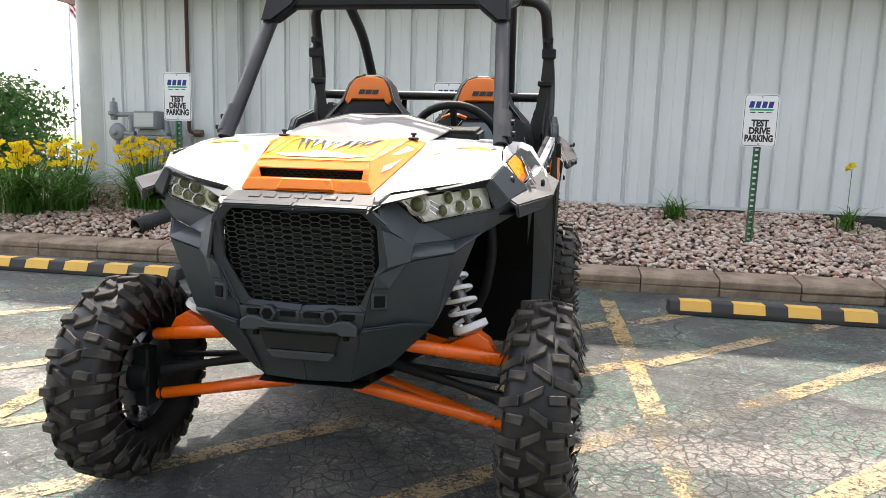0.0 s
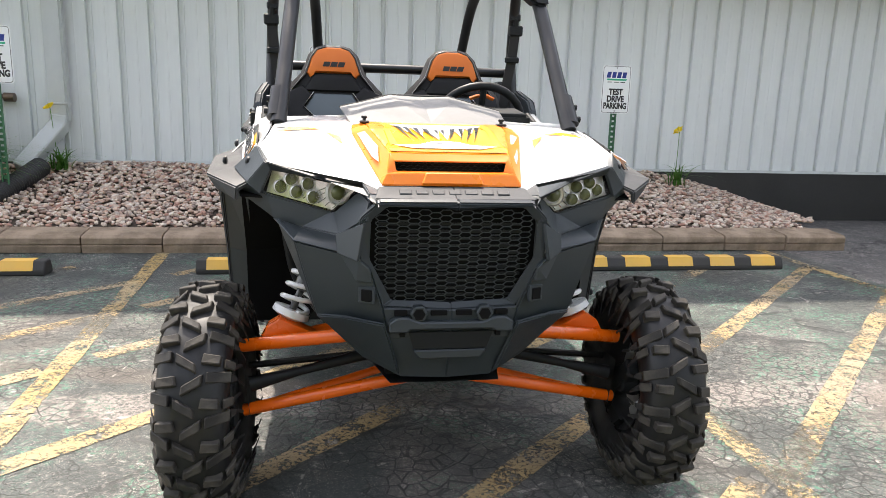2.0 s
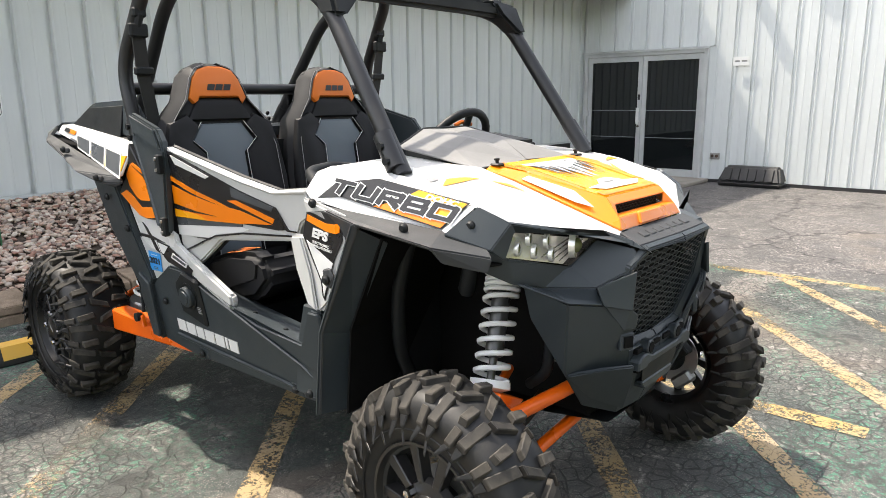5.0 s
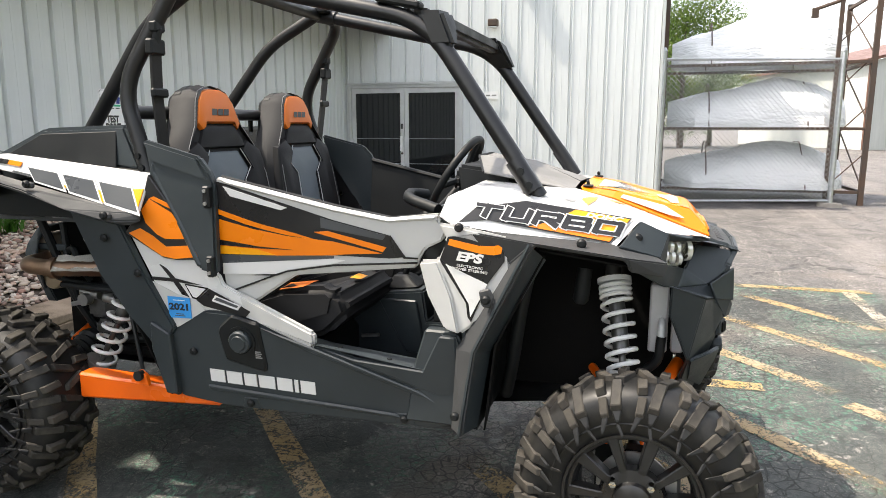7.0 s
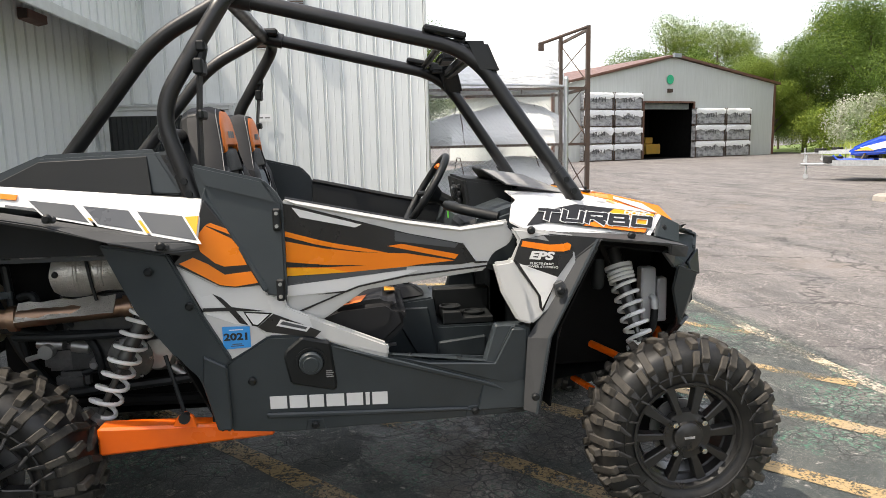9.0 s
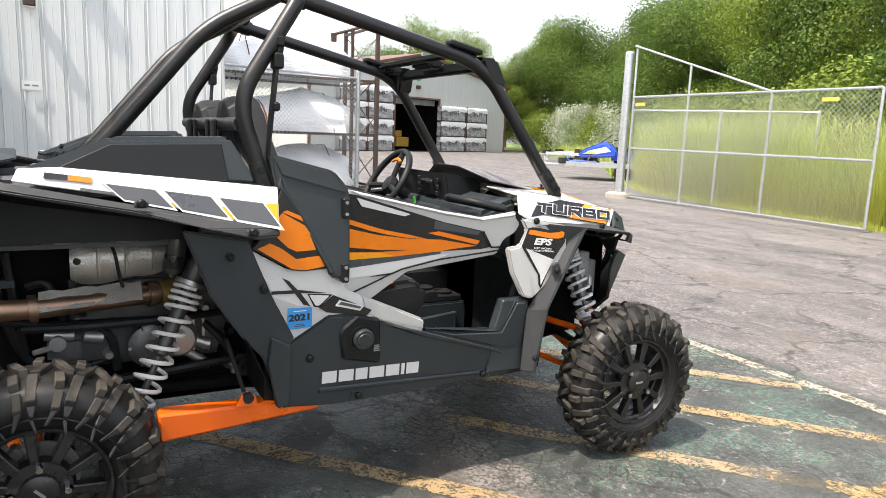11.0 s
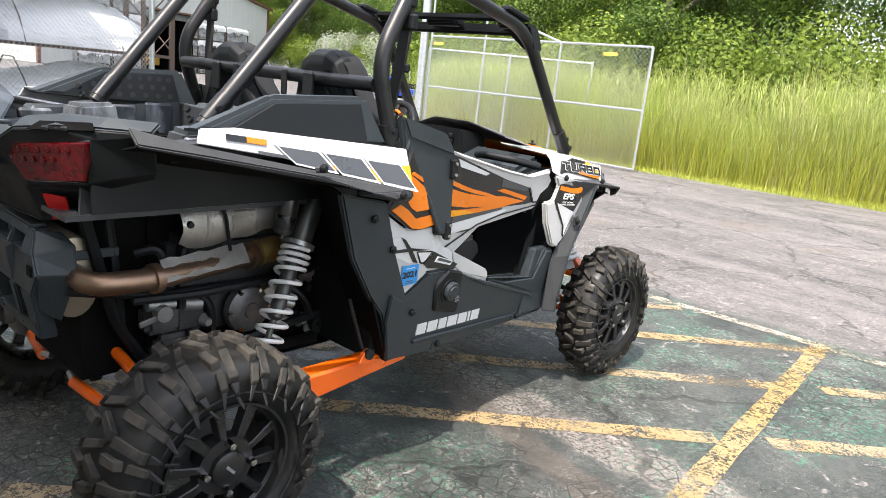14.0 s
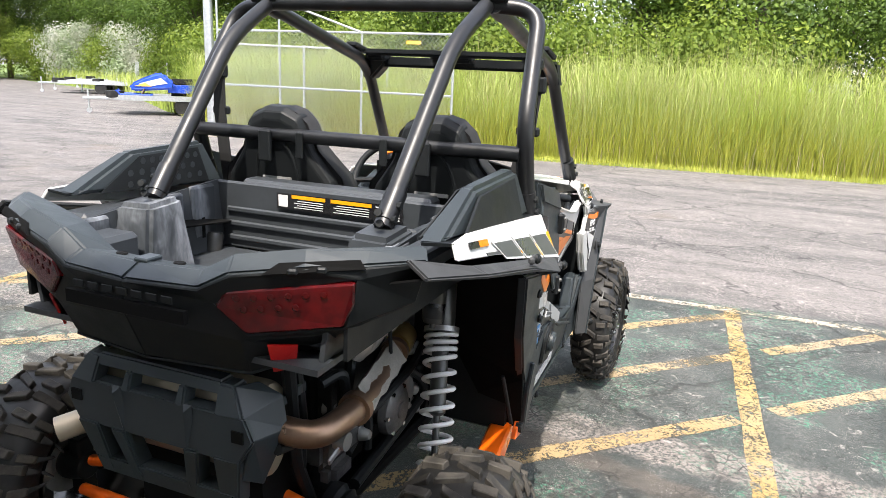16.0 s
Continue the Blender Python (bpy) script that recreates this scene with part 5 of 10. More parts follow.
for col in range(-9, 10):
    for row in range(-1, 20):
        cx, cz = col * (HA + HB), 0.680 + row * 2 * HH + (HH if col % 2 else 0.0)
        line = [(cx - HB, cz + HH), (cx + HB, cz + HH), (cx + HA, cz), (cx + HB, cz - HH)]
        for (x0, z0), (x1, z1) in zip(line, line[1:]):
            if in_grille(x0, z0) and in_grille(x1, z1):
                mesh.tube([(x0, grille_y(x0, z0), z0), (x1, grille_y(x1, z1), z1)], wall_t / 2, 4, caps=False)
part("grille_mesh", mesh, GREY, car, "charcoal hexagonal grille mesh")
# near-black and widened, so its colour gives the shade behind the grille
part("radiator", M().box(-0.245, 0.245, -1.325, -1.262, 0.60, 0.945), DEEP, car, "dark radiator behind the grille")
for k in range(14):
    part("radiator_fin", M().box(-0.20, 0.20, -1.3275, -1.3255, 0.63 + k * 0.02, 0.638 + k * 0.02), BLACK, car)
# lower centre: hex recesses, tow tabs, skid nose
low_v = [(0, -1.375, 0.664), (-0.188, -1.365, 0.668), (-0.172, -1.358, 0.580), (-0.132, -1.306, 0.445), (0, -1.316, 0.442), (0, -1.368, 0.58)]
lower = both("bumper_centre", shell(low_v, [(0, 1, 2, 5), (5, 2, 3, 4)], 0.012), GREY, label="charcoal bumper centre", bevel=0.003)
bar = M().prism([(-0.172, 0.634), (-0.150, 0.648), (-0.122, 0.648), (-0.085, 0.634), (0.085, 0.634), (0.122, 0.648), (0.150, 0.648), (0.172, 0.634), (0.172, 0.606), (0.122, 0.606), (0.114, 0.614), (-0.114, 0.614), (-0.122, 0.606), (-0.172, 0.606)], lambda u, w, d: (u, d, w), -1.394, -1.356)
part("bumper_bar", bar, GREY, car, "charcoal step across the bumper", bevel=0.004)
for s in (-1, 1):
    hexr = [(s * 0.091 + 0.025 * math.cos(radians(60 * i)), 0.656 + 0.025 * math.sin(radians(60 * i))) for i in range(6)]
    part("tow_hook_recess", M().prism(hexr, lambda u, w, d: (u, d, w), -1.388, -1.360), GREY, car, bevel=0.003)
    hexi = [(s * 0.091 + 0.017 * math.cos(radians(60 * i)), 0.656 + 0.017 * math.sin(radians(60 * i))) for i in range(6)]
    part("tow_hook_hole", M().prism(hexi, lambda u, w, d: (u, d, w), -1.390, -1.370), DEEP, car)
    part("skid_slot", M().box(s * 0.134 - 0.007, s * 0.134 + 0.007, -1.374, -1.35, 0.588, 0.600), DEEP, car)
    for x0, x1 in ((0.012, 0.058), (0.122, 0.158)):
        part("bumper_slot", M().box(min(s * x0, s * x1), max(s * x0, s * x1), -1.379, -1.36, 0.649, 0.664), DEEP, car, bevel=0.002)
part("bumper_recess", shell([(-0.118, -1.3745, 0.602), (-0.102, -1.368, 0.552), (0.102, -1.368, 0.552), (0.118, -1.3745, 0.602)], [(0, 1, 2, 3)], 0.003), BLACK, car, "black recess in the bumper")
chin = M().prism([(-0.10, 0.548), (0.10, 0.548), (0.102, 0.541), (0.084, 0.522), (-0.084, 0.522), (-0.102, 0.541)], lambda u, w, d: (u, d, w), -1.372, -1.335)
part("chin_step", chin, GREY, car, "charcoal chin step", bevel=0.004)
# raised maker's mark over the grille, drawn as plain bars
for k in range(7):
    part("name_bar", M().obox((-0.132 + k * 0.044, -1.3665, 0.9855), (0.033, 0.024, 0.005), Matrix.Rotation(0.38, 3, "X")), FLARE, car, bevel=0.002)

# headlights
for s in (-1, 1):
    hl = part("headlight", shell([(s * x, y, z) for x, y, z in ((0.256, -1.276, 0.980), (0.322, -1.240, 0.918), (0.505, -1.172, 0.959), (0.488, -1.172, 1.021))], [(0, 1, 2, 3)] if s > 0 else [(3, 2, 1, 0)], 0.004), REFLECTOR, car, "clear headlight with round lamps", bevel=0.0)
    hl.location.y = 0.010
    pts = [(0.437, 1.000), (0.390, 0.989), (0.467, 0.977), (0.422, 0.965), (0.376, 0.953)]
    for x, z in pts:
        y = -1.176 - (0.488 - x) * 0.46
        part("lamp_ring", M().lathe([(0.0200, -0.002), (0.0200, 0.008), (0.0178, 0.010), (0.0172, 0.002)], 18, pose(s * x, y, z, 90, 0, -20 * s)), REFLECTOR, hl, smooth=True)
        part("lamp", M().lathe([(0.0, 0.010), (0.009, 0.009), (0.0165, 0.004), (0.0176, 0.0)], 18, pose(s * x, y, z, 90, 0, -20 * s), caps=False), OLIVE_LENS, hl, "olive glass lamp", smooth=True)
    part("main_lamp", M().lathe([(0.0, 0.016), (0.012, 0.014), (0.023, 0.005), (0.026, -0.004), (0.032, -0.004), (0.034, 0.006), (0.036, -0.01)], 24, pose(s * 0.306, -1.256, 0.970, 90, 0, -22 * s), caps=False), REFLECTOR, hl, "clear projector lamp", smooth=True)
    part("projector_glass", M().lathe([(0.0, 0.018), (0.010, 0.016), (0.018, 0.010), (0.022, 0.0)], 20, pose(s * 0.306, -1.260, 0.970, 90, 0, -22 * s), caps=False), OLIVE_LENS, hl, "dark projector glass", smooth=True)
    for k in range(5):
        part("reflector_rib", M().tube([(s * (0.272 + k * 0.012), -1.272 + k * 0.005, 0.980 + k * 0.003), (s * (0.322 + k * 0.020), -1.240 + k * 0.006, 0.924 + k * 0.006)], 0.0016, 5), CHROME, hl)
    pane = part("lens", M().add([(s * x, y, z) for x, y, z in ((0.251, -1.292, 0.983), (0.320, -1.256, 0.917), (0.507, -1.188, 0.958), (0.490, -1.188, 1.023))], [(0, 1, 2, 3)] if s > 0 else [(3, 2, 1, 0)]), CLEAR, hl, "clear lens")
    pane.visible_shadow = False
    for ob in hl.children:
        ob.location.y -= 0.010

# ---------------------------------------------------------------- front fenders, flares, cowl
fender_v = [(-0.520, -0.95, 1.128), (-0.520, -0.78, 1.152), (-0.552, -0.585, 1.160), (-0.590, -0.560, 1.145), (-0.626, -0.545, 1.090), (-0.636, -0.590, 1.066), (-0.578, -1.038, 1.022), (-0.538, -1.108, 1.080)]
fender = both("front_fender", shell(fender_v, [(7, 0, 6), (0, 1, 5, 6), (1, 2, 3, 5), (3, 4, 5)], 0.008), WHITE, label="white front fender side", bevel=0.003, segments=2)
flare_v = [(-0.638, -0.575, 1.062), (-0.582, -1.040, 1.024), (-0.545, -1.150, 0.995), (-0.585, -1.200, 0.975), (-0.685, -1.090, 1.002), (-0.700, -0.838, 1.034), (-0.652, -0.64, 1.050), (-0.660, -0.765, 0.965), (-0.640, -0.600, 0.690), (-0.640, -0.585, 0.430), (-0.688, -0.628, 0.430), (-0.695, -0.668, 0.700), (-0.700, -0.820, 1.026), (-0.650, -0.60, 0.60), (-0.655, -1.10, 0.958), (-0.590, -1.190, 0.935)]
flare_f = [(0, 6, 5, 4, 1), (1, 4, 3, 2), (5, 6, 7), (5, 7, 11), (7, 8, 11), (8, 9, 10, 11), (4, 14, 15, 3)]
flare = both("front_wheel_flare", shell(flare_v, flare_f, 0.012), FLARE, label="grey plastic front wheel flare", bevel=0.004, segments=2)
inner_v = [(-0.700, -0.828, 1.028), (-0.695, -0.668, 0.700), (-0.688, -0.625, 0.430), (-0.60, -0.66, 0.430), (-0.60, -0.70, 0.68), (-0.60, -0.86, 0.97)]
both("flare_return", shell(inner_v, [(0, 1, 4, 5), (1, 2, 3, 4)], 0.008), GREY, label="charcoal return of the wheel flare")
cw = lambda y, z: -0.648 + 0.1 * (y + 0.6)
cowl = both("front_cowl", plate([(-0.545, 1.072), (-0.633, 1.062), (-0.760, 1.040), (-0.774, 0.910), (-0.676, 0.786), (-0.616, 0.737), (-0.566, 0.751), (-0.512, 0.853), (-0.485, 0.955), (-0.546, 0.961), (-0.574, 1.022)], cw, 0.02), PALE, label="light grey cowl side behind the wheel", bevel=0.008, segments=2)
both("cowl_ridge", plate([(-0.487, 0.952), (-0.546, 0.960), (-0.592, 0.854), (-0.616, 0.742), (-0.568, 0.754), (-0.514, 0.853)], cw, 0.012, 0.012), PALE, label="", bevel=0.008, segments=2)
both("cowl_decal", plate([(-0.579, 1.033), (-0.650, 1.044), (-0.752, 1.030), (-0.752, 0.972), (-0.704, 0.905), (-0.553, 0.961)], cw, 0.002, 0.0045), DECAL_BLACK, label="black decal patch")
both("cowl_flash", plate([(-0.585, 1.027), (-0.677, 1.012), (-0.720, 1.014), (-0.748, 1.024), (-0.742, 0.994), (-0.720, 0.988), (-0.677, 0.990), (-0.579, 1.009)], cw, 0.002, 0.0062), DECAL_ORANGE, label="orange stripe")
both("cowl_flash", plate([(-0.590, 1.037), (-0.655, 1.042), (-0.672, 1.024), (-0.635, 1.032)], cw, 0.002, 0.0062), DECAL_GREY, label="grey stripe")
both("cowl_line", plate([(-0.553, 0.961), (-0.704, 0.905), (-0.652, 0.782), (-0.641, 0.796), (-0.636, 0.838), (-0.562, 0.946)], cw, 0.002, 0.0040), DECAL_BLACK, label="black outline")
both("cowl_white", plate([(-0.572, 0.951), (-0.702, 0.901), (-0.650, 0.797), (-0.645, 0.837)], cw, 0.002, 0.0054), DECAL_WHITE, label="white flash")
bolts([(-0.613, 1.062), (-0.964, 1.030)], lambda y, z: -0.650 - (0.0 if y > -0.7 else -0.010), flare)
bolts([(-0.704, 0.861), (-0.615, 0.50)], lambda y, z: -0.688 if z > 0.7 else -0.697, flare)
bolts([(-1.112, 1.040)], lambda y, z: -0.555, nose)
both("flare_plate", plate([(-0.680, 0.885), (-0.712, 0.895), (-0.728, 0.868), (-0.716, 0.835), (-0.690, 0.838)], lambda y, z: -0.683, 0.012, 0.004), FLARE, label="", bevel=0.005)

# lettering on the fender
STROKES = {"T": [[(-0.1, 1), (1, 1)], [(0.42, 1), (0.42, 0)]], "U": [[(0, 1), (0, 0), (1, 0), (1, 1)]], "R": [[(0, 0), (0, 1), (1, 1), (1, 0.48), (0, 0.48)], [(0.5, 0.48), (1, 0)]],
           "B": [[(0, 0), (0, 1), (0.92, 1), (0.92, 0.5), (0, 0.5)], [(0.92, 0.5), (1, 0.5), (1, 0), (0, 0)]], "O": [[(0, 0), (0, 1), (1, 1), (1, 0), (0, 0)]]}


def block_word(text, wide, high, gap, half):
    """Square slanted capitals drawn with strokes of one width, centred."""
    m = M()
    total = len(text) * (wide + gap) - gap
    lift = 0.0
    for i, c in enumerate(text):
        x0 = -total / 2 + i * (wide + gap)
        for line in STROKES[c]:
            for a, b in zip(line, line[1:]):
                p, q = [Vector((x0 + u * wide + (v - 0.5) * high * 0.32, (v - 0.5) * high, 0)) for u, v in (a, b)]
                d = (q - p).normalized()
                w = Vector((-d.y, d.x, 0)) * half * (0.62 if abs(d.x) > 0.9 else 1.0)
                e = d * half * 0.62
                lift = (lift + 0.00013) % 0.0006
                up, low = Vector((0, 0, lift + 0.0004)), Vector((0, 0, -0.0006))
                box_ = [p - e - w, q + e - w, q + e + w, p - e + w]
                m.add([k + low for k in box_] + [k + up for k in box_], [(3, 2, 1, 0), (4, 5, 6, 7), (0, 1, 5, 4), (1, 2, 6, 5), (2, 3, 7, 6), (3, 0, 4, 7)])
    return m


fo = lambda y, z: -0.622 - 0.16 * (y + 0.6) + 0.55 * (z - 1.075)
for left in (False, True):
    par = fender[1 if left else 0]
    for poly, mat_, lift, lab in (
        ([(-0.604, 1.074), (-0.662, 1.128), (-0.700, 1.124), (-0.792, 1.136), (-1.093, 1.092), (-1.036, 1.026), (-0.684, 1.082)], DECAL_BLACK, 0.0060, "black decal background"),
        ([(-0.935, 1.114), (-1.088, 1.090), (-1.035, 1.030), (-0.808, 1.066), (-0.867, 1.080)], AMBER, 0.0072, "amber decal block"),
        ([(-0.808, 1.066), (-1.035, 1.030), (-1.048, 1.044), (-0.852, 1.076)], DECAL_ORANGE, 0.0080, "orange decal edge"),
        ([(-0.650, 1.066), (-1.036, 1.018), (-1.103, 1.090), (-1.112, 1.083), (-1.042, 1.004), (-0.640, 1.060)], DECAL_WHITE, 0.0066, "white decal edge"),
    ):
        g = plate(poly, fo, 0.004, lift)
        part("decal", g if not left else g.mirror(), mat_, par, lab)
    for half, mat_, lift in ((0.0125, DECAL_WHITE, 0.0092), (0.0085, DECAL_BLACK, 0.0104)):
        part("lettering", block_word("TURBO", 0.0630, 0.0330, 0.0235, half), mat_, par, "TURBO in outlined italic capitals", at=side_frame(-0.858, 1.0825, fo, left, lift) @ pose(0, 0, 0, 0, 0, -7.6 if not left else 7.6))
    if not left:
        words("lettering", "DOHC", 0.020, DECAL_WHITE, par, side_frame(-1.012, 1.089, fo, left, 0.0118) @ pose(0, 0, 0, 0, 0, -8), stretch=1.7, slant=0.3, bold=0.0008)
    words("lettering", "EPS", 0.036, DECAL_WHITE, cowl[1 if left else 0], side_frame(-0.645, 0.975, cw, left, 0.0072) @ pose(0, 0, 0, 0, 0, -4 if not left else 4), stretch=1.5, bold=0.0016, slant=0.2)
    words("lettering", "ELECTRONIC\nPOWER STEERING", 0.0105, DECAL_WHITE, cowl[1 if left else 0], side_frame(-0.648, 0.943, cw, left, 0.0072) @ pose(0, 0, 0, 0, 0, -4 if not left else 4), stretch=1.3)

# ---------------------------------------------------------------- side: sill, door, quarter panel
sx = lambda y, z: -0.640 - 0.03 * y - 0.13 * (z - 0.6)
sill = both("side_skirt", plate([(0.409, 0.655), (0.379, 0.677), (0.262, 0.748), (0.156, 0.745), (0.064, 0.712), (-0.117, 0.638), (-0.130, 0.660), (-0.260, 0.627), (-0.492, 0.608), (-0.553, 0.735), (-0.605, 0.734), (-0.640, 0.640), (-0.640, 0.405), (-0.423, 0.402), (0.228, 0.398), (0.408, 0.418)], sx, 0.03), GREY, label="charcoal side skirt", bevel=0.008, segments=2)
both("skirt_ridge", plate([(0.287, 0.478), (0.002, 0.464), (-0.397, 0.445), (-0.415, 0.429), (-0.015, 0.444), (0.091, 0.449), (0.285, 0.457)], sx, 0.012, 0.010), GREY, label="", bevel=0.006)
both("skirt_crease", plate([(0.064, 0.706), (-0.117, 0.632), (-0.478, 0.516), (-0.593, 0.468), (-0.478, 0.532), (-0.122, 0.650)], sx, 0.010, 0.009), GREY, label="", bevel=0.004)
both("skirt_upper", plate([(-0.135, 0.652), (-0.265, 0.622), (-0.490, 0.604), (-0.548, 0.725), (-0.600, 0.725), (-0.606, 0.500), (-0.478, 0.540)], sx, 0.010, 0.006), GREY, label="", bevel=0.005)
both("sill_top", M().add([(-0.648, -0.13, 0.660), (-0.628, -0.49, 0.606), (-0.50, -0.49, 0.590), (-0.50, -0.13, 0.622), (-0.655, 0.12, 0.735), (-0.50, 0.12, 0.66)], [(0, 1, 2, 3), (4, 0, 3, 5)]), GREY, label="sill top")
for y, z in ((-0.20, 0.640), (-0.37, 0.618)):
    for i, s in enumerate((-1, 1)):
        part("sill_bolt", M().lathe([(0.0, 0.006), (0.007, 0.006), (0.010, 0.0)], 10, pose(s * 0.60, y, z), caps=False), BLACK, sill[i], smooth=True)
xx = lambda y, z: -0.655 - 0.03 * (y - 0.3) - 0.05 * (z - 0.75)
strip = both("sill_strip", plate([(0.140, 0.815), (-0.123, 0.697), (-0.131, 0.672), (-0.117, 0.636), (0.070, 0.712), (0.120, 0.745)], xx, 0.03, 0.006), PALE, label="light grey sill strip", bevel=0.008, segments=2)
cap = both("fuel_cap_recess", plate([(0.156, 0.743), (0.063, 0.720), (0.048, 0.564), (0.054, 0.543), (0.200, 0.578), (0.217, 0.678), (0.207, 0.700)], sx, 0.02, 0.012), BLACK, label="black fuel cap housing", bevel=0.008)
for i, s in enumerate((-1, 1)):
    part("cap_well", M().lathe([(0.052, 0.0), (0.052, 0.004), (0.043, 0.004), (0.041, 0.0)], 28, side_frame(0.129, 0.655, sx, s > 0, 0.012), caps=False), BLACK, cap[i], smooth=True)
    part("fuel_cap", M().lathe([(0.039, 0.0), (0.039, 0.014), (0.035, 0.019), (0.026, 0.019), (0.024, 0.023), (0.0, 0.023)], 24, side_frame(0.129, 0.655, sx, s > 0, 0.012), caps=False), GREY, cap[i], "charcoal screw cap", smooth=True)
    for k in range(4):
        bar_ = plate([(0.082, 0.596 + k * 0.007), (0.082, 0.600 + k * 0.007), (0.058 + 0.004 * (k % 2), 0.600 + k * 0.007), (0.058 + 0.004 * (k % 2), 0.596 + k * 0.007)], sx, 0.001, 0.0132)
        part("cap_text_bar", bar_ if s < 0 else bar_.mirror(), DECAL_GREY, cap[i])
bolts([(-0.422, 0.429), (0.128, 0.423), (0.322, 0.598)], lambda y, z: sx(y, z) - 0.004, sill)
for y, z in ((-0.422, 0.429), (0.128, 0.423)):
    pair("bolt_boss", plate([(y + 0.035, z - 0.022), (y + 0.026, z + 0.018), (y - 0.026, z + 0.018), (y - 0.035, z - 0.022)], sx, 0.01, 0.003), GREY, sill, bevel=0.003)
for left in (False, True):
    par = sill[1 if left else 0]
    y = 0.272
    for k, w in enumerate((0.055, 0.057, 0.047, 0.059, 0.055, 0.014, 0.052)):
        b = plate([(y, 0.491 - 0.03 * (0.27 - y)), (y, 0.536 - 0.03 * (0.27 - y)), (y - w, 0.536 - 0.03 * (0.27 - y + w)), (y - w, 0.491 - 0.03 * (0.27 - y + w))], sx, 0.003, 0.0035)
        part("maker_bar", b if not left else b.mirror(), DECAL_WHITE, par, "white block of the maker's mark", bevel=0.0)
        y -= w + 0.0085

dx = lambda y, z: -0.636 - 0.055 * y - 0.085 * (z - 1.0)
DOORP = [(0.192, 1.192), (-0.202, 1.106), (-0.380, 1.076), (-0.544, 1.096), (-0.538, 1.074), (-0.566, 1.045), (-0.547, 1.011), (-0.493, 0.984), (-0.475, 0.953), (-0.464, 0.924), (-0.058, 0.879), (0.107, 0.770), (0.180, 0.807), (0.200, 0.835)]
door = both("half_door", plate(DOORP, dx, 0.025), PALE, label="light grey half door with orange and black decals", bevel=0.006, segments=2)
both("door_top", plate([(0.190, 1.191), (-0.202, 1.105), (-0.380, 1.075), (-0.470, 1.085), (-0.530, 1.090), (-0.532, 1.076), (-0.380, 1.062), (-0.210, 1.090), (0.150, 1.168)], dx, 0.016, 0.007), PALE, label="", bevel=0.006)
for poly, mat_, lift, lab in (
    ([(0.191, 1.178), (0.153, 1.170), (-0.201, 1.065), (-0.383, 1.023), (-0.432, 0.957), (-0.380, 0.950), (-0.197, 0.952), (0.197, 0.938)], DECAL_BLACK, 0.0025, "black door decal"),
    ([(0.164, 1.164), (-0.053, 1.100), (-0.031, 1.092), (0.141, 1.132)], DECAL_WHITE, 0.0085, "white flash"),
    ([(-0.160, 1.072), (-0.201, 1.062), (-0.372, 1.022), (-0.360, 1.008), (-0.160, 1.040)], DECAL_SLATE, 0.0042, "slate facet"),
    ([(0.192, 1.089), (0.111, 1.063), (0.045, 1.044), (-0.061, 1.021), (-0.142, 1.000), (-0.047, 1.011), (0.033, 1.026), (0.099, 1.042), (0.192, 1.072)], DECAL_ORANGE, 0.0046, "orange stripe"),
    ([(0.193, 1.056), (0.073, 1.027), (-0.047, 1.008), (-0.198, 0.997), (-0.358, 0.965), (-0.234, 0.957), (-0.197, 0.952), (-0.003, 0.943), (0.199, 0.940)], DECAL_ORANGE, 0.0044, "orange door stripe"),
    ([(-0.135, 1.025), (-0.182, 1.030), (-0.372, 0.985), (-0.360, 0.970)], DECAL_ORANGE, 0.0052, "orange stripe"),
    ([(0.196, 0.988), (0.063, 0.971), (-0.062, 0.964), (0.064, 0.964), (0.197, 0.970)], DECAL_BLACK, 0.0056, "black stripe"),
    ([(0.197, 0.968), (0.064, 0.960), (-0.003, 0.944), (0.199, 0.940)], AMBER, 0.0058, "amber stripe"),
    ([(0.198, 0.938), (-0.197, 0.950), (-0.196, 0.942), (0.195, 0.908)], DECAL_SLATE, 0.0036, "slate lower band"),
    ([(0.195, 0.908), (-0.196, 0.940), (-0.234, 0.937), (-0.196, 0.925), (-0.035, 0.897), (0.007, 0.881), (0.198, 0.872)], DECAL_WHITE, 0.0042, "white lower stripe"),
    ([(0.097, 0.873), (0.007, 0.881), (-0.035, 0.895), (-0.196, 0.923), (-0.470, 0.944), (-0.470, 0.938), (-0.195, 0.917), (-0.034, 0.890), (0.004, 0.875)], DECAL_BLACK, 0.0060, "thin black line"),
    ([(0.198, 0.833), (0.178, 0.808), (0.008, 0.875), (0.014, 0.878), (0.179, 0.815), (0.194, 0.837)], DECAL_BLACK, 0.0060, "thin black line"),
    ([(-0.387, 1.024), (-0.432, 0.958), (-0.472, 0.957), (-0.472, 0.952), (-0.427, 0.952), (-0.379, 1.021)], DECAL_BLACK, 0.0060, "thin black line"),
):
    pair("door_decal", plate(poly, dx, 0.003, lift), mat_, door, lab)
pair("door_liner", plate([(y, z - 0.004) for y, z in DOORP], dx, 0.008, -0.0265), BLACK, door, "black inner door panel")
both("door_rail", M().tube([(-0.630, 0.19, 1.185), (-0.605, -0.20, 1.100), (-0.585, -0.38, 1.066), (-0.56, -0.52, 1.08)], 0.012, 8), BLACK, label="black door top rail", smooth=True)
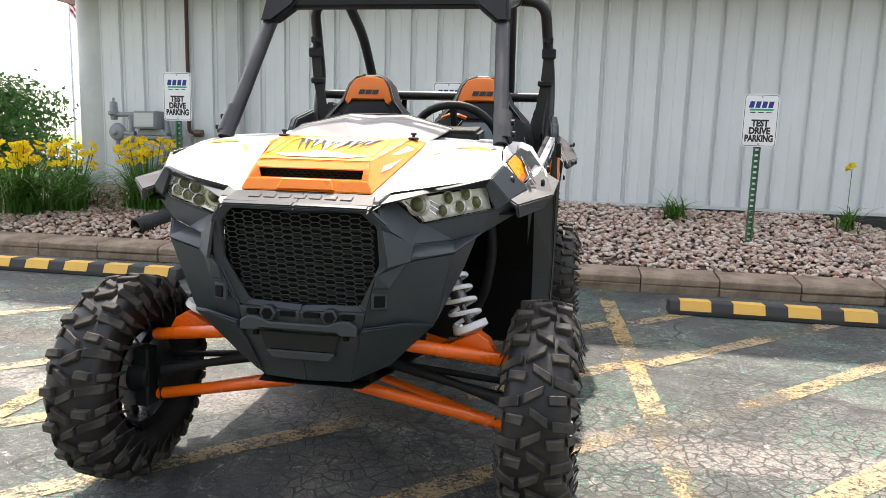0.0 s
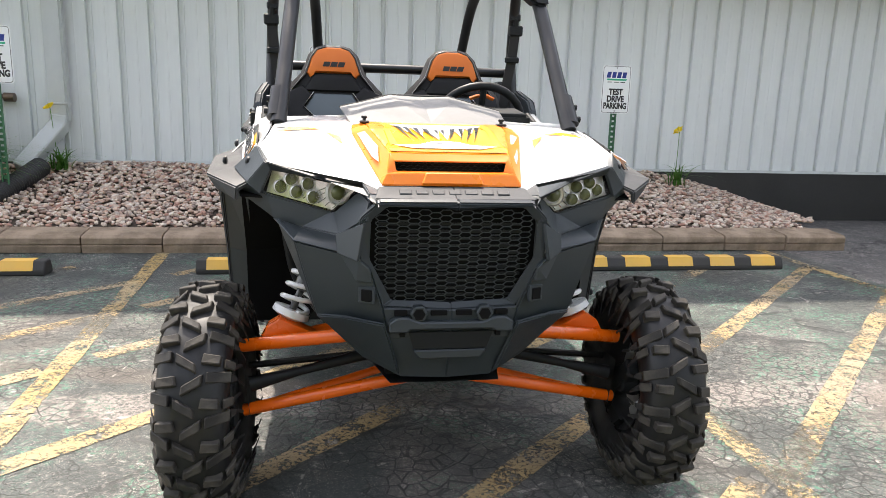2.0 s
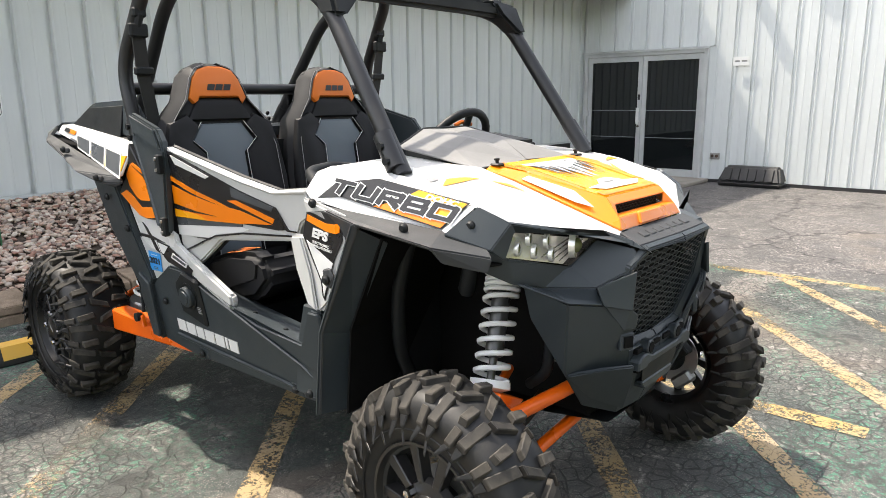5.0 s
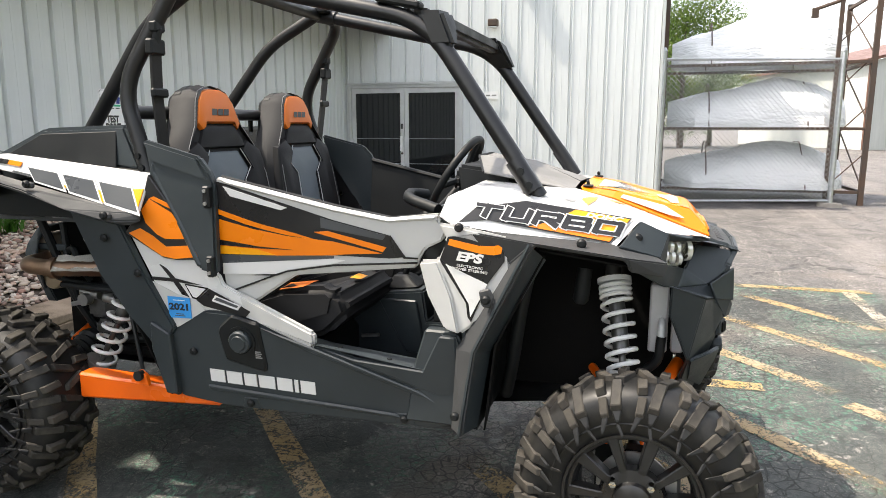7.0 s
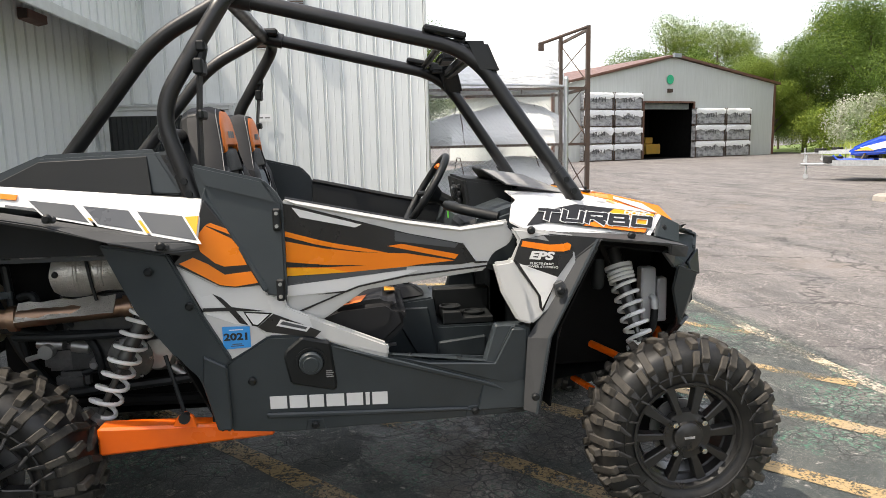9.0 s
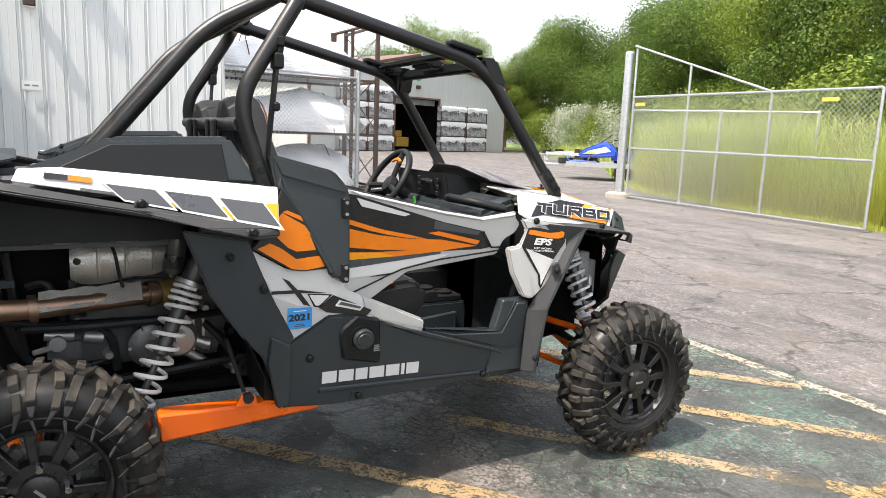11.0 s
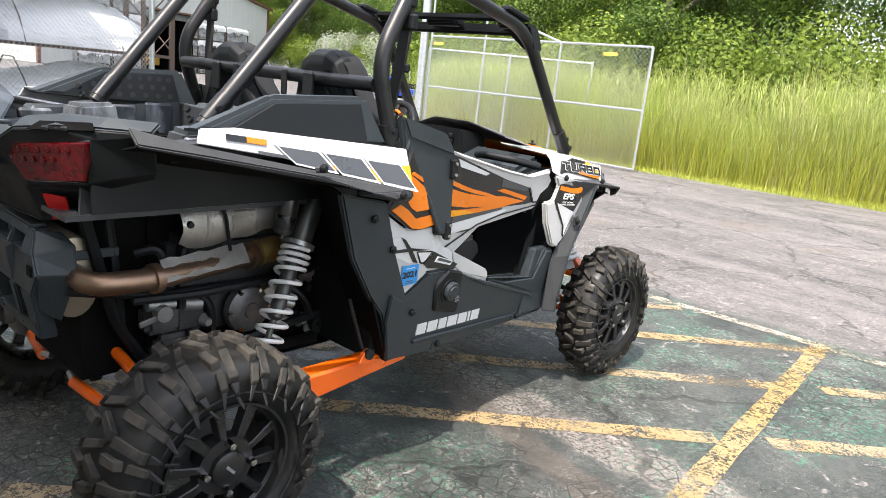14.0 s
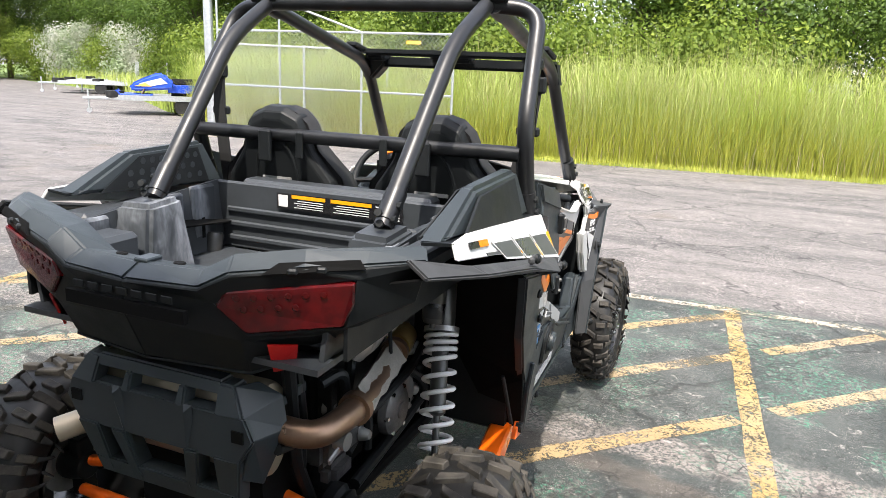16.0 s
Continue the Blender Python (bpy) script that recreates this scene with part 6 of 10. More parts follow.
for z0 in (1.13, 0.905):
    pair("hinge", M().box(-0.698, -0.672, 0.196, 0.222, z0 - 0.035, z0 + 0.035), BLACK, door, bevel=0.005)
    for dz in (-0.02, 0.02):
        pair("hinge_bolt", M().tube([(-0.696, 0.209, z0 + dz), (-0.704, 0.209, z0 + dz)], 0.006, 8), STEEL, door)

# dark quarter post behind the door, orange shoulder and white lower quarter with the tag
qx = lambda y, z: -0.680 + 0.04 * (z - 0.9) + 0.05 * (y - 0.25)
post = both("quarter_post", plate([(0.464, 1.309), (0.246, 1.255), (0.207, 1.211), (0.190, 1.175), (0.190, 0.879), (0.260, 0.890), (0.266, 0.931), (0.371, 1.091), (0.441, 1.195)], qx, 0.03, 0.006), GREY, label="charcoal quarter post behind the door", bevel=0.008, segments=2)
pair("quarter_post_facet", plate([(0.462, 1.306), (0.248, 1.253), (0.200, 1.175), (0.426, 1.236)], qx, 0.012, 0.014), GREY, post, bevel=0.007, segments=2)
pair("post_crease", plate([(0.426, 1.238), (0.418, 1.205), (0.300, 1.010), (0.245, 0.905), (0.262, 0.900), (0.330, 1.025), (0.440, 1.200)], qx, 0.010, 0.012), GREY, post, bevel=0.005)
ox = lambda y, z: -0.676 - 0.10 * (y - 0.3)
shoulder = both("body_shoulder", plate([(0.429, 1.198), (0.355, 1.093), (0.258, 0.930), (0.262, 0.921), (0.350, 0.917), (0.396, 0.924), (0.530, 1.003), (0.470, 1.075)], ox, 0.02), DECAL_BLACK, label="black body shoulder with orange decals", bevel=0.003)
for poly in ([(0.460, 1.079), (0.429, 1.118), (0.352, 1.074), (0.292, 0.989), (0.379, 0.987), (0.407, 1.000), (0.447, 1.038)], [(0.470, 1.020), (0.512, 1.003), (0.396, 0.929), (0.350, 0.921), (0.262, 0.931), (0.283, 0.968), (0.380, 0.961), (0.427, 0.997)], [(0.428, 1.120), (0.356, 1.088), (0.366, 1.106), (0.412, 1.126)]):
    pair("shoulder_decal", plate(poly, ox, 0.003, 0.003), DECAL_ORANGE, shoulder, "orange shoulder decal")
quarter = both("lower_quarter", plate([(0.535, 1.000), (0.406, 0.923), (0.356, 0.918), (0.260, 0.923), (0.255, 0.888), (0.207, 0.874), (0.192, 0.838), (0.104, 0.796), (0.070, 0.712), (0.159, 0.741), (0.266, 0.744), (0.382, 0.675), (0.460, 0.838)], xx, 0.02), WHITE, label="white lower quarter panel", bevel=0.005, segments=2)
for poly, mt, lift in (
    ([(0.461, 0.836), (0.366, 0.794), (0.288, 0.780), (0.266, 0.742), (0.381, 0.677)], PALE, 0.0026),
    ([(0.425, 0.897), (0.399, 0.883), (0.359, 0.839), (0.322, 0.788), (0.348, 0.796), (0.382, 0.843)], DECAL_BLACK, 0.0036),
    ([(0.459, 0.852), (0.365, 0.850), (0.267, 0.832), (0.366, 0.838), (0.460, 0.841)], DECAL_BLACK, 0.0042),
    ([(0.335, 0.834), (0.244, 0.824), (0.292, 0.781), (0.310, 0.785)], DECAL_BLACK, 0.0034),
    ([(0.328, 0.829), (0.255, 0.821), (0.292, 0.788), (0.306, 0.790)], DECAL_WHITE, 0.0044),
    ([(0.292, 0.780), (0.241, 0.822), (0.092, 0.754), (0.113, 0.734), (0.266, 0.762)], DECAL_BLACK, 0.0064),
    ([(0.219, 0.802), (0.125, 0.772), (0.139, 0.756), (0.233, 0.782)], DECAL_WHITE, 0.0086),
    ([(0.212, 0.796), (0.135, 0.771), (0.141, 0.764), (0.223, 0.787)], DECAL_SLATE, 0.0096),
):
    pair("model_stroke", plate(poly, xx, 0.003, lift), mt, quarter, "light grey lower corner" if mt == PALE else "")
tag = plate([(0.404, 0.788), (0.318, 0.785), (0.318, 0.714), (0.404, 0.712)], xx, 0.002, 0.0070)
part("inspection_sticker", tag, TAG_BLUE, quarter[0], "blue sticker reading 2021")
words("sticker_year", "2021", 0.032, INK, quarter[0], side_frame(0.361, 0.752, xx, False, 0.0075), bold=0.0012, stretch=1.25)
for z0, w0 in ((0.726, 0.03), (0.720, 0.04), (0.774, 0.045)):
    part("sticker_bar", plate([(0.361 + w0 / 2, z0), (0.361 + w0 / 2, z0 + 0.003), (0.361 - w0 / 2, z0 + 0.003), (0.361 - w0 / 2, z0)], xx, 0.001, 0.0076), DECAL_WHITE if z0 > 0.77 else DECAL_SLATE, quarter[0])

# ---------------------------------------------------------------- rear fender and wheel arch
fx = lambda y, z: -0.668 + 0.03 * (y - 0.445) + 0.47 * (z - 1.197 - 0.07 * (y - 0.445))
rfender = both("rear_fender", plate([(1.165, 1.252), (1.060, 1.256), (0.436, 1.200), (0.446, 1.074), (0.629, 1.104), (0.763, 1.142), (0.930, 1.178), (1.180, 1.216)], fx, 0.012), WHITE, label="white rear fender side", bevel=0.003)
both("fender_ledge", shell([(-0.642, 1.165, 1.252), (-0.664, 0.438, 1.200), (-0.600, 0.500, 1.215), (-0.560, 1.165, 1.245)], [(0, 1, 2, 3)], 0.008), BLACK, label="black ledge above the fender")


def mark_quad(u0, u1, v0, v1, lean=0.10):
    """A leaning block of the model mark, in shares of its length and height."""
    out = []
    for u, v in ((u0, v0), (u1, v0), (u1, v1), (u0, v1)):
        u = u + lean * (0.5 - v)
        y = 0.930 - 0.475 * u
        out.append((y, (1.1915 - 0.078 * u) + (v - 0.5) * (0.036 + 0.030 * u)))
    return out


for left in (False, True):
    par = rfender[1 if left else 0]
    shapes = [(mark_quad(u - 0.015, u + 0.295, -0.14, 1.14), DECAL_WHITE, 0.0058, "white edge of the mark") for u in (0.02, 0.355, 0.69)]
    for u in (0.02, 0.355, 0.69):
        shapes += [(mark_quad(u, u + 0.28, 0.0, 1.0), DECAL_SLATE, 0.0070, "slate mark block")]
    shapes += [
        ([(0.804, 1.160), (0.671, 1.140), (0.444, 1.150), (0.450, 1.084), (0.629, 1.110)], AMBER, 0.0044, "amber flash"),
        ([(1.010, 1.200), (0.945, 1.190), (0.820, 1.172), (0.810, 1.160), (0.930, 1.181), (1.010, 1.194)], DECAL_SLATE, 0.0044, "slate streak"),
        ([(1.098, 1.242), (1.040, 1.2355), (1.042, 1.2205), (1.101, 1.227)], DECAL_BLACK, 0.0056, "small dark block"),
        ([(1.038, 1.2353), (0.978, 1.228), (0.981, 1.213), (1.040, 1.2203)], DECAL_ORANGE, 0.0056, "small orange block"),
    ]
    for poly, mat_, lift, lab in shapes:
        m = plate(poly, fx, 0.003, lift)
        part("decal", m if not left else m.mirror(), mat_, par, lab)
rfl_v = [(-0.600, 1.330, 1.250), (-0.690, 1.180, 1.214), (-0.722, 0.446, 1.072), (-0.725, 0.440, 1.050), (-0.770, 0.545, 1.050), (-0.795, 0.690, 1.088), (-0.765, 0.880, 1.142), (-0.725, 1.150, 1.186), (-0.650, 1.330, 1.212), (-0.730, 0.478, 1.030), (-0.735, 0.700, 1.070)]
rfl_f = [(0, 1, 7, 8), (1, 2, 5, 6, 7), (2, 3, 4, 5), (3, 9, 4), (4, 9, 10, 5)]
rflare = both("rear_wheel_flare", shell(rfl_v, rfl_f, 0.014), FLARE, label="grey plastic rear wheel flare", bevel=0.004, segments=2)
for y, z, x in ((0.856, 1.162, -0.752), (0.540, 1.070, -0.762)):
    pair("flare_boss", M().obox((x, y, z - 0.004), (0.018, 0.040, 0.022)), FLARE, rflare, bevel=0.006)
    for i, left in enumerate((False, True)):
        part("bolt", BOLT, BLACK, rflare[i], at=side_frame(y, z, lambda a, b: x - 0.009, left, 0.0))
lx = lambda y, z: -0.694 - 0.10 * (z - 0.88)
both("arch_panel", plate([(0.742, 1.073), (0.545, 1.035), (0.530, 1.002), (0.462, 0.840), (0.380, 0.680), (0.398, 0.655), (0.400, 0.425), (0.418, 0.425), (0.490, 0.625), (0.560, 0.705), (0.656, 0.850)], lx, 0.03), GREY, label="charcoal panel ahead of the rear wheel", bevel=0.006, segments=2)
both("arch_panel_low", plate([(0.395, 0.66), (0.465, 0.700), (0.475, 0.60), (0.440, 0.436), (0.395, 0.436)], lx, 0.02, 0.014), GREY, label="", bevel=0.005)
bolts([(0.491, 0.868), (0.60, 0.985)], lambda y, z: lx(y, z) - (0.002 if y < 0.55 else 0.009), rflare)
arch_in = [(-0.700, 0.735, 1.075), (-0.670, 0.525, 0.660), (-0.650, 0.425, 0.430), (-0.32, 0.40, 0.436), (-0.32, 0.45, 0.75), (-0.36, 0.62, 1.10)]
# added sheets close the rear well; its deep shade is their near-black colour
both("wheel_well_front", shell(arch_in, [(0, 1, 4, 5), (1, 2, 3, 4)], 0.006), DEEP, label="wheel-well liner, near-black for its shade")
both("wheel_well_top", shell([(-0.70, 0.70, 1.085), (-0.64, 1.32, 1.205), (-0.40, 1.34, 1.15), (-0.38, 0.64, 1.09)], [(0, 1, 2, 3)], 0.005), DEEP, label="wheel-well top, near-black for its shade")

# ---------------------------------------------------------------- bed, tail and side pods
pod = both("bed_side_pod", M().add([(-0.640, 0.490, 1.205), (-0.612, 0.575, 1.356), (-0.606, 0.930, 1.345), (-0.615, 1.165, 1.245), (-0.520, 0.53, 1.205), (-0.560, 0.590, 1.358), (-0.560, 0.915, 1.347), (-0.540, 1.165, 1.240)], [(0, 1, 2, 3), (7, 6, 5, 4), (1, 5, 6, 2), (2, 6, 7, 3), (0, 4, 5, 1), (3, 7, 4, 0)]), GREY, label="charcoal bed side pod with dark inset", bevel=0.012, segments=2)
pair("pod_inset", plate([(0.590, 1.215), (0.605, 1.335), (0.925, 1.325), (1.085, 1.245)], lambda y, z: -0.650 + 0.245 * (z - 1.2), 0.008, 0.0), BLACK, pod, "flat black inset", bevel=0.002)
in_x = lambda z: 0.522 + 0.25 * (z - 1.205)
for i, s in enumerate((-1, 1)):
    inner = [(s * (in_x(z) - 0.006), y, z) for y, z in ((0.615, 1.222), (0.632, 1.338), (0.905, 1.330), (1.085, 1.236))]
    part("inner_inset", shell(inner, [(0, 1, 2, 3)] if s > 0 else [(3, 2, 1, 0)], 0.004), BLACK, pod[i], "black inset inside the pod")
STUD = M().lathe([(0.009, 0), (0.012, 0.002)], 7).mesh("texture_stud", BED)
for y in range(7):
    for z in range(3):
        for i, s in enumerate((-1, 1)):
            part("texture_stud", STUD, BED, pod[i], at=pose(s * (in_x(1.25 + z * 0.033) - 0.0105), 0.655 + y * (0.052 - 0.006 * z) + 0.025 * (z % 2), 1.25 + z * 0.033, 0, 90 if s < 0 else -90, 0))


def scuffed_plastic():
    """Bed plastic rubbed white by cargo, in soft upright smears."""
    n = Nodes("scuffed_bed_plastic")
    smear = n.math("MULTIPLY", n.ramp(n.noise(4.5, 4, 0.6, n.moved((1, 1, 0.5), 0.15, 6)), 0.44, 0.66), n.ramp(n.noise(60, 4, 0.7, n.moved((1, 1, 0.15))), 0.25, 0.7, 0.35, 1.0))
    base = n.mix(n.math("MULTIPLY", smear, 0.85), (0.030, 0.035, 0.040), (0.32, 0.34, 0.37))
    return n.done(base, 0.55, 0.0, n.bump(n.noise(300, 3), 0.2, 0.001), 0.4)


SCUFFED = scuffed_plastic()
bed = part("cargo_bed", M().box(-0.44, 0.44, 0.66, 1.42, 0.985, 1.0), BED, car, "scuffed black plastic cargo bed")
wallp = [(-0.455, 0.655, 1.235), (-0.455, 1.38, 1.175), (-0.43, 1.38, 1.0), (-0.43, 0.655, 1.0)]
pair("bed_wall", shell(wallp, [(0, 1, 2, 3)], 0.012), BED, (bed, bed))
# added black sheet hides the bed wall's outer side, as shade would
both("bed_liner", M().box(-0.484, -0.474, 0.60, 1.37, 1.010, 1.148), BLACK, label="black sheet added for the shade beside the bed")
part("bed_front_wall", M().box(-0.455, 0.455, 0.635, 0.655, 1.0, 1.235), BED, bed, bevel=0.006)
for k in range(4):
    pair("bed_rib", M().box(-0.455 + 0.0, -0.425, 0.69 + k * 0.15, 0.80 + k * 0.15, 1.0, 1.228 - k * 0.012), SCUFFED, (bed, bed), bevel=0.008)
    pair("bed_slot", M().box(-0.4245, -0.4225, 0.752 + k * 0.15, 0.766 + k * 0.15, 1.05, 1.12), DEEP, (bed, bed))
for k in range(3):
    part("front_rib", M().box(-0.40, 0.40, 0.6552, 0.667, 1.03 + k * 0.05, 1.05 + k * 0.05), BED, bed, bevel=0.005)
sticker = part("warning_label", M().add([(-0.28, 0.6672, 1.165), (0.19, 0.6672, 1.165), (0.19, 0.6672, 1.218), (-0.28, 0.6672, 1.218)], [(3, 2, 1, 0)]), DECAL_BLACK, bed, "black and amber warning label")
for x0, x1 in ((-0.17, -0.02), (0.0, 0.13)):
    part("label_band", M().add([(x0, 0.6684, 1.203), (x1, 0.6684, 1.203), (x1, 0.6684, 1.215), (x0, 0.6684, 1.215)], [(3, 2, 1, 0)]), AMBER, sticker)
    for j in range(4):
        part("label_text_bar", M().add([(x0 + 0.008, 0.6684, 1.172 + j * 0.0075), (x1 - 0.01 - 0.012 * (j % 2), 0.6684, 1.172 + j * 0.0075), (x1 - 0.01 - 0.012 * (j % 2), 0.6684, 1.1745 + j * 0.0075), (x0 + 0.008, 0.6684, 1.1745 + j * 0.0075)], [(3, 2, 1, 0)]), DECAL_WHITE, sticker)
for j in range(5):
    part("label_text_bar", M().add([(-0.27, 0.6684, 1.17 + j * 0.009), (-0.185, 0.6684, 1.17 + j * 0.009), (-0.185, 0.6684, 1.174 + j * 0.009), (-0.27, 0.6684, 1.174 + j * 0.009)], [(3, 2, 1, 0)]), DECAL_WHITE, sticker)
part("label_mark", M().add([(0.145, 0.6684, 1.172), (0.182, 0.6684, 1.172), (0.182, 0.6684, 1.212), (0.145, 0.6684, 1.212)], [(3, 2, 1, 0)]), DECAL_WHITE, sticker)
ped = M().add([(-0.46, 0.93, 1.0), (-0.46, 1.14, 1.0), (-0.30, 1.14, 1.0), (-0.30, 0.93, 1.0), (-0.445, 0.95, 1.232), (-0.445, 1.10, 1.222), (-0.325, 1.09, 1.222), (-0.325, 0.96, 1.232)], [(3, 2, 1, 0), (4, 5, 6, 7), (0, 1, 5, 4), (1, 2, 6, 5), (2, 3, 7, 6), (3, 0, 4, 7)])
part("brace_pedestal", ped, BED, bed, bevel=0.014, segments=2)
part("brace_pedestal", ped.mirror(), SCUFFED, bed, "pedestal rubbed white by cargo", bevel=0.014, segments=2)
pair("pod_ledge", M().box(-0.56, -0.46, 0.62, 1.20, 1.15, 1.20), BED, (bed, bed), bevel=0.012)
pair("rear_ledge", M().box(-0.43, -0.31, 1.145, 1.335, 1.0, 1.160), BED, (bed, bed), bevel=0.014)
for s in (-1, 1):
    for dz in (0.0, 0.030):
        part("foot_bolt", M().lathe([(0.0, 0.010), (0.010, 0.010), (0.012, 0.0)], 8, pose(s * 0.385 - 0.012, 1.058 + dz * 0.3, 1.250 + dz, -70, 0, 20), caps=False), BLACK, bed)
part("engine_lid", M().box(-0.36, 0.36, 0.55, 0.634, 1.18, 1.245), BED, bed, bevel=0.012)

tail_v = [(0, 1.455, 1.190), (-0.175, 1.450, 1.196), (-0.245, 1.440, 1.236), (-0.400, 1.400, 1.260), (-0.520, 1.340, 1.262), (-0.610, 1.250, 1.262), (-0.490, 1.240, 1.225), (-0.330, 1.300, 1.215), (-0.140, 1.385, 1.180), (0, 1.390, 1.178), (0, 1.510, 1.165), (-0.190, 1.495, 1.168), (-0.260, 1.480, 1.205), (-0.420, 1.435, 1.228), (-0.530, 1.375, 1.236), (-0.630, 1.285, 1.238)]
tail_f = [(0, 9, 8, 1), (1, 8, 7, 2), (2, 7, 6, 3), (3, 6, 5, 4), (0, 1, 11, 10), (1, 2, 12, 11), (2, 3, 13, 12), (3, 4, 14, 13), (4, 5, 15, 14)]
tail = both("tail_rim", shell(tail_v, tail_f, 0.012), GREY, label="charcoal tailgate rim", bevel=0.005, segments=2)
tf_v = [(0, 1.512, 1.160), (-0.190, 1.497, 1.163), (-0.265, 1.482, 1.200), (-0.425, 1.432, 1.222), (-0.535, 1.370, 1.230), (-0.630, 1.280, 1.232), (-0.222, 1.474, 1.130), (-0.286, 1.452, 1.064), (-0.483, 1.380, 1.090), (-0.516, 1.386, 1.206), (-0.590, 1.250, 1.130), (0, 1.505, 1.075), (-0.270, 1.452, 1.048), (-0.262, 1.412, 0.956), (0, 1.455, 0.962), (-0.450, 1.352, 1.060), (-0.560, 1.24, 1.11), (-0.400, 1.290, 1.000)]
tf_f = [(0, 1, 6, 11), (1, 2, 9, 6), (2, 3, 9), (3, 4, 9), (9, 4, 5, 10), (9, 10, 8), (6, 7, 12, 11), (7, 8, 15, 12), (11, 12, 13, 14), (12, 15, 17, 13), (8, 10, 16, 15)]
face = both("tail_face", shell(tf_v, tf_f, 0.008), BLACK, label="black tail panel", bevel=0.003)
LAMP_RED = surface("red_lamp", (0.060, 0.002, 0.002), (0.035, 0.002, 0.002), 0.12, bump=0.02)
for i, s in enumerate((-1, 1)):
    lv = [(s * x, y, z) for x, y, z in ((0.226, 1.482, 1.127), (0.250, 1.476, 1.162), (0.514, 1.396, 1.199), (0.507, 1.384, 1.147), (0.481, 1.388, 1.094), (0.287, 1.459, 1.068))]
    lens = part("tail_light", shell(lv, [(0, 1, 2, 3, 4, 5)] if s > 0 else [(5, 4, 3, 2, 1, 0)], 0.02), RED_LENS, face[i], "red tail light", bevel=0.004)
    face_n = (Vector(lv[2]) - Vector(lv[0])).cross(Vector(lv[5]) - Vector(lv[0])).normalized()
    face_n = face_n if face_n.y > 0 else -face_n
    for r in range(2):
        for k in range(6 - r * 2):
            t = (k + 0.8 + r * 0.4) / 7.2
            c = Vector((s * (0.245 + 0.255 * t), 1.480 - 0.085 * t, 1.146 + 0.03 * t - r * 0.026))
            part("tail_lamp", M().lathe([(0.0, 0.0012), (0.006, 0.0010), (0.0085, 0.0)], 10, Matrix.Translation(c + face_n * (0.0008 - (c - Vector(lv[0])).dot(face_n))) @ face_n.to_track_quat("Z", "Y").to_matrix().to_4x4(), caps=False), LAMP_RED, lens)
    rv = [(s * x, y, z) for x, y, z in ((0.322, 1.432, 1.038), (0.376, 1.396, 1.036), (0.356, 1.376, 0.974), (0.318, 1.406, 0.966))]
    part("reflector", shell(rv, [(0, 1, 2, 3)] if s > 0 else [(3, 2, 1, 0)], 0.006), surface("red_reflector", (0.50, 0.010, 0.010), (0.42, 0.008, 0.008), 0.25, fine=200, bump=0.3), face[i], "bright red reflector")
part("tail_slot", M().box(-0.17, 0.17, 1.500, 1.513, 1.085, 1.115), DEEP, car)
for k in range(7):
    part("tail_name_bar", M().obox((-0.126 + k * 0.042, 1.5125, 1.135), (0.03, 0.004, 0.016)), BLACK, car, bevel=0.001)
part("under_tray", M().add([(-0.41, 1.33, 1.03), (0, 1.44, 0.985), (0.41, 1.33, 1.03), (0.36, 1.0, 1.0), (-0.36, 1.0, 1.0)], [(0, 1, 2, 3, 4)]), BLACK, car)

# rear bumper guard with cut-outs
def guard():
    """Pierced face of the guard: a broad band, a top bar, pillars and a bottom bar, each a piece."""
    out = []
    yb = lambda x, z: 1.452 - 0.06 * max(0, abs(x) - 0.15) - 0.28 * max(0, 0.72 - z) - 0.42 * max(0, z - 0.855)
    quads = [[(-0.196, 0.893), (0.196, 0.893), (0.186, 0.924), (-0.186, 0.924)], [(-0.245, 0.735), (0.245, 0.735), (0.286, 0.800), (0.262, 0.856), (-0.262, 0.856), (-0.286, 0.800)]]
    quads += [[(x - 0.014, 0.850), (x + 0.014, 0.850), (x + 0.010, 0.897), (x - 0.010, 0.897)] for x in (-0.082, 0.082)]
    for s in (-1, 1):
        quads += [[(s * 0.184, 0.850), (s * 0.262, 0.850), (s * 0.222, 0.918), (s * 0.178, 0.918)][::s], [(s * 0.175, 0.745), (s * 0.250, 0.745), (s * 0.218, 0.600), (s * 0.166, 0.600)][::s], [(s * 0.090, 0.745), (s * 0.135, 0.745), (s * 0.102, 0.600), (s * 0.066, 0.600)][::s]]
    quads += [[(-0.215, 0.585), (0.215, 0.585), (0.220, 0.640), (-0.220, 0.640)]]
    for q in quads:
        g, k = M(), len(out) * 0.0006
        v = [(x, yb(x, z) + k, z) for x, z in q] + [(x, yb(x, z) - 0.045, z) for x, z in q]
        n = len(q)
        g.add(v, [tuple(range(n - 1, -1, -1)), tuple(range(n, 2 * n))] + [(i, (i + 1) % n, (i + 1) % n + n, i + n) for i in range(n)])
        out.append(g)
    return out


bars = guard()
gd = part("rear_guard", bars.pop(1), GREY, car, "charcoal plastic rear bumper guard", bevel=0.005, segments=2, fix=True)
for g in bars:
    part("guard_bar", g, GREY, gd, bevel=0.005, segments=2, fix=True)
gside = [(-0.258, 1.442, 0.856), (-0.300, 1.345, 0.882), (-0.318, 1.350, 0.800), (-0.262, 1.375, 0.650), (-0.235, 1.425, 0.680), (-0.283, 1.440, 0.800), (-0.222, 1.420, 0.918), (-0.245, 1.362, 0.912)]
pair("guard_wing", shell(gside, [(0, 1, 2, 5), (5, 2, 3, 4), (6, 7, 1, 0)], 0.012), GREY, (gd, gd), "charcoal side of the guard", bevel=0.003)
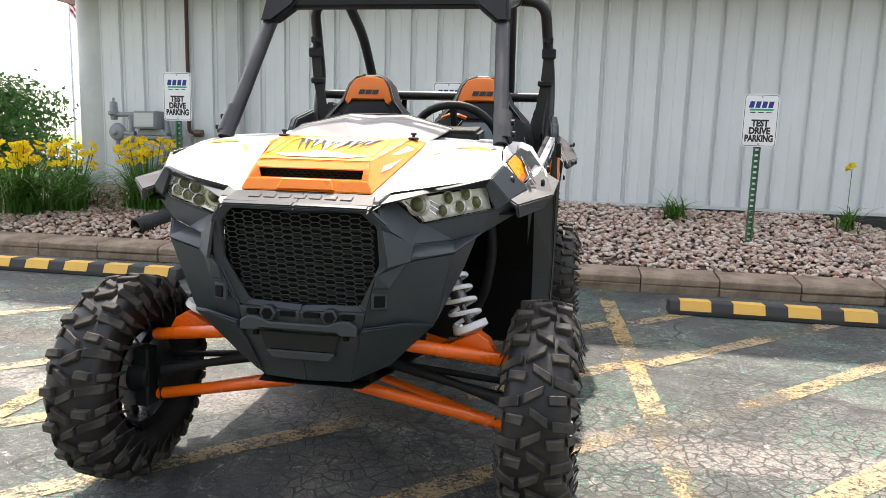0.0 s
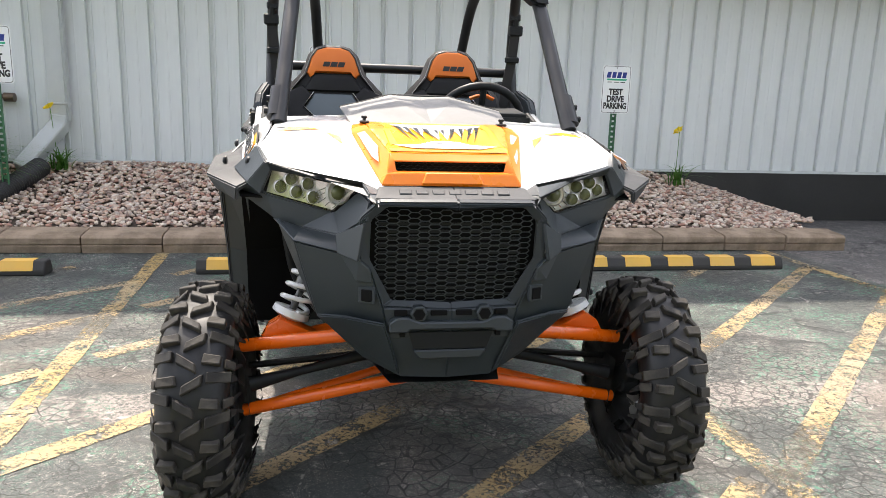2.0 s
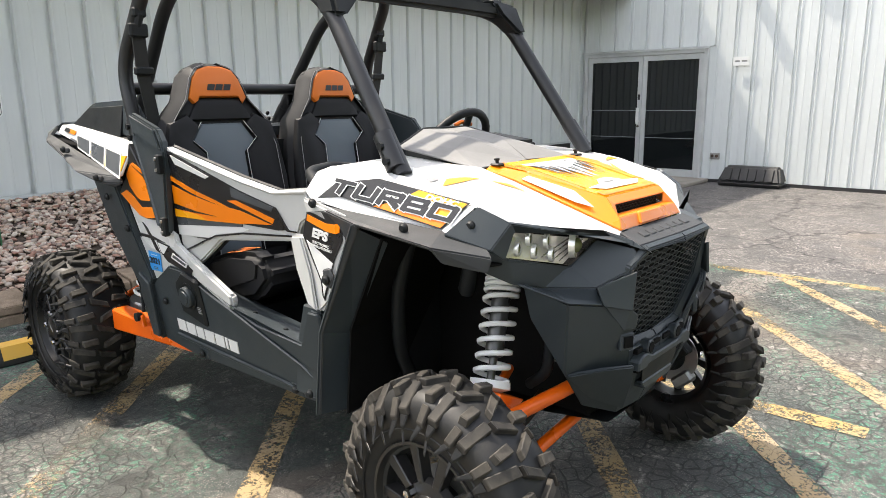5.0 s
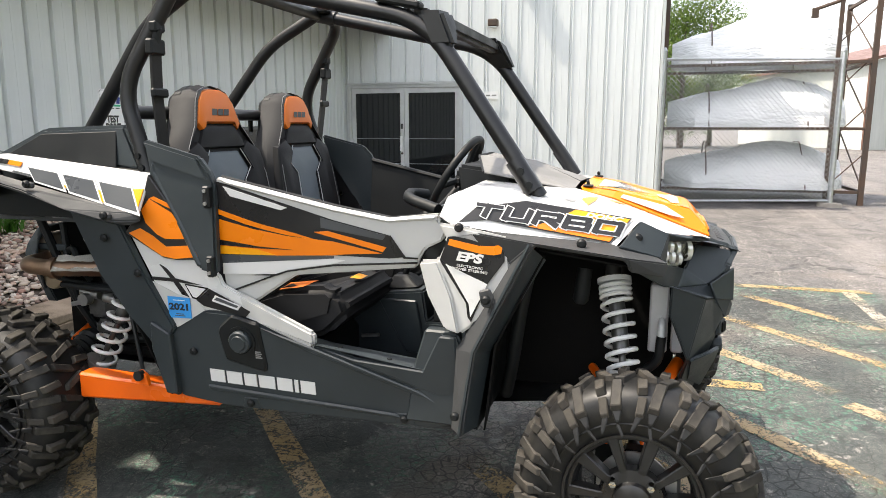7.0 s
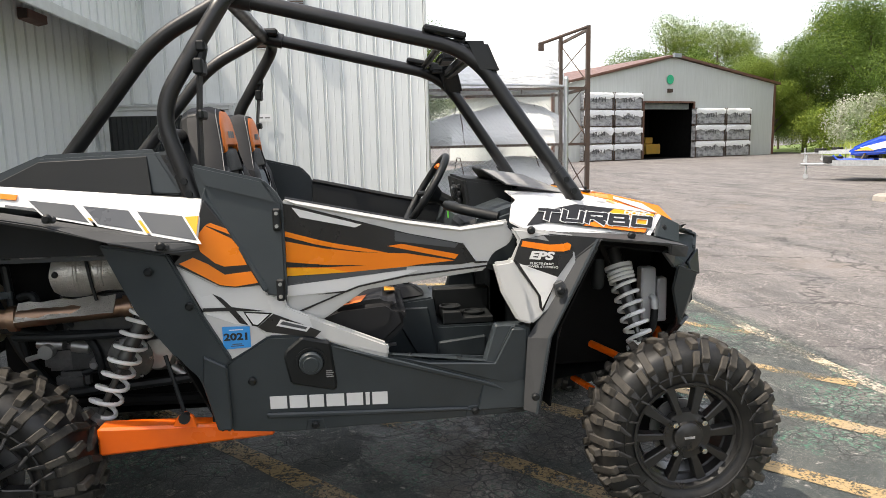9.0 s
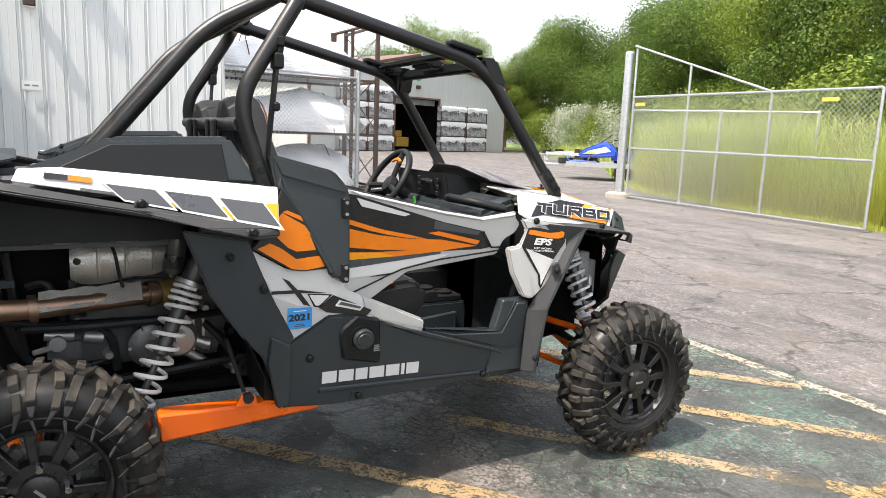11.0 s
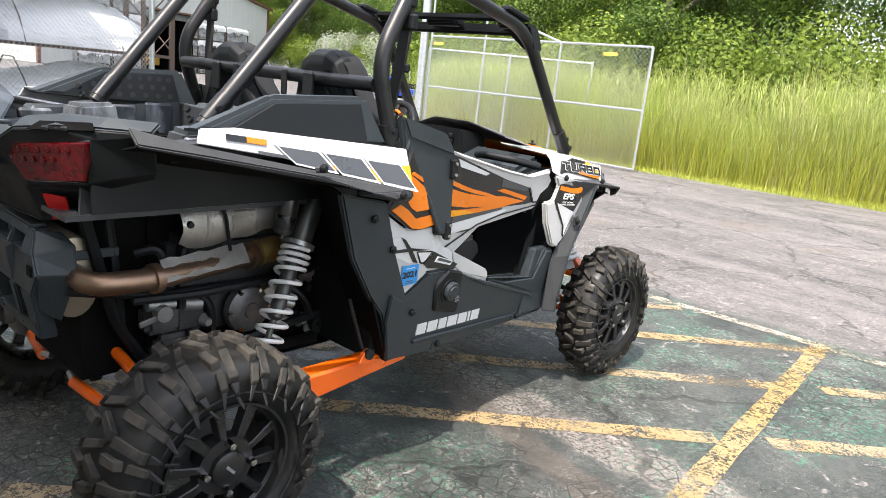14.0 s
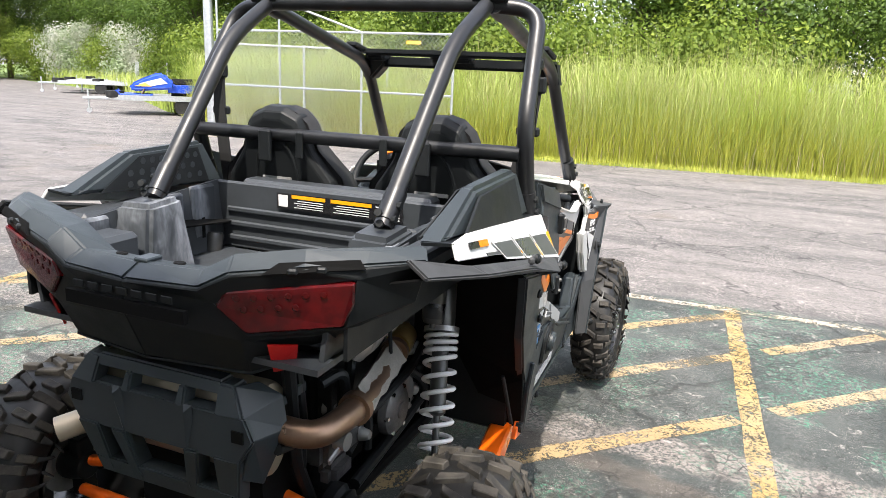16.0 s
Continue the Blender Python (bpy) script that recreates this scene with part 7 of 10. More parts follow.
for s in (-1, 1):
    # near-black patch on the face, for the shade of a hole
    part("guard_hole", M().box(s * 0.246 - 0.016, s * 0.246 + 0.016, 1.4440, 1.4500, 0.793, 0.822), DEEP, gd)
    part("guard_rib", M().add([(s * x, y, z) for x, y, z in ((0.096, 1.450, 0.860), (0.122, 1.450, 0.860), (0.092, 1.42, 0.60), (0.074, 1.42, 0.60), (0.108, 1.464, 0.845), (0.084, 1.430, 0.63))], [(0, 1, 4), (4, 1, 2, 5), (0, 4, 5, 3), (5, 2, 3)]), GREY, gd)
both("tail_skirt", M().tube([(0, 1.455, 0.960), (-0.262, 1.412, 0.955), (-0.400, 1.290, 0.999)], 0.004, 6), BLACK, label="black rolled edge under the tail")
# slots and holes are near-black patches; their shade is only colour
for i, s in enumerate((-1, 1)):
    rim_slot = [(s * x, y, z) for x, y, z in ((0.335, 1.464, 1.208), (0.532, 1.380, 1.228), (0.518, 1.378, 1.246), (0.362, 1.440, 1.232))]
    part("rim_slot", shell(rim_slot, [(0, 1, 2, 3)] if s > 0 else [(3, 2, 1, 0)], 0.006), DEEP, tail[i], "dark slot above the tail light")
    for x, y, z in ((0.395, 1.442, 1.219), (0.450, 1.418, 1.224)):
        part("slot_bump", M().obox((s * x, y, z), (0.022, 0.014, 0.014), Matrix.Rotation(-s * 0.45, 3, "Z")), BLACK, tail[i], bevel=0.004)
    part("rim_hole", M().lathe([(0.0, 0.0), (0.015, 0.0), (0.016, -0.003)], 14, pose(s * 0.085, 1.424, 1.1915) @ Matrix.Diagonal((1.0, 0.7, 1.0, 1.0)), caps=False), DEEP, tail[i], "oval hole in the rim")
    part("rim_hole", M().lathe([(0.0, 0.0), (0.013, 0.0), (0.014, -0.003)], 14, pose(s * 0.375, 1.240, 1.1625) @ Matrix.Diagonal((1.0, 0.7, 1.0, 1.0)), caps=False), DEEP, bed)
part("rim_latch", M().box(-0.020, 0.020, 1.405, 1.455, 1.186, 1.196), GREY, tail[0], bevel=0.003)


# ---------------------------------------------------------------- exhaust and engine bay
muff = M()
sec = []
for x, k in ((-0.262, 0.80), (-0.258, 0.96), (-0.245, 1.0), (0.235, 1.0), (0.255, 0.9)):
    sec.append([(x, 1.335 + 0.075 * k * math.cos(a * 0.2618), 0.775 + 0.125 * k * math.sin(a * 0.2618)) for a in range(24)])
muff.add([p for s in sec for p in s], [(i * 24 + j, i * 24 + (j + 1) % 24, (i + 1) * 24 + (j + 1) % 24, (i + 1) * 24 + j) for i in range(4) for j in range(24)] + [tuple(range(23, -1, -1)), tuple(range(96, 120))])
muffler = part("muffler", muff, TAN_STEEL, car, "oval steel muffler, heat-tinted", smooth=True)
part("exhaust_pipe", M().tube(arc([(-0.25, 1.342, 0.788), (-0.385, 1.338, 0.786), (-0.398, 1.18, 0.784), (-0.372, 1.02, 0.788), (-0.300, 0.70, 0.796), (-0.25, 0.60, 0.81)], 0.11, 8), 0.034, 18), EXHAUST, muffler, "brown heat-tinted exhaust pipe", smooth=True)
for p, q in (((-0.394, 1.175, 0.784), (-0.391, 1.150, 0.785)), ((-0.330, 0.815, 0.793), (-0.324, 0.790, 0.794))):
    part("pipe_clamp", M().tube([p, q], 0.045, 18), EXHAUST, muffler, smooth=True)
part("flex_joint", M().tube([(-0.320, 0.775, 0.795), (-0.298, 0.675, 0.800)], 0.045, 20), surface("gold_heat_wrap", (0.42, 0.29, 0.10), (0.30, 0.2, 0.07), 0.4, 0.7, coarse=10, fine=140, bump=0.6), muffler, "gold braided joint", smooth=True)
part("muffler_bracket", M().obox((-0.275, 1.29, 0.845), (0.010, 0.15, 0.028)), GREY, muffler, bevel=0.003)
part("tail_pipe", M().tube([(0.20, 1.33, 0.73), (0.27, 1.40, 0.71), (0.319, 1.455, 0.693)], 0.033, 16, caps=False), TAN_STEEL, muffler, smooth=True)
sh = []
for i in range(13):
    t = i / 12
    y = 1.052 - 0.345 * t
    open_ = min(1.0, 0.45 + t * 5)
    top, low = 0.945 + 0.052 * open_ - 0.010 * t, 0.886 - 0.058 * open_ + 0.050 * t
    for j in range(7):
        a = j / 6
        sh.append((-0.322 - 0.030 * math.sin(a * 3.1416) - 0.004 * math.sin(i * 1.57), y, low + (top - low) * a + 0.004 * math.sin(i * 1.3 + j)))
shield = part("heat_shield", shell(sh, [(i * 7 + j, i * 7 + j + 1, i * 7 + j + 8, i * 7 + j + 7) for i in range(12) for j in range(6)], 0.003), SHIELD, car, "dimpled aluminium heat shield", smooth=True)
part("shield_strap", M().tube(arc([(-0.335, 0.93, 0.99), (-0.362, 0.915, 0.95), (-0.362, 0.905, 0.88), (-0.36, 0.895, 0.83)], 0.02, 3), 0.006, 6), BLACK, shield)
for i in (3, 6, 9):
    part("shield_rib", M().tube([sh[i * 7 + j] for j in range(1, 6)], 0.007, 6), SHIELD, shield, smooth=True)
part("shield_bolt", M().lathe([(0.0, 0.012), (0.009, 0.011), (0.013, 0.0)], 10, pose(-0.350, 1.030, 0.925, 0, -90, 0), caps=False), BLACK, shield)
part("frame_bar", M().tube(arc([(-0.30, 1.372, 0.752), (-0.31, 1.125, 0.700), (-0.31, 0.741, 0.692), (-0.30, 0.60, 0.70)], 0.06, 4), 0.015, 10), BLACK, car, "black frame bar under the exhaust", smooth=True)
idler = part("idler_pulley", M().lathe([(0.0, 0.02), (0.012, 0.02), (0.014, 0.012), (0.034, 0.012), (0.036, -0.012), (0.0, -0.012)], 22, pose(-0.305, 0.475, 0.475, 0, -90, 0), caps=False), BLACK, car, "black idler pulley on a cast bracket", smooth=True)
part("pulley_bracket", M().obox((-0.285, 0.475, 0.458), (0.02, 0.10, 0.03)), STEEL, idler, bevel=0.006)
for p, q, r in (((-0.29, 1.14, 0.665), (-0.29, 1.05, 0.655), 0.020), ((-0.30, 1.10, 0.640), (-0.335, 1.10, 0.640), 0.026), ((-0.29, 1.02, 0.650), (-0.29, 0.96, 0.64), 0.024), ((-0.29, 0.69, 0.56), (-0.30, 0.60, 0.50), 0.018), ((-0.29, 0.66, 0.60), (-0.31, 0.60, 0.58), 0.022)):
    part("bay_fitting", M().tube([p, q], r, 14), STEEL, car, smooth=True)
for pts in ([(-0.30, 1.18, 0.84), (-0.33, 1.12, 0.86), (-0.33, 1.10, 0.78), (-0.30, 1.08, 0.72)], [(-0.28, 0.99, 0.70), (-0.31, 0.93, 0.64), (-0.30, 0.92, 0.52)], [(-0.29, 0.62, 0.66), (-0.33, 0.56, 0.60), (-0.31, 0.52, 0.52)], [(-0.26, 1.24, 0.95), (-0.27, 1.22, 0.75), (-0.25, 1.2, 0.6)]):
    part("bay_hose", M().tube(arc(pts, 0.04, 4), 0.015, 8), BLACK, car, smooth=True)
ls = []
for i in range(10):
    t = i / 9
    c = Vector((-0.389 + 0.052 * t, 1.145 - 0.31 * t, 0.787 + 0.008 * t))
    for j in range(5):
        a = radians(60 + j * 38)
        rr = 0.046 + 0.004 * math.sin(i * 2.1 + j)
        ls.append(c + Vector((-math.sin(a) * rr, 0.0, math.cos(a) * rr)) if j else c + Vector((0.0, 0.0, rr + 0.004)))
part("pipe_shield", shell([tuple(p) for p in ls], [(i * 5 + j, i * 5 + j + 5, i * 5 + j + 6, i * 5 + j + 1) for i in range(9) for j in (0,)], 0.002), SHIELD, car, "wavy aluminium pipe shield", smooth=True)

CAST = surface("dull_cast_metal", (0.15, 0.15, 0.147), (0.08, 0.08, 0.078), 0.5, 0.6, coarse=16, fine=120, bump=0.5)
block = part("engine", M().obox((-0.04, 0.80, 0.70), (0.50, 0.52, 0.34)), surface("cast_engine_metal", (0.060, 0.060, 0.060), (0.030, 0.030, 0.030), 0.5, 0.4, coarse=12, fine=90, bump=0.4), car, "dark engine and transmission with cast covers", bevel=0.03, segments=2)
part("clutch_cover", M().lathe([(0.0, 0.045), (0.026, 0.045), (0.028, 0.040), (0.060, 0.038), (0.080, 0.025), (0.085, 0.0)], 28, pose(-0.318, 0.805, 0.605, 0, -90, 0), caps=False), CAST, block, "round cast aluminium cover", smooth=True)
part("gear_case", M().lathe([(0.0, 0.05), (0.055, 0.045), (0.07, 0.02), (0.075, 0.0)], 24, pose(-0.29, 0.715, 0.615, 0, -90, 0), caps=False), STEEL, block, smooth=True)
part("shift_lever", M().obox((-0.32, 1.135, 0.623), (0.008, 0.085, 0.020), Matrix.Rotation(-0.25, 3, "X")), STEEL, block, bevel=0.004)
part("gearbox", M().obox((-0.245, 1.06, 0.60), (0.08, 0.15, 0.10)).obox((-0.26, 1.04, 0.51), (0.06, 0.12, 0.07)), CAST, block, "cast aluminium gearbox", bevel=0.018, segments=2)
for k in range(6):
    part("cover_bolt", M().lathe([(0.0, 0.014), (0.007, 0.014), (0.009, 0.0)], 8, pose(-0.338, 0.805 + 0.074 * math.cos(k * 1.047), 0.605 + 0.074 * math.sin(k * 1.047), 0, -90, 0), caps=False), CHROME, block)
for k in range(5):
    part("case_rib", M().box(-0.30, -0.288, 0.62 + k * 0.035, 0.628 + k * 0.035, 0.56, 0.70), STEEL, block)
both("axle_boot", M().lathe([(0.030, 0.0), (0.048, 0.02), (0.038, 0.032), (0.052, 0.045), (0.042, 0.058), (0.056, 0.072), (0.048, 0.085), (0.058, 0.10), (0.05, 0.13)], 18, pose(-0.40, 1.11, 0.42, 0, 72, 0)), BLACK, label="black rubber axle boot", smooth=True)
rng = random.Random(3)
for k in range(22):
    p = (rng.uniform(-0.30, -0.22), rng.uniform(0.48, 1.06), rng.uniform(0.48, 0.72))
    part("engine_fitting", M().lathe([(0.0, 0.03), (0.012, 0.03), (0.018, 0.02), (0.022 + rng.random() * 0.012, 0.0)], 10, pose(*p, 0, -90, 0), caps=False), STEEL if k % 3 else BLACK, block, smooth=True)
for pts, r, mt in (
    ([(-0.30, 0.45, 0.52), (-0.32, 0.75, 0.50), (-0.33, 1.05, 0.48)], 0.018, BLACK),
    ([(-0.28, 0.45, 0.70), (-0.34, 0.7, 0.70), (-0.36, 1.0, 0.70), (-0.33, 1.2, 0.70)], 0.014, BLACK),
    ([(-0.25, 0.98, 0.86), (-0.30, 1.02, 0.84), (-0.30, 1.04, 0.76), (-0.26, 1.0, 0.70)], 0.016, BLACK),
    ([(-0.22, 0.80, 0.62), (-0.27, 0.86, 0.58), (-0.28, 1.0, 0.54)], 0.012, BLACK),
    ([(-0.32, 0.5, 0.43), (-0.32, 1.2, 0.45)], 0.022, DEEP),
):
    part("hose", M().tube(arc(pts, 0.05, 4), r, 8), mt, block, smooth=True)
# added near-black box and sheets give the engine bay its deep shade
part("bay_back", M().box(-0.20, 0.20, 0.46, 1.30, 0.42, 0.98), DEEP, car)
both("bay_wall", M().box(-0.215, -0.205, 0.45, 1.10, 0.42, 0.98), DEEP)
both("frame_tube", M().tube(arc([(-0.30, 1.33, 1.0), (-0.25, 1.22, 0.62), (-0.22, 1.1, 0.42)], 0.05, 4), 0.018, 8), BLACK, label="black frame tube", smooth=True)


# ---------------------------------------------------------------- suspension
def shock(top, bottom, r_coil, turns, name, label):
    a, b = Vector(top), Vector(bottom)
    d = b - a
    L = d.length
    turn = d.to_track_quat("Z", "Y").to_matrix().to_4x4()
    m = Matrix.Translation(a) @ turn
    out = []
    for s in (-1, 1):
        sh_ = part(name, (lambda q: q if s < 0 else q.mirror())(M().lathe([(0.024, 0.0), (0.026, 0.02), (0.026, L * 0.68), (0.018, L * 0.69), (0.011, L * 0.695), (0.011, L * 0.93), (0.02, L * 0.93), (0.02, L)], 16, m)), DAMPER, car, label, smooth=True)
        coil, z0, z1 = [], L * (0.35 if name == "rear_shock" else 0.20), L * (0.92 if name == "rear_shock" else 0.83)
        tight = 3
        n = int(turns * 14)
        for i in range(n + 1):
            t = i / n
            k = t * turns
            z = z0 + (z1 - z0) * (0.16 * min(1, k / tight) + 0.84 * max(0.0, (k - tight) / (turns - tight)))
            coil.append(m @ Vector((r_coil * math.cos(k * 2 * math.pi), r_coil * math.sin(k * 2 * math.pi), z)))
        c = M().tube(coil, 0.0075, 8)
        part("coil_spring", c if s < 0 else c.mirror(), SPRING, sh_, "white coil spring", smooth=True)
        if name == "front_shock":
            for dx_ in (-0.020, 0.020):
                cl = M().add([m @ Vector((dx_ + i, j, k)) for i in (-0.005, 0.005) for j in (-0.022, 0.022) for k in (L * 0.87, L * 0.985)], [(0, 1, 3, 2), (4, 6, 7, 5), (0, 4, 5, 1), (2, 3, 7, 6), (0, 2, 6, 4), (1, 5, 7, 3)])
                part("clevis", cl if s < 0 else cl.mirror(), SPRING, sh_, "white clevis plate", fix=True)
            bush = M().tube([m @ Vector((-0.024, 0, L * 0.945)), m @ Vector((0.024, 0, L * 0.945))], 0.012, 12)
            part("bushing", bush if s < 0 else bush.mirror(), AMBER, sh_, "amber bushing", smooth=True)
        if name == "rear_shock":
            body = M().lathe([(0.0, 0.0), (0.040, 0.0), (0.042, L * 0.02), (0.042, L * 0.30), (0.036, L * 0.33), (0.024, L * 0.34)], 20, m, caps=False)
            part("damper_body", body if s < 0 else body.mirror(), DAMPER, sh_, "grey damper body", smooth=True)
        for seat_ in (M().lathe([(r_coil + 0.010, z1), (r_coil + 0.012, z1 + 0.02), (0.02, z1 + 0.035)], 16, m), M().lathe([(r_coil + 0.008, z0 - 0.022), (r_coil + 0.008, z0 - 0.006)], 20, m)):
            part("spring_seat", seat_ if s < 0 else seat_.mirror(), STEEL if name == "rear_shock" else SPRING, sh_, smooth=True)
        out.append(sh_)
    return out


shock((-0.396, 0.578, 1.060), (-0.508, 0.892, 0.408), 0.048, 10, "rear_shock", "rear coil-over shock absorber")
shock((-0.290, -1.030, 0.930), (-0.475, -1.100, 0.520), 0.046, 9, "front_shock", "front coil-over shock absorber")
res_at = Matrix.Translation((-0.425, 0.708, 1.06)) @ Vector((0.0, 0.036, -0.186)).to_track_quat("Z", "Y").to_matrix().to_4x4()
reservoir = both("shock_reservoir", M().lathe([(0.0, 0.0), (0.030, 0.0), (0.034, 0.01), (0.034, 0.165), (0.028, 0.178), (0.008, 0.182), (0.008, 0.195), (0.0, 0.195)], 18, res_at, caps=False), DAMPER, label="grey shock reservoir", smooth=True)
pair("reservoir_band", M().lathe([(0.0345, 0.115), (0.0350, 0.118), (0.0350, 0.158), (0.0345, 0.161)], 18, res_at, caps=False), DECAL_BLACK, reservoir, "black label band", smooth=True)
both("front_reservoir", M().lathe([(0.024, 0), (0.026, 0.10), (0.015, 0.115)], 14, pose(-0.35, -0.95, 0.90, 185, 10, 0)), BLACK, label="black shock reservoir", smooth=True)
arm = M().add([(-0.665, 0.82, 0.472), (-0.665, 0.82, 0.375), (-0.60, 0.27, 0.382), (-0.60, 0.27, 0.428), (-0.59, 0.82, 0.472), (-0.59, 0.82, 0.375), (-0.52, 0.27, 0.382), (-0.52, 0.27, 0.428)], [(0, 1, 2, 3), (7, 6, 5, 4), (0, 3, 7, 4), (1, 5, 6, 2), (0, 4, 5, 1), (3, 2, 6, 7)])
tarm = both("trailing_arm", arm, ORANGE, label="orange trailing arm", bevel=0.008)
pair("arm_tab", M().prism([(0.59, 0.455), (0.60, 0.495), (0.625, 0.512), (0.65, 0.495), (0.665, 0.465)], lambda u, w, d: (d, u - 0.085, w), -0.672, -0.655), ORANGE, tarm, bevel=0.002)
pair("sway_link", M().tube([(-0.62, 0.60, 0.69), (-0.645, 0.548, 0.505)], 0.007, 8), BLACK, tarm, "thin black link rod", smooth=True)
pair("arm_bolt", M().lathe([(0.018, -0.01), (0.018, 0.012)], 12, pose(-0.672, 0.540, 0.493, 0, -90, 0)), BLACK, tarm)
for y0, y1, z0, z1 in ((1.20, 1.16, 0.45, 0.44), (1.30, 1.20, 0.33, 0.36)):
    both("radius_rod", M().tube([(-0.56, y1, z1 - 0.06), (-0.13, y0, z0 + 0.06)], 0.019, 10), ORANGE, label="orange radius rod", smooth=True)
    both("rod_joint", M().tube([(-0.14, y0, z0 + 0.06), (-0.08, y0 - 0.01, z0 + 0.07)], 0.012, 8), STEEL, smooth=True)
both("rear_axle", M().tube([(-0.55, 1.14, 0.36), (-0.30, 1.08, 0.46), (-0.15, 1.05, 0.50)], [0.02, 0.02, 0.05], 12), BLACK, label="black drive shaft", smooth=True)
part("rear_pivot_plate", M().prism([(-0.14, 0.60), (0.14, 0.60), (0.11, 0.36), (-0.11, 0.36)], lambda u, w, d: (u, d, w), 1.20, 1.24), BLACK, car, bevel=0.006)
for x_in, z_in, z_out, yi0, yi1, r in ((-0.20, 0.565, 0.492, -1.255, -0.975, 0.0205), (-0.10, 0.388, 0.285, -1.165, -0.93, 0.019)):
    wish = M().tube([(-0.590, -1.135, z_out), (x_in, yi0, z_in)], r, 12).tube([(-0.565, -1.125, z_out), (x_in, yi1, z_in - 0.045)], r * 0.75, 12)
    both("control_arm", wish, ORANGE, label="orange front control arm", smooth=True)
both("shock_mount", M().prism([(-0.545, 0.500), (-0.515, 0.555), (-0.478, 0.578), (-0.440, 0.560), (-0.37, 0.525), (-0.42, 0.500)], lambda u, w, d: (u, d, w), -1.150, -1.095), ORANGE, label="orange shock mount", bevel=0.003)
both("mount_bolt", M().tube([(-0.475, -1.142, 0.538), (-0.475, -1.10, 0.538)], 0.011, 8), STEEL)
both("tie_rod", M().tube([(-0.58, -1.06, 0.40), (-0.16, -1.10, 0.45)], 0.011, 8), BLACK, label="black tie rod", smooth=True)
both("front_axle", M().tube([(-0.57, -1.14, 0.37), (-0.42, -1.12, 0.40), (-0.16, -1.08, 0.45)], [0.024, 0.013, 0.022], 12), BLACK, label="black drive shaft", smooth=True)
both("arm_guard", M().add([(-0.57, -1.16, 0.27), (-0.57, -1.02, 0.27), (-0.585, -1.02, 0.42), (-0.585, -1.16, 0.42)], [(0, 1, 2, 3)]), BLACK)

# ---------------------------------------------------------------- tub, wheel wells, floor
part("floor_pan", M().box(-0.60, 0.60, -0.62, 0.44, 0.405, 0.44), BLACK, car, bevel=0.01)
part("skid_plate", M().add([(-0.16, -1.30, 0.425), (0.16, -1.30, 0.425), (0.30, -0.60, 0.385), (-0.30, -0.60, 0.385), (-0.30, 1.15, 0.385), (0.30, 1.15, 0.385)], [(0, 1, 2, 3), (3, 2, 5, 4)]), BLACK, car)
# near-black box and sheets block the view; the front wells' shade is painted in
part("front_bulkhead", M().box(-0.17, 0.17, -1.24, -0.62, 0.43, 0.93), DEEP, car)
both("front_well_back", shell([(-0.62, -0.69, 0.43), (-0.62, -0.72, 0.70), (-0.62, -0.86, 0.985), (-0.20, -0.80, 0.985), (-0.20, -0.66, 0.70), (-0.20, -0.63, 0.43)], [(0, 1, 4, 5), (1, 2, 3, 4)], 0.006), DEEP, label="wheel-well liner, near-black for its shade")
both("front_well_top", shell([(-0.63, -0.84, 1.0), (-0.58, -1.17, 0.945), (-0.22, -1.22, 0.93), (-0.20, -0.80, 0.99)], [(0, 1, 2, 3)], 0.006), DEEP, label="wheel-well top, near-black for its shade")
both("well_hose", M().tube(arc([(-0.45, -0.80, 0.96), (-0.48, -0.77, 0.80), (-0.45, -0.74, 0.60), (-0.35, -0.70, 0.45)], 0.08, 5), 0.022, 10), BLACK, label="black corrugated hose", smooth=True)
both("radiator_tank", M().box(-0.285, -0.225, -1.215, -1.155, 0.62, 0.845), ALUMINIUM, label="pale aluminium radiator end tank", bevel=0.006)
both("cooler_tank", M().box(-0.275, -0.225, -1.266, -1.226, 0.62, 0.80), ALUMINIUM, label="pale aluminium cooler tank", bevel=0.006)
both("coolant_elbow", M().tube(arc([(-0.285, -1.195, 0.728), (-0.312, -1.195, 0.726), (-0.316, -1.196, 0.68)], 0.016, 4), 0.013, 10), ALUMINIUM, label="aluminium coolant elbow", smooth=True)
both("cooler_hose", M().tube(arc([(-0.316, -1.196, 0.685), (-0.318, -1.19, 0.60), (-0.30, -1.12, 0.54)], 0.03, 4), 0.0155, 10), BLACK, smooth=True)
part("firewall", M().box(-0.60, 0.60, -0.66, -0.62, 0.42, 1.08), BLACK, car)
both("dark_foot_panel", plate([(-0.495, 0.735), (-0.60, 0.735), (-0.64, 0.43), (-0.43, 0.43), (-0.46, 0.62)], lambda y, z: -0.62, 0.05), GREY, label="charcoal foot of the cowl", bevel=0.006)
part("rear_bulkhead", M().box(-0.60, 0.60, 0.44, 0.47, 0.44, 1.18), BLACK, car)
side = lambda u, w, d: (d, u, w)
console = part("centre_console", M().prism([(0.30, 0.44), (0.30, 0.66), (-0.145, 0.715), (-0.328, 0.735), (-0.345, 0.612), (-0.60, 0.612), (-0.60, 0.44)], side, -0.14, 0.14), GREY, car, "charcoal centre console with cup holders and shifter", bevel=0.008, segments=2)
part("console_face", M().prism([(-0.150, 0.697), (-0.305, 0.697), (-0.340, 0.49), (-0.262, 0.49)], side, -0.156, -0.141), GREY, console, bevel=0.004)
part("console_trim", M().prism([(-0.345, 0.549), (-0.54, 0.569), (-0.54, 0.485), (-0.345, 0.485)], side, -0.162, -0.141), GREY, console, bevel=0.005)
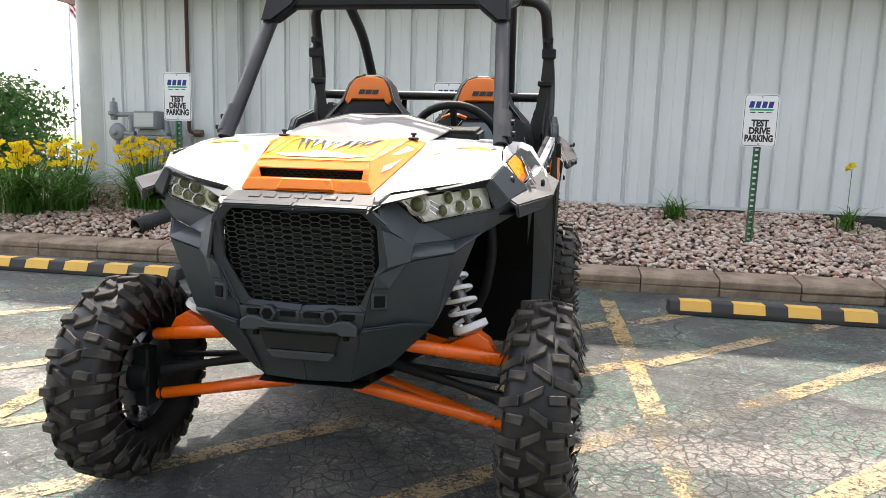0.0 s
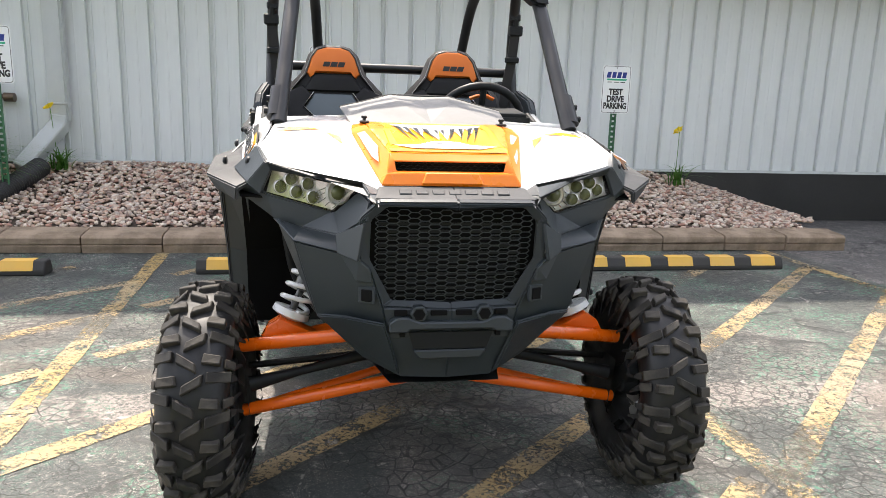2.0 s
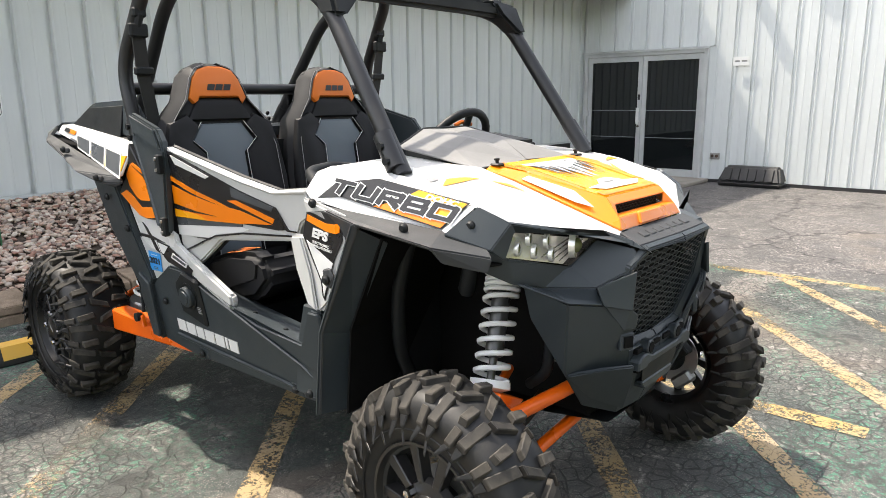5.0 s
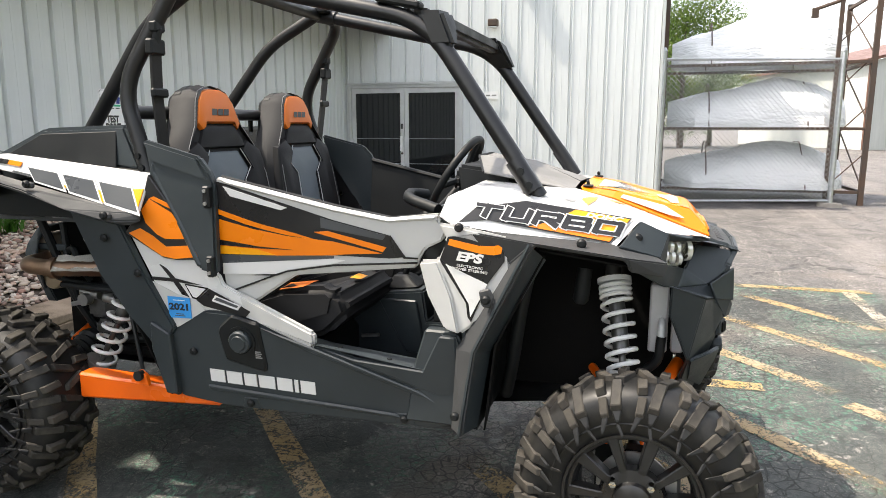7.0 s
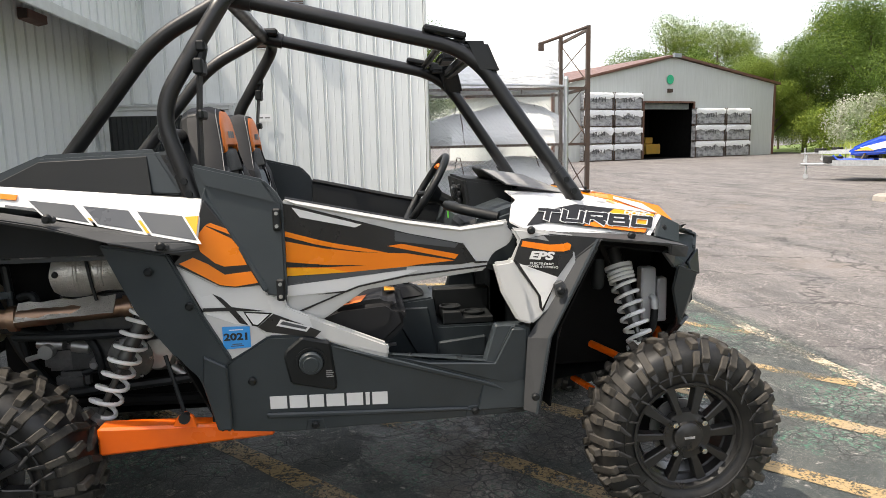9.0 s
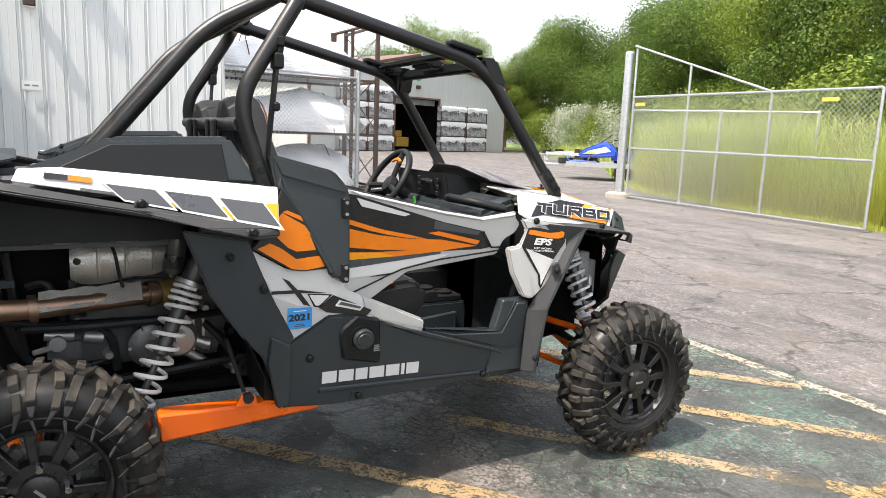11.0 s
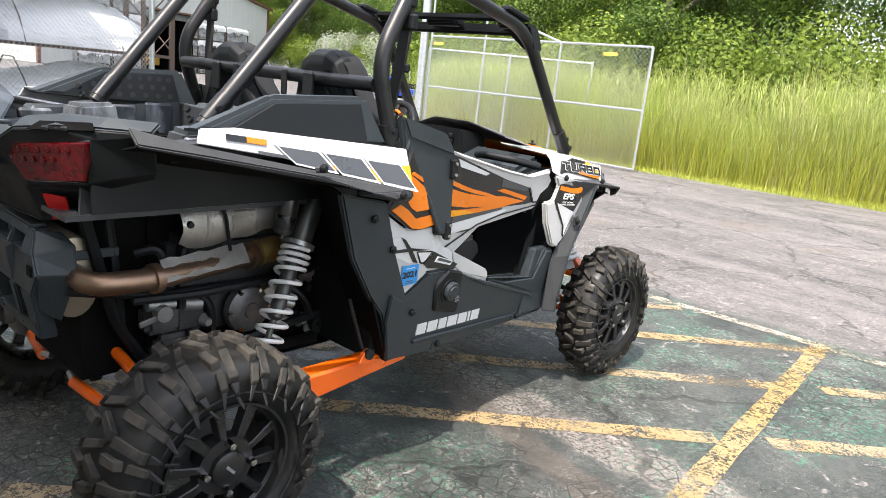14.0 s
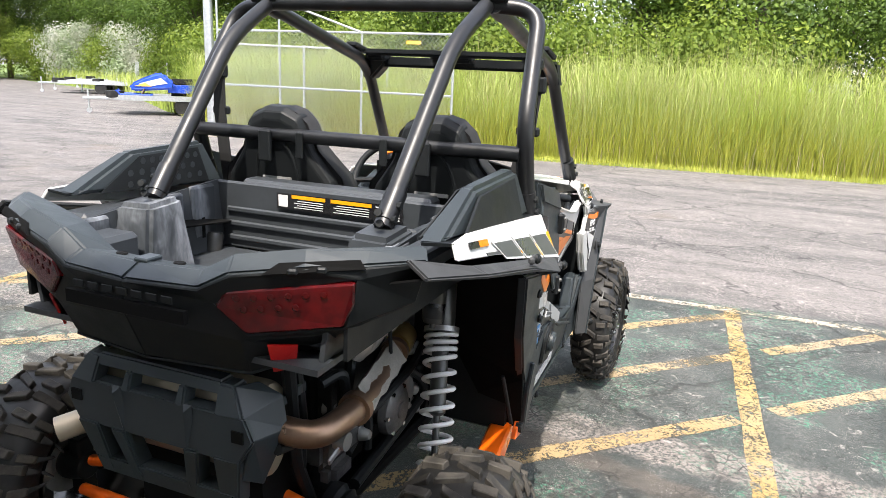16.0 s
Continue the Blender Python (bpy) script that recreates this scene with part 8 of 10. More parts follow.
part("cup_tray", M().prism([(-0.365, 0.613), (-0.370, 0.668), (-0.445, 0.668), (-0.455, 0.642), (-0.58, 0.642), (-0.58, 0.613)], side, -0.13, 0.02), BLACK, console, bevel=0.005)
part("tray_back", M().box(0.03, 0.10, -0.59, -0.345, 0.613, 0.735), BLACK, console, bevel=0.008)
for y, z in ((-0.405, 0.669), (-0.505, 0.643)):
    part("cup_holder", M().lathe([(0.043, 0.0), (0.046, 0.010), (0.039, 0.011), (0.036, 0.002), (0.0, 0.002)], 24, pose(-0.065, y, z), caps=False), BLACK, console, "round black cup holder", smooth=True)
part("shifter_boot", M().add([(-0.10, -0.15, 0.722), (0.02, -0.15, 0.722), (0.02, -0.295, 0.738), (-0.10, -0.295, 0.738), (-0.07, -0.185, 0.775), (-0.01, -0.185, 0.775), (-0.01, -0.245, 0.775), (-0.07, -0.245, 0.775)], [(4, 5, 6, 7), (0, 1, 5, 4), (1, 2, 6, 5), (2, 3, 7, 6), (3, 0, 4, 7)]), BLACK, console, bevel=0.006)
part("shift_lever", M().tube([(-0.04, -0.22, 0.77), (-0.04, -0.255, 0.845), (-0.04, -0.262, 0.875)], [0.012, 0.012, 0.022], 10), BLACK, console, smooth=True)
part("seat_slider", M().tube([(-0.20, -0.10, 0.555), (-0.20, -0.17, 0.565)], 0.008, 6), STEEL, console, "bare metal seat slide lever", smooth=True)

# dashboard, gauge and steering wheel
dash_v = [(-0.50, -0.62, 1.14), (0.50, -0.62, 1.14), (0.50, -0.44, 1.08), (-0.50, -0.44, 1.08), (0.50, -0.40, 0.95), (-0.50, -0.40, 0.95), (0.50, -0.60, 0.86), (-0.50, -0.60, 0.86)]
dash = part("dashboard", M().add(dash_v, [(0, 3, 2, 1), (3, 5, 4, 2), (5, 7, 6, 4), (0, 1, 6, 7), (1, 2, 4, 6), (0, 7, 5, 3)]), GREY, car, "charcoal dashboard", bevel=0.02, segments=2)
part("dash_hood", M().add([(-0.13, -0.66, 1.19), (0.40, -0.66, 1.19), (0.40, -0.46, 1.215), (-0.13, -0.46, 1.215), (-0.14, -0.48, 1.08), (0.41, -0.48, 1.08), (-0.14, -0.66, 1.08), (0.41, -0.66, 1.08)], [(0, 3, 2, 1), (3, 4, 5, 2), (0, 6, 4, 3), (1, 2, 5, 7), (0, 1, 7, 6)]), BLACK, dash, bevel=0.012, segments=2)
part("display", M().obox((0.02, -0.455, 1.145), (0.12, 0.02, 0.075), Matrix.Rotation(-0.25, 3, "X")), BLACK, dash, bevel=0.008)
part("display_glass", M().obox((0.02, -0.444, 1.147), (0.085, 0.004, 0.05), Matrix.Rotation(-0.25, 3, "X")), DOOR_GLASS, dash)
for x in (-0.08, 0.11):
    for z in (1.12, 1.15, 1.18):
        part("switch", M().obox((x, -0.452, z), (0.022, 0.012, 0.02)), BLACK, dash, bevel=0.003)
part("glove_box", M().add([(-0.46, -0.60, 1.12), (-0.17, -0.60, 1.12), (-0.17, -0.41, 1.07), (-0.46, -0.41, 1.07), (-0.17, -0.39, 0.97), (-0.46, -0.39, 0.97)], [(0, 3, 2, 1), (3, 5, 4, 2), (0, 5, 3), (1, 2, 4)]), BLACK, dash, bevel=0.012)
part("passenger_grip", M().tube(arc([(-0.56, -0.52, 1.10), (-0.50, -0.40, 1.125), (-0.36, -0.36, 1.13), (-0.30, -0.40, 1.12)], 0.05, 4), 0.018, 10), BLACK, dash, "black passenger grab bar", smooth=True)
part("key_fob", M().obox((0.10, -0.425, 1.06), (0.02, 0.006, 0.06), Matrix.Rotation(0.2, 3, "Y")), surface("green_tag", (0.1, 0.6, 0.05), (0.12, 0.65, 0.08), 0.5), dash, "green key tag", bevel=0.004)
ws = Matrix.Translation((0.27, -0.345, 1.145)) @ Matrix.Rotation(radians(-58), 4, "X")
wheel_rim = M().tube([ws @ Vector((0.178 * math.cos(i * 0.2094), 0.178 * math.sin(i * 0.2094), 0)) for i in range(30)], 0.0165, 10, closed=True)
steer = part("steering_wheel", wheel_rim, BLACK, car, "black steering wheel with orange stitching", smooth=True)
for a in (0.2, 2.9, 4.71):
    part("wheel_spoke", M().tube([ws @ Vector((0.17 * math.cos(a), 0.17 * math.sin(a), 0)), ws @ Vector((0.04 * math.cos(a), 0.04 * math.sin(a), -0.02))], 0.014, 8), BLACK, steer, smooth=True)
part("wheel_hub", M().lathe([(0.0, 0.02), (0.04, 0.015), (0.05, -0.01), (0.03, -0.05)], 16, ws @ pose(0, 0, -0.02), caps=False), BLACK, steer, smooth=True)
part("column", M().tube([ws @ Vector((0, 0, -0.03)), (0.27, -0.60, 1.0)], 0.03, 10), BLACK, steer)
part("wheel_accent", M().tube([ws @ Vector((0.10 * math.cos(4.71 + d), 0.13 * math.sin(4.71 + d), 0.008)) for d in (-0.5, -0.2, 0.2, 0.5)], 0.008, 6), VINYL_ORANGE, steer)


# ---------------------------------------------------------------- seats and harnesses
def seat_layer(outline, front, back, m, cx=0.0):
    """A cushioned slab: an outline across (u) and up (v), domed towards the front."""
    n = len(outline)
    cu, cv = sum(p[0] for p in outline) / n, sum(p[1] for p in outline) / n
    rings = []
    for k, d in ((1.0, back), (1.0, front * 0.45 + back * 0.55), (0.955, front * 0.85 + back * 0.15), (0.86, front)):
        rings.append([m @ Vector((cu + (u - cu) * k, d, cv + (v - cv) * k)) for u, v in outline])
    g = M()
    g.v = [tuple(p) for r in rings for p in r]
    g.f = [tuple(range(n))] + [(i * n + (j + 1) % n, i * n + j, (i + 1) * n + j, (i + 1) * n + (j + 1) % n) for i in range(3) for j in range(n)] + [tuple(range(4 * n - 1, 3 * n - 1, -1))]
    return g


def build_seat(x):
    m = Matrix.Translation((x, 0.36, 0.66)) @ Matrix.Rotation(radians(-9), 4, "X")
    sym = lambda half: half + [(-u, v) for u, v in reversed(half)]
    edge = [(-0.035, 0.846), (-0.082, 0.832), (-0.120, 0.795), (-0.158, 0.700), (-0.240, 0.612), (-0.268, 0.510), (-0.285, 0.380), (-0.285, 0.10)]
    backo = sym(edge + [(-0.23, 0.0)])
    st = part("seat", seat_layer(backo, -0.055, 0.035, m), VINYL, car, "black bucket seat with orange headrest and grey centre", smooth=True)
    part("headrest_panel", seat_layer(sym([(-0.035, 0.826), (-0.078, 0.812), (-0.106, 0.775), (-0.132, 0.698), (-0.112, 0.676), (-0.100, 0.700)]), -0.074, -0.04, m), VINYL_ORANGE, st, "orange vinyl headrest panel", smooth=True)
    part("neck_panel", seat_layer(sym([(-0.098, 0.694), (-0.112, 0.668), (-0.150, 0.610), (-0.100, 0.610)]), -0.069, -0.04, m), VINYL, st, "", smooth=True)
    part("back_centre", seat_layer(sym([(-0.094, 0.603), (-0.142, 0.535), (-0.088, 0.485), (-0.092, 0.30), (-0.100, 0.04)]), -0.068, -0.03, m), VINYL_GREY, st, "blue-grey vinyl seat centre", smooth=True)
    for s in (-1, 1):
        part("bolster", seat_layer([(s * 0.228, 0.605), (s * 0.256, 0.50), (s * 0.274, 0.36), (s * 0.270, 0.06), (s * 0.105, 0.06), (s * 0.096, 0.480), (s * 0.150, 0.535), (s * 0.108, 0.600), (s * 0.150, 0.640)][::-s], -0.078, -0.03, m), VINYL, st, "", smooth=True)
        seam = [m @ Vector((s * u, d, v)) for u, v, d in ((0.036, 0.834, -0.052), (0.082, 0.818, -0.056), (0.112, 0.778, -0.060), (0.142, 0.695, -0.062), (0.205, 0.612, -0.066), (0.232, 0.50, -0.080), (0.245, 0.2, -0.084))]
        part("stitching", M().tube(seam, 0.0014, 5), DECAL_GREY, st, "white stitching")
        part("stitching", M().tube([m @ Vector((s * u, d, v)) for u, v, d in ((0.096, 0.604, -0.070), (0.146, 0.535, -0.072), (0.092, 0.484, -0.072), (0.096, 0.30, -0.072), (0.104, 0.06, -0.072))], 0.0016, 5), DECAL_WHITE, st, "white stitching")
        band = M()
        for u, v in edge:
            k = 0.86 if v > 0.65 else 0.88
            for a, d in ((1.02, 0.036), (1.02, -0.030), (k, -0.066)):
                band.v.append(tuple(m @ Vector((s * u * -a if s > 0 else u * a, d, v if a > 1 else 0.4 + (v - 0.4) * 0.965))))
        band.f = [(i * 3 + j, i * 3 + j + 1, i * 3 + j + 4, i * 3 + j + 3) for i in range(len(edge) - 1) for j in (0, 1)]
        part("edge_band", band, VINYL_BAND, st, "charcoal vinyl edge band", smooth=True)
    shellb = seat_layer(sym([(-0.040, 0.850), (-0.100, 0.822), (-0.150, 0.70), (-0.225, 0.60), (-0.255, 0.48), (-0.270, 0.36), (-0.268, 0.06)]), 0.072, 0.0, m)
    part("seat_back_shell", shellb, BLACK, st, "black moulded seat back", bevel=0.004)
    ring = [m @ Vector((0.085 * math.cos(i * 0.2618), 0.074, 0.60 + 0.15 * math.sin(i * 0.2618))) for i in range(24)]
    part("back_rib", M().tube(ring, 0.006, 6, closed=True), BLACK, st)
    part("back_badge", M().obox(m @ Vector((0, 0.074, 0.60)), (0.12, 0.004, 0.012)), DECAL_GREY, st)
    # headrest mark as plain slanted bars
    for k in range(3):
        u = -0.052 + k * 0.036
        part("mark_bar", M().add([m @ Vector((u + a, -0.0765, v)) for a, v in ((0.0, 0.728), (0.032, 0.728), (0.040, 0.752), (0.008, 0.752))], [(0, 1, 2, 3)]), INK, st)
    prof = [(0.27, 0.62), (0.24, 0.715), (0.10, 0.745), (-0.05, 0.785), (-0.14, 0.815), (-0.185, 0.795), (-0.205, 0.735), (-0.12, 0.655), (0.1, 0.60)]
    cu_ = part("seat_cushion", M().prism(prof, lambda u, w, d: (x + d, u, w), -0.225, 0.225), VINYL, st, "black seat cushion", bevel=0.035, segments=3, smooth=True)
    for s in (-1, 1):
        bol = [(0.22, 0.66), (0.20, 0.76), (0.03, 0.815), (-0.13, 0.828), (-0.17, 0.80), (-0.15, 0.72), (0.1, 0.63)]
        part("cushion_bolster", M().prism(bol, lambda u, w, d: (x + s * (0.185 + d), u, w), -0.05, 0.05), VINYL, cu_, "", bevel=0.03, segments=3, smooth=True)
        part("cushion_panel", M().add([(x + s * a, b, c) for a, b, c in ((0.15, 0.05, 0.813), (0.228, 0.05, 0.806), (0.228, -0.04, 0.822), (0.15, -0.06, 0.829))], [(0, 1, 2, 3)][:: 1] if s < 0 else [(3, 2, 1, 0)]), VINYL_ORANGE, cu_, "orange vinyl panel")
    part("cushion_tag", M().add([(x - 0.04, -0.125, 0.8185), (x + 0.04, -0.125, 0.8185), (x + 0.03, -0.165, 0.814), (x - 0.03, -0.165, 0.814)], [(3, 2, 1, 0)]), AMBER, cu_)
    part("seat_base", M().box(x - 0.20, x + 0.20, -0.06, 0.34, 0.44, 0.60), BLACK, st, bevel=0.02)
    return st


for x in (-0.315, 0.285):
    build_seat(x)
for s in (-1, 1):
    path = [(s * 0.612, 0.425, 1.615), (s * 0.600, 0.440, 1.45), (s * 0.575, 0.450, 1.30), (s * 0.55, 0.44, 1.05)]
    belt = M()
    for a, b in zip(path, path[1:]):
        a, b = Vector(a), Vector(b)
        w = Vector((0.0245, 0, 0))
        t = Vector((0, 0.004, 0))
        belt.add([a - w - t, a + w - t, b + w - t, b - w - t, a - w + t, a + w + t, b + w + t, b - w + t], [(0, 1, 2, 3), (7, 6, 5, 4), (0, 3, 7, 4), (1, 5, 6, 2), (0, 4, 5, 1), (3, 2, 6, 7)])
    h = part("seat_belt", belt, WEBBING, car, "black seat belt webbing hanging from the hoop")
    part("belt_guide", M().obox((s * 0.612, 0.425, 1.605), (0.07, 0.03, 0.05)).tube([(s * 0.612, 0.425, 1.61), (s * 0.606, 0.412, 1.668)], 0.016, 8).obox((s * 0.606, 0.418, 1.668), (0.05, 0.03, 0.035)), BLACK, h, bevel=0.006)
    part("belt_buckle", M().obox((s * 0.600, 0.430, 1.46), (0.075, 0.02, 0.03)), BLACK, h, bevel=0.006)
    part("belt_hook", M().obox((s * 0.30, 0.575, 1.36), (0.05, 0.02, 0.11)), BLACK, h, bevel=0.006)
    part("crossbar_tab", M().obox((s * 0.16, 0.575, 1.37), (0.028, 0.012, 0.09)), BLACK, h, bevel=0.004)


# ================================================================ things along the shop wall
def parking_sign(x, z0, z1, yaw=0.0):
    """A parking sign on a perforated post."""
    t = thing("parking_sign", "white parking sign on a green post in the stone bed", "sign", "signs along the wall", at=pose(x, 3.36, 0, 0, 0, yaw))
    post = M()
    for a, b in ((-0.028, -0.018), (0.018, 0.028)):
        post.box(a, b, -0.004, 0.022, 0.12, z1 - 0.05)
    for k in range(int((z1 - 0.2) / 0.05)):
        post.box(-0.0179, 0.0179, 0.018, 0.0215, 0.14 + k * 0.05, 0.172 + k * 0.05)
    part("post", post, GREEN_POST, t, "green perforated steel post")
    h, w = (z1 - z0), 0.295
    r = 0.03

    def outline(half_w, half_h, rad):
        o = []
        for cx, cz, a0 in ((half_w - rad, half_h - rad, 0), (-half_w + rad, half_h - rad, 90), (-half_w + rad, -half_h + rad, 180), (half_w - rad, -half_h + rad, 270)):
            o += [(cx + rad * math.cos(radians(a0 + i * 22.5)), cz + rad * math.sin(radians(a0 + i * 22.5))) for i in range(5)]
        return o
    zc = (z0 + z1) / 2
    plate_ = part("sign_plate", M().prism(outline(w / 2, h / 2, r), lambda u, q, d: (u, d, zc + q), -0.008, -0.005), SIGN_WHITE, t)
    ring = M()
    a, b = outline(w / 2 - 0.008, h / 2 - 0.008, r * 0.8), outline(w / 2 - 0.012, h / 2 - 0.012, r * 0.75)
    n = len(a)
    ring.add([(u, -0.0084, zc + q) for u, q in a + b], [(i, (i + 1) % n, n + (i + 1) % n, n + i) for i in range(n)])
    part("sign_border", ring, INK, plate_)
    face = Matrix(((1, 0, 0, 0), (0, 0, -1, -0.0083), (0, 1, 0, 0), (0, 0, 0, 1)))
    for k, line in enumerate(("TEST", "DRIVE", "PARKING")):
        words("sign_word", line, 0.078, INK, plate_, Matrix.Translation((0, 0, zc - 0.025 - k * 0.066)) @ face, bold=0.0040, stretch=0.84 if line != "PARKING" else 0.73)
    # dealer's mark, as plain slanted blocks
    for k in range(4):
        u = -0.105 + k * 0.053
        part("mark_block", M().add([(u + s, -0.0086, zc + q) for s, q in ((0.0, 0.11), (0.040, 0.11), (0.050, 0.165), (0.010, 0.165))], [(0, 1, 2, 3)]), SIGN_BLUE, plate_)
    part("mark_bar", M().add([(-0.10, -0.0086, zc + 0.085), (0.10, -0.0086, zc + 0.085), (0.105, -0.0086, zc + 0.102), (-0.095, -0.0086, zc + 0.102)], [(0, 1, 2, 3)]), SIGN_GREEN, plate_)
    for u in (-0.07, 0.0, 0.065):
        part("mark_text_bar", M().add([(u - 0.024, -0.0086, zc + 0.066), (u + 0.024, -0.0086, zc + 0.066), (u + 0.024, -0.0086, zc + 0.073), (u - 0.024, -0.0086, zc + 0.073)], [(0, 1, 2, 3)]), INK, plate_)
    for q in (h / 2 - 0.025, -h / 2 + 0.025):
        part("sign_bolt", M().lathe([(0.008, 0.0), (0.006, 0.005), (0.0, 0.006)], 8, pose(0, -0.008, zc + q, 90, 0, 0), caps=False), STEEL, plate_)


parking_sign(-3.128, 1.305, 1.782, 3)
parking_sign(-0.364, 1.255, 1.723, -2)
parking_sign(2.415, 1.205, 1.662, 1)

# conduit, downspout, drain pipe and gas meter
cond = thing("conduit", "rusty brown conduit running up the wall", "pipe")
part("riser", M().tube(arc([(-3.53, 4.27, 3.0), (-3.53, 4.27, 1.32), (-3.53, 4.27, 1.2), (-3.40, 4.27, 1.19)], 0.06, 5), 0.022, 10), RUST_PIPE, cond, smooth=True)
part("valve", M().tube([(-3.45, 4.26, 1.19), (-3.36, 4.26, 1.19)], 0.045, 12), surface("brass_valve", (0.16, 0.12, 0.09), (0.10, 0.07, 0.05), 0.45, 0.6), cond, smooth=True)
spout = thing("downspout", "grey painted downspout with an angled outlet", "downspout", at=pose(0.143, 0, -0.03))
part("spout_pipe", M().box(-3.185, -3.005, 4.19, 4.305, 0.99, 3.0), TRIM, spout, bevel=0.018, segments=2)
part("spout_band", M().box(-3.192, -2.998, 4.182, 4.308, 1.16, 1.185), TRIM, spout, bevel=0.006)
part("spout_outlet", M().tube([(-3.095, 4.245, 1.05), (-3.105, 4.22, 0.96), (-3.20, 4.08, 0.80), (-3.34, 3.86, 0.56)], [0.105, 0.108, 0.105, 0.105], 4), TRIM, spout, bevel=0.012)
drain = M()
pts = [Vector((-3.02, 3.86, 0.56)), Vector((-3.08, 3.60, 0.47)), Vector((-3.22, 3.22, 0.31)), Vector((-3.36, 2.93, 0.25))]
line = arc(pts, 0.25, 8)
fine = []
for a, b in zip(line, line[1:]):
    k = max(1, int((b - a).length / 0.012))
    fine += [a + (b - a) * i / k for i in range(k)]
fine.append(line[-1])
drain.tube(fine, [0.094 if i % 2 else 0.085 for i in range(len(fine))], 16, caps=False)
drain.tube(list(reversed(fine)), [0.076] * len(fine), 16, caps=False)
tagged(part("drain_pipe", drain, BLACK_PLASTIC, smooth=True), "black corrugated drain pipe lying over the stones", "drain pipe")

meter = thing("gas_meter", "grey painted gas meter and regulator on the wall", "gas meter", at=pose(-3.90, 4.12, -0.055))
part("meter_body", M().prism([(-0.25, 0.70), (-0.25, 1.16), (0.27, 1.16), (0.27, 0.70), (0.17, 0.64), (-0.15, 0.64)], lambda u, w, d: (u, d, w), -0.10, 0.12), METER_GREY, meter, bevel=0.03, segments=3)
part("meter_face", M().lathe([(0.0, 0.05), (0.14, 0.045), (0.185, 0.03), (0.20, 0.012), (0.215, 0.010), (0.215, 0.0)], 32, pose(0.01, -0.10, 0.94, 90, 0, 0), caps=False), METER_GREY, meter, "domed meter face", smooth=True)
for k in range(10):
    part("face_bolt", M().lathe([(0.0, 0.014), (0.008, 0.013), (0.010, 0.0)], 8, pose(0.01 + 0.205 * math.cos(k * 0.628), -0.11, 0.94 + 0.205 * math.sin(k * 0.628), 90, 0, 0), caps=False), METER_GREY, meter)
part("face_plate", M().box(-0.06, 0.03, -0.152, -0.147, 0.97, 1.06), SIGN_WHITE, meter, "pale data plate")
part("top_flange", M().box(-0.28, 0.30, -0.13, 0.14, 1.16, 1.20), METER_GREY, meter, bevel=0.008)
part("meter_neck", M().prism([(-0.16, 1.20), (0.22, 1.20), (0.17, 1.28), (-0.10, 1.28)], lambda u, w, d: (u, d, w), -0.08, 0.10), METER_GREY, meter, bevel=0.012)
part("index_box", M().box(-0.15, 0.14, -0.15, 0.06, 1.28, 1.475), METER_GREY, meter, bevel=0.015, segments=2)
part("index_lens", M().box(-0.12, 0.11, -0.1545, -0.149, 1.30, 1.45), TRIM, meter)
part("regulator", M().lathe([(0.0, 0.075), (0.025, 0.07), (0.035, 0.05), (0.085, 0.035), (0.10, 0.008), (0.105, 0.0), (0.10, -0.008), (0.085, -0.04), (0.0, -0.06)], 28, pose(-0.42, -0.02, 1.235, 90, 0, 0), caps=False), METER_GREY, meter, "round gas regulator", smooth=True)
part("regulator_vent", M().tube([(-0.42, -0.02, 1.14), (-0.42, -0.02, 1.02)], 0.022, 10).box(-0.45, -0.37, -0.04, 0.0, 1.0, 1.025), METER_GREY, meter)
part("relief_valve", M().lathe([(0.0, 0.20), (0.012, 0.20), (0.014, 0.16), (0.040, 0.15), (0.045, 0.05), (0.062, 0.045), (0.062, 0.01), (0.04, 0.0), (0.035, -0.05), (0.0, -0.05)], 20, pose(-0.46, -0.02, 1.42), caps=False), METER_GREY, meter, "relief valve with cap", smooth=True)
for p, r in (([(-0.42, -0.02, 1.43), (-0.10, -0.02, 1.44)], 0.026), ([(-0.24, -0.02, 1.43), (-0.24, -0.02, 1.20)], 0.028), ([(-0.33, -0.02, 1.22), (-0.20, -0.02, 1.22)], 0.030), ([(-0.12, 0.0, 1.44), (-0.12, 0.0, 1.20)], 0.026), ([(0.18, 0.0, 1.20), (0.18, 0.0, 1.45), (0.30, 0.02, 1.45), (0.34, 0.1, 1.42)], 0.03), ([(0.28, 0.0, 1.20), (0.28, 0.0, 1.42)], 0.034), ([(-0.18, -0.02, 0.68), (-0.18, -0.02, 0.30)], 0.022)):
    part("meter_pipe", M().tube(arc(p, 0.04, 4), r, 12), METER_GREY, meter, smooth=True)
for q in ((-0.24, 1.40), (-0.24, 1.23), (-0.12, 1.25), (0.18, 1.25), (0.28, 1.24)):
    part("pipe_union", M().lathe([(0.040, -0.02), (0.042, 0.0), (0.040, 0.02)], 8, pose(q[0], -0.01, q[1])), METER_GREY, meter)

# black storage box, outlet and notice by the doors
boxy = thing("storage_box", "black plastic storage box with a ribbed lid beside the wall", "storage box", at=pose(9.06, 1.235, 0))
part("base", M().add([(-0.13, -0.44, 0.0), (-0.13, 0.44, 0.0), (0.18, 0.44, 0.0), (0.18, -0.44, 0.0), (-0.16, -0.46, 0.06), (-0.16, 0.46, 0.06), (0.19, 0.46, 0.06), (0.19, -0.46, 0.06)], [(0, 1, 2, 3), (7, 6, 5, 4), (0, 4, 5, 1), (1, 5, 6, 2), (2, 6, 7, 3), (3, 7, 4, 0)]), BLACK_PLASTIC, boxy, bevel=0.01)
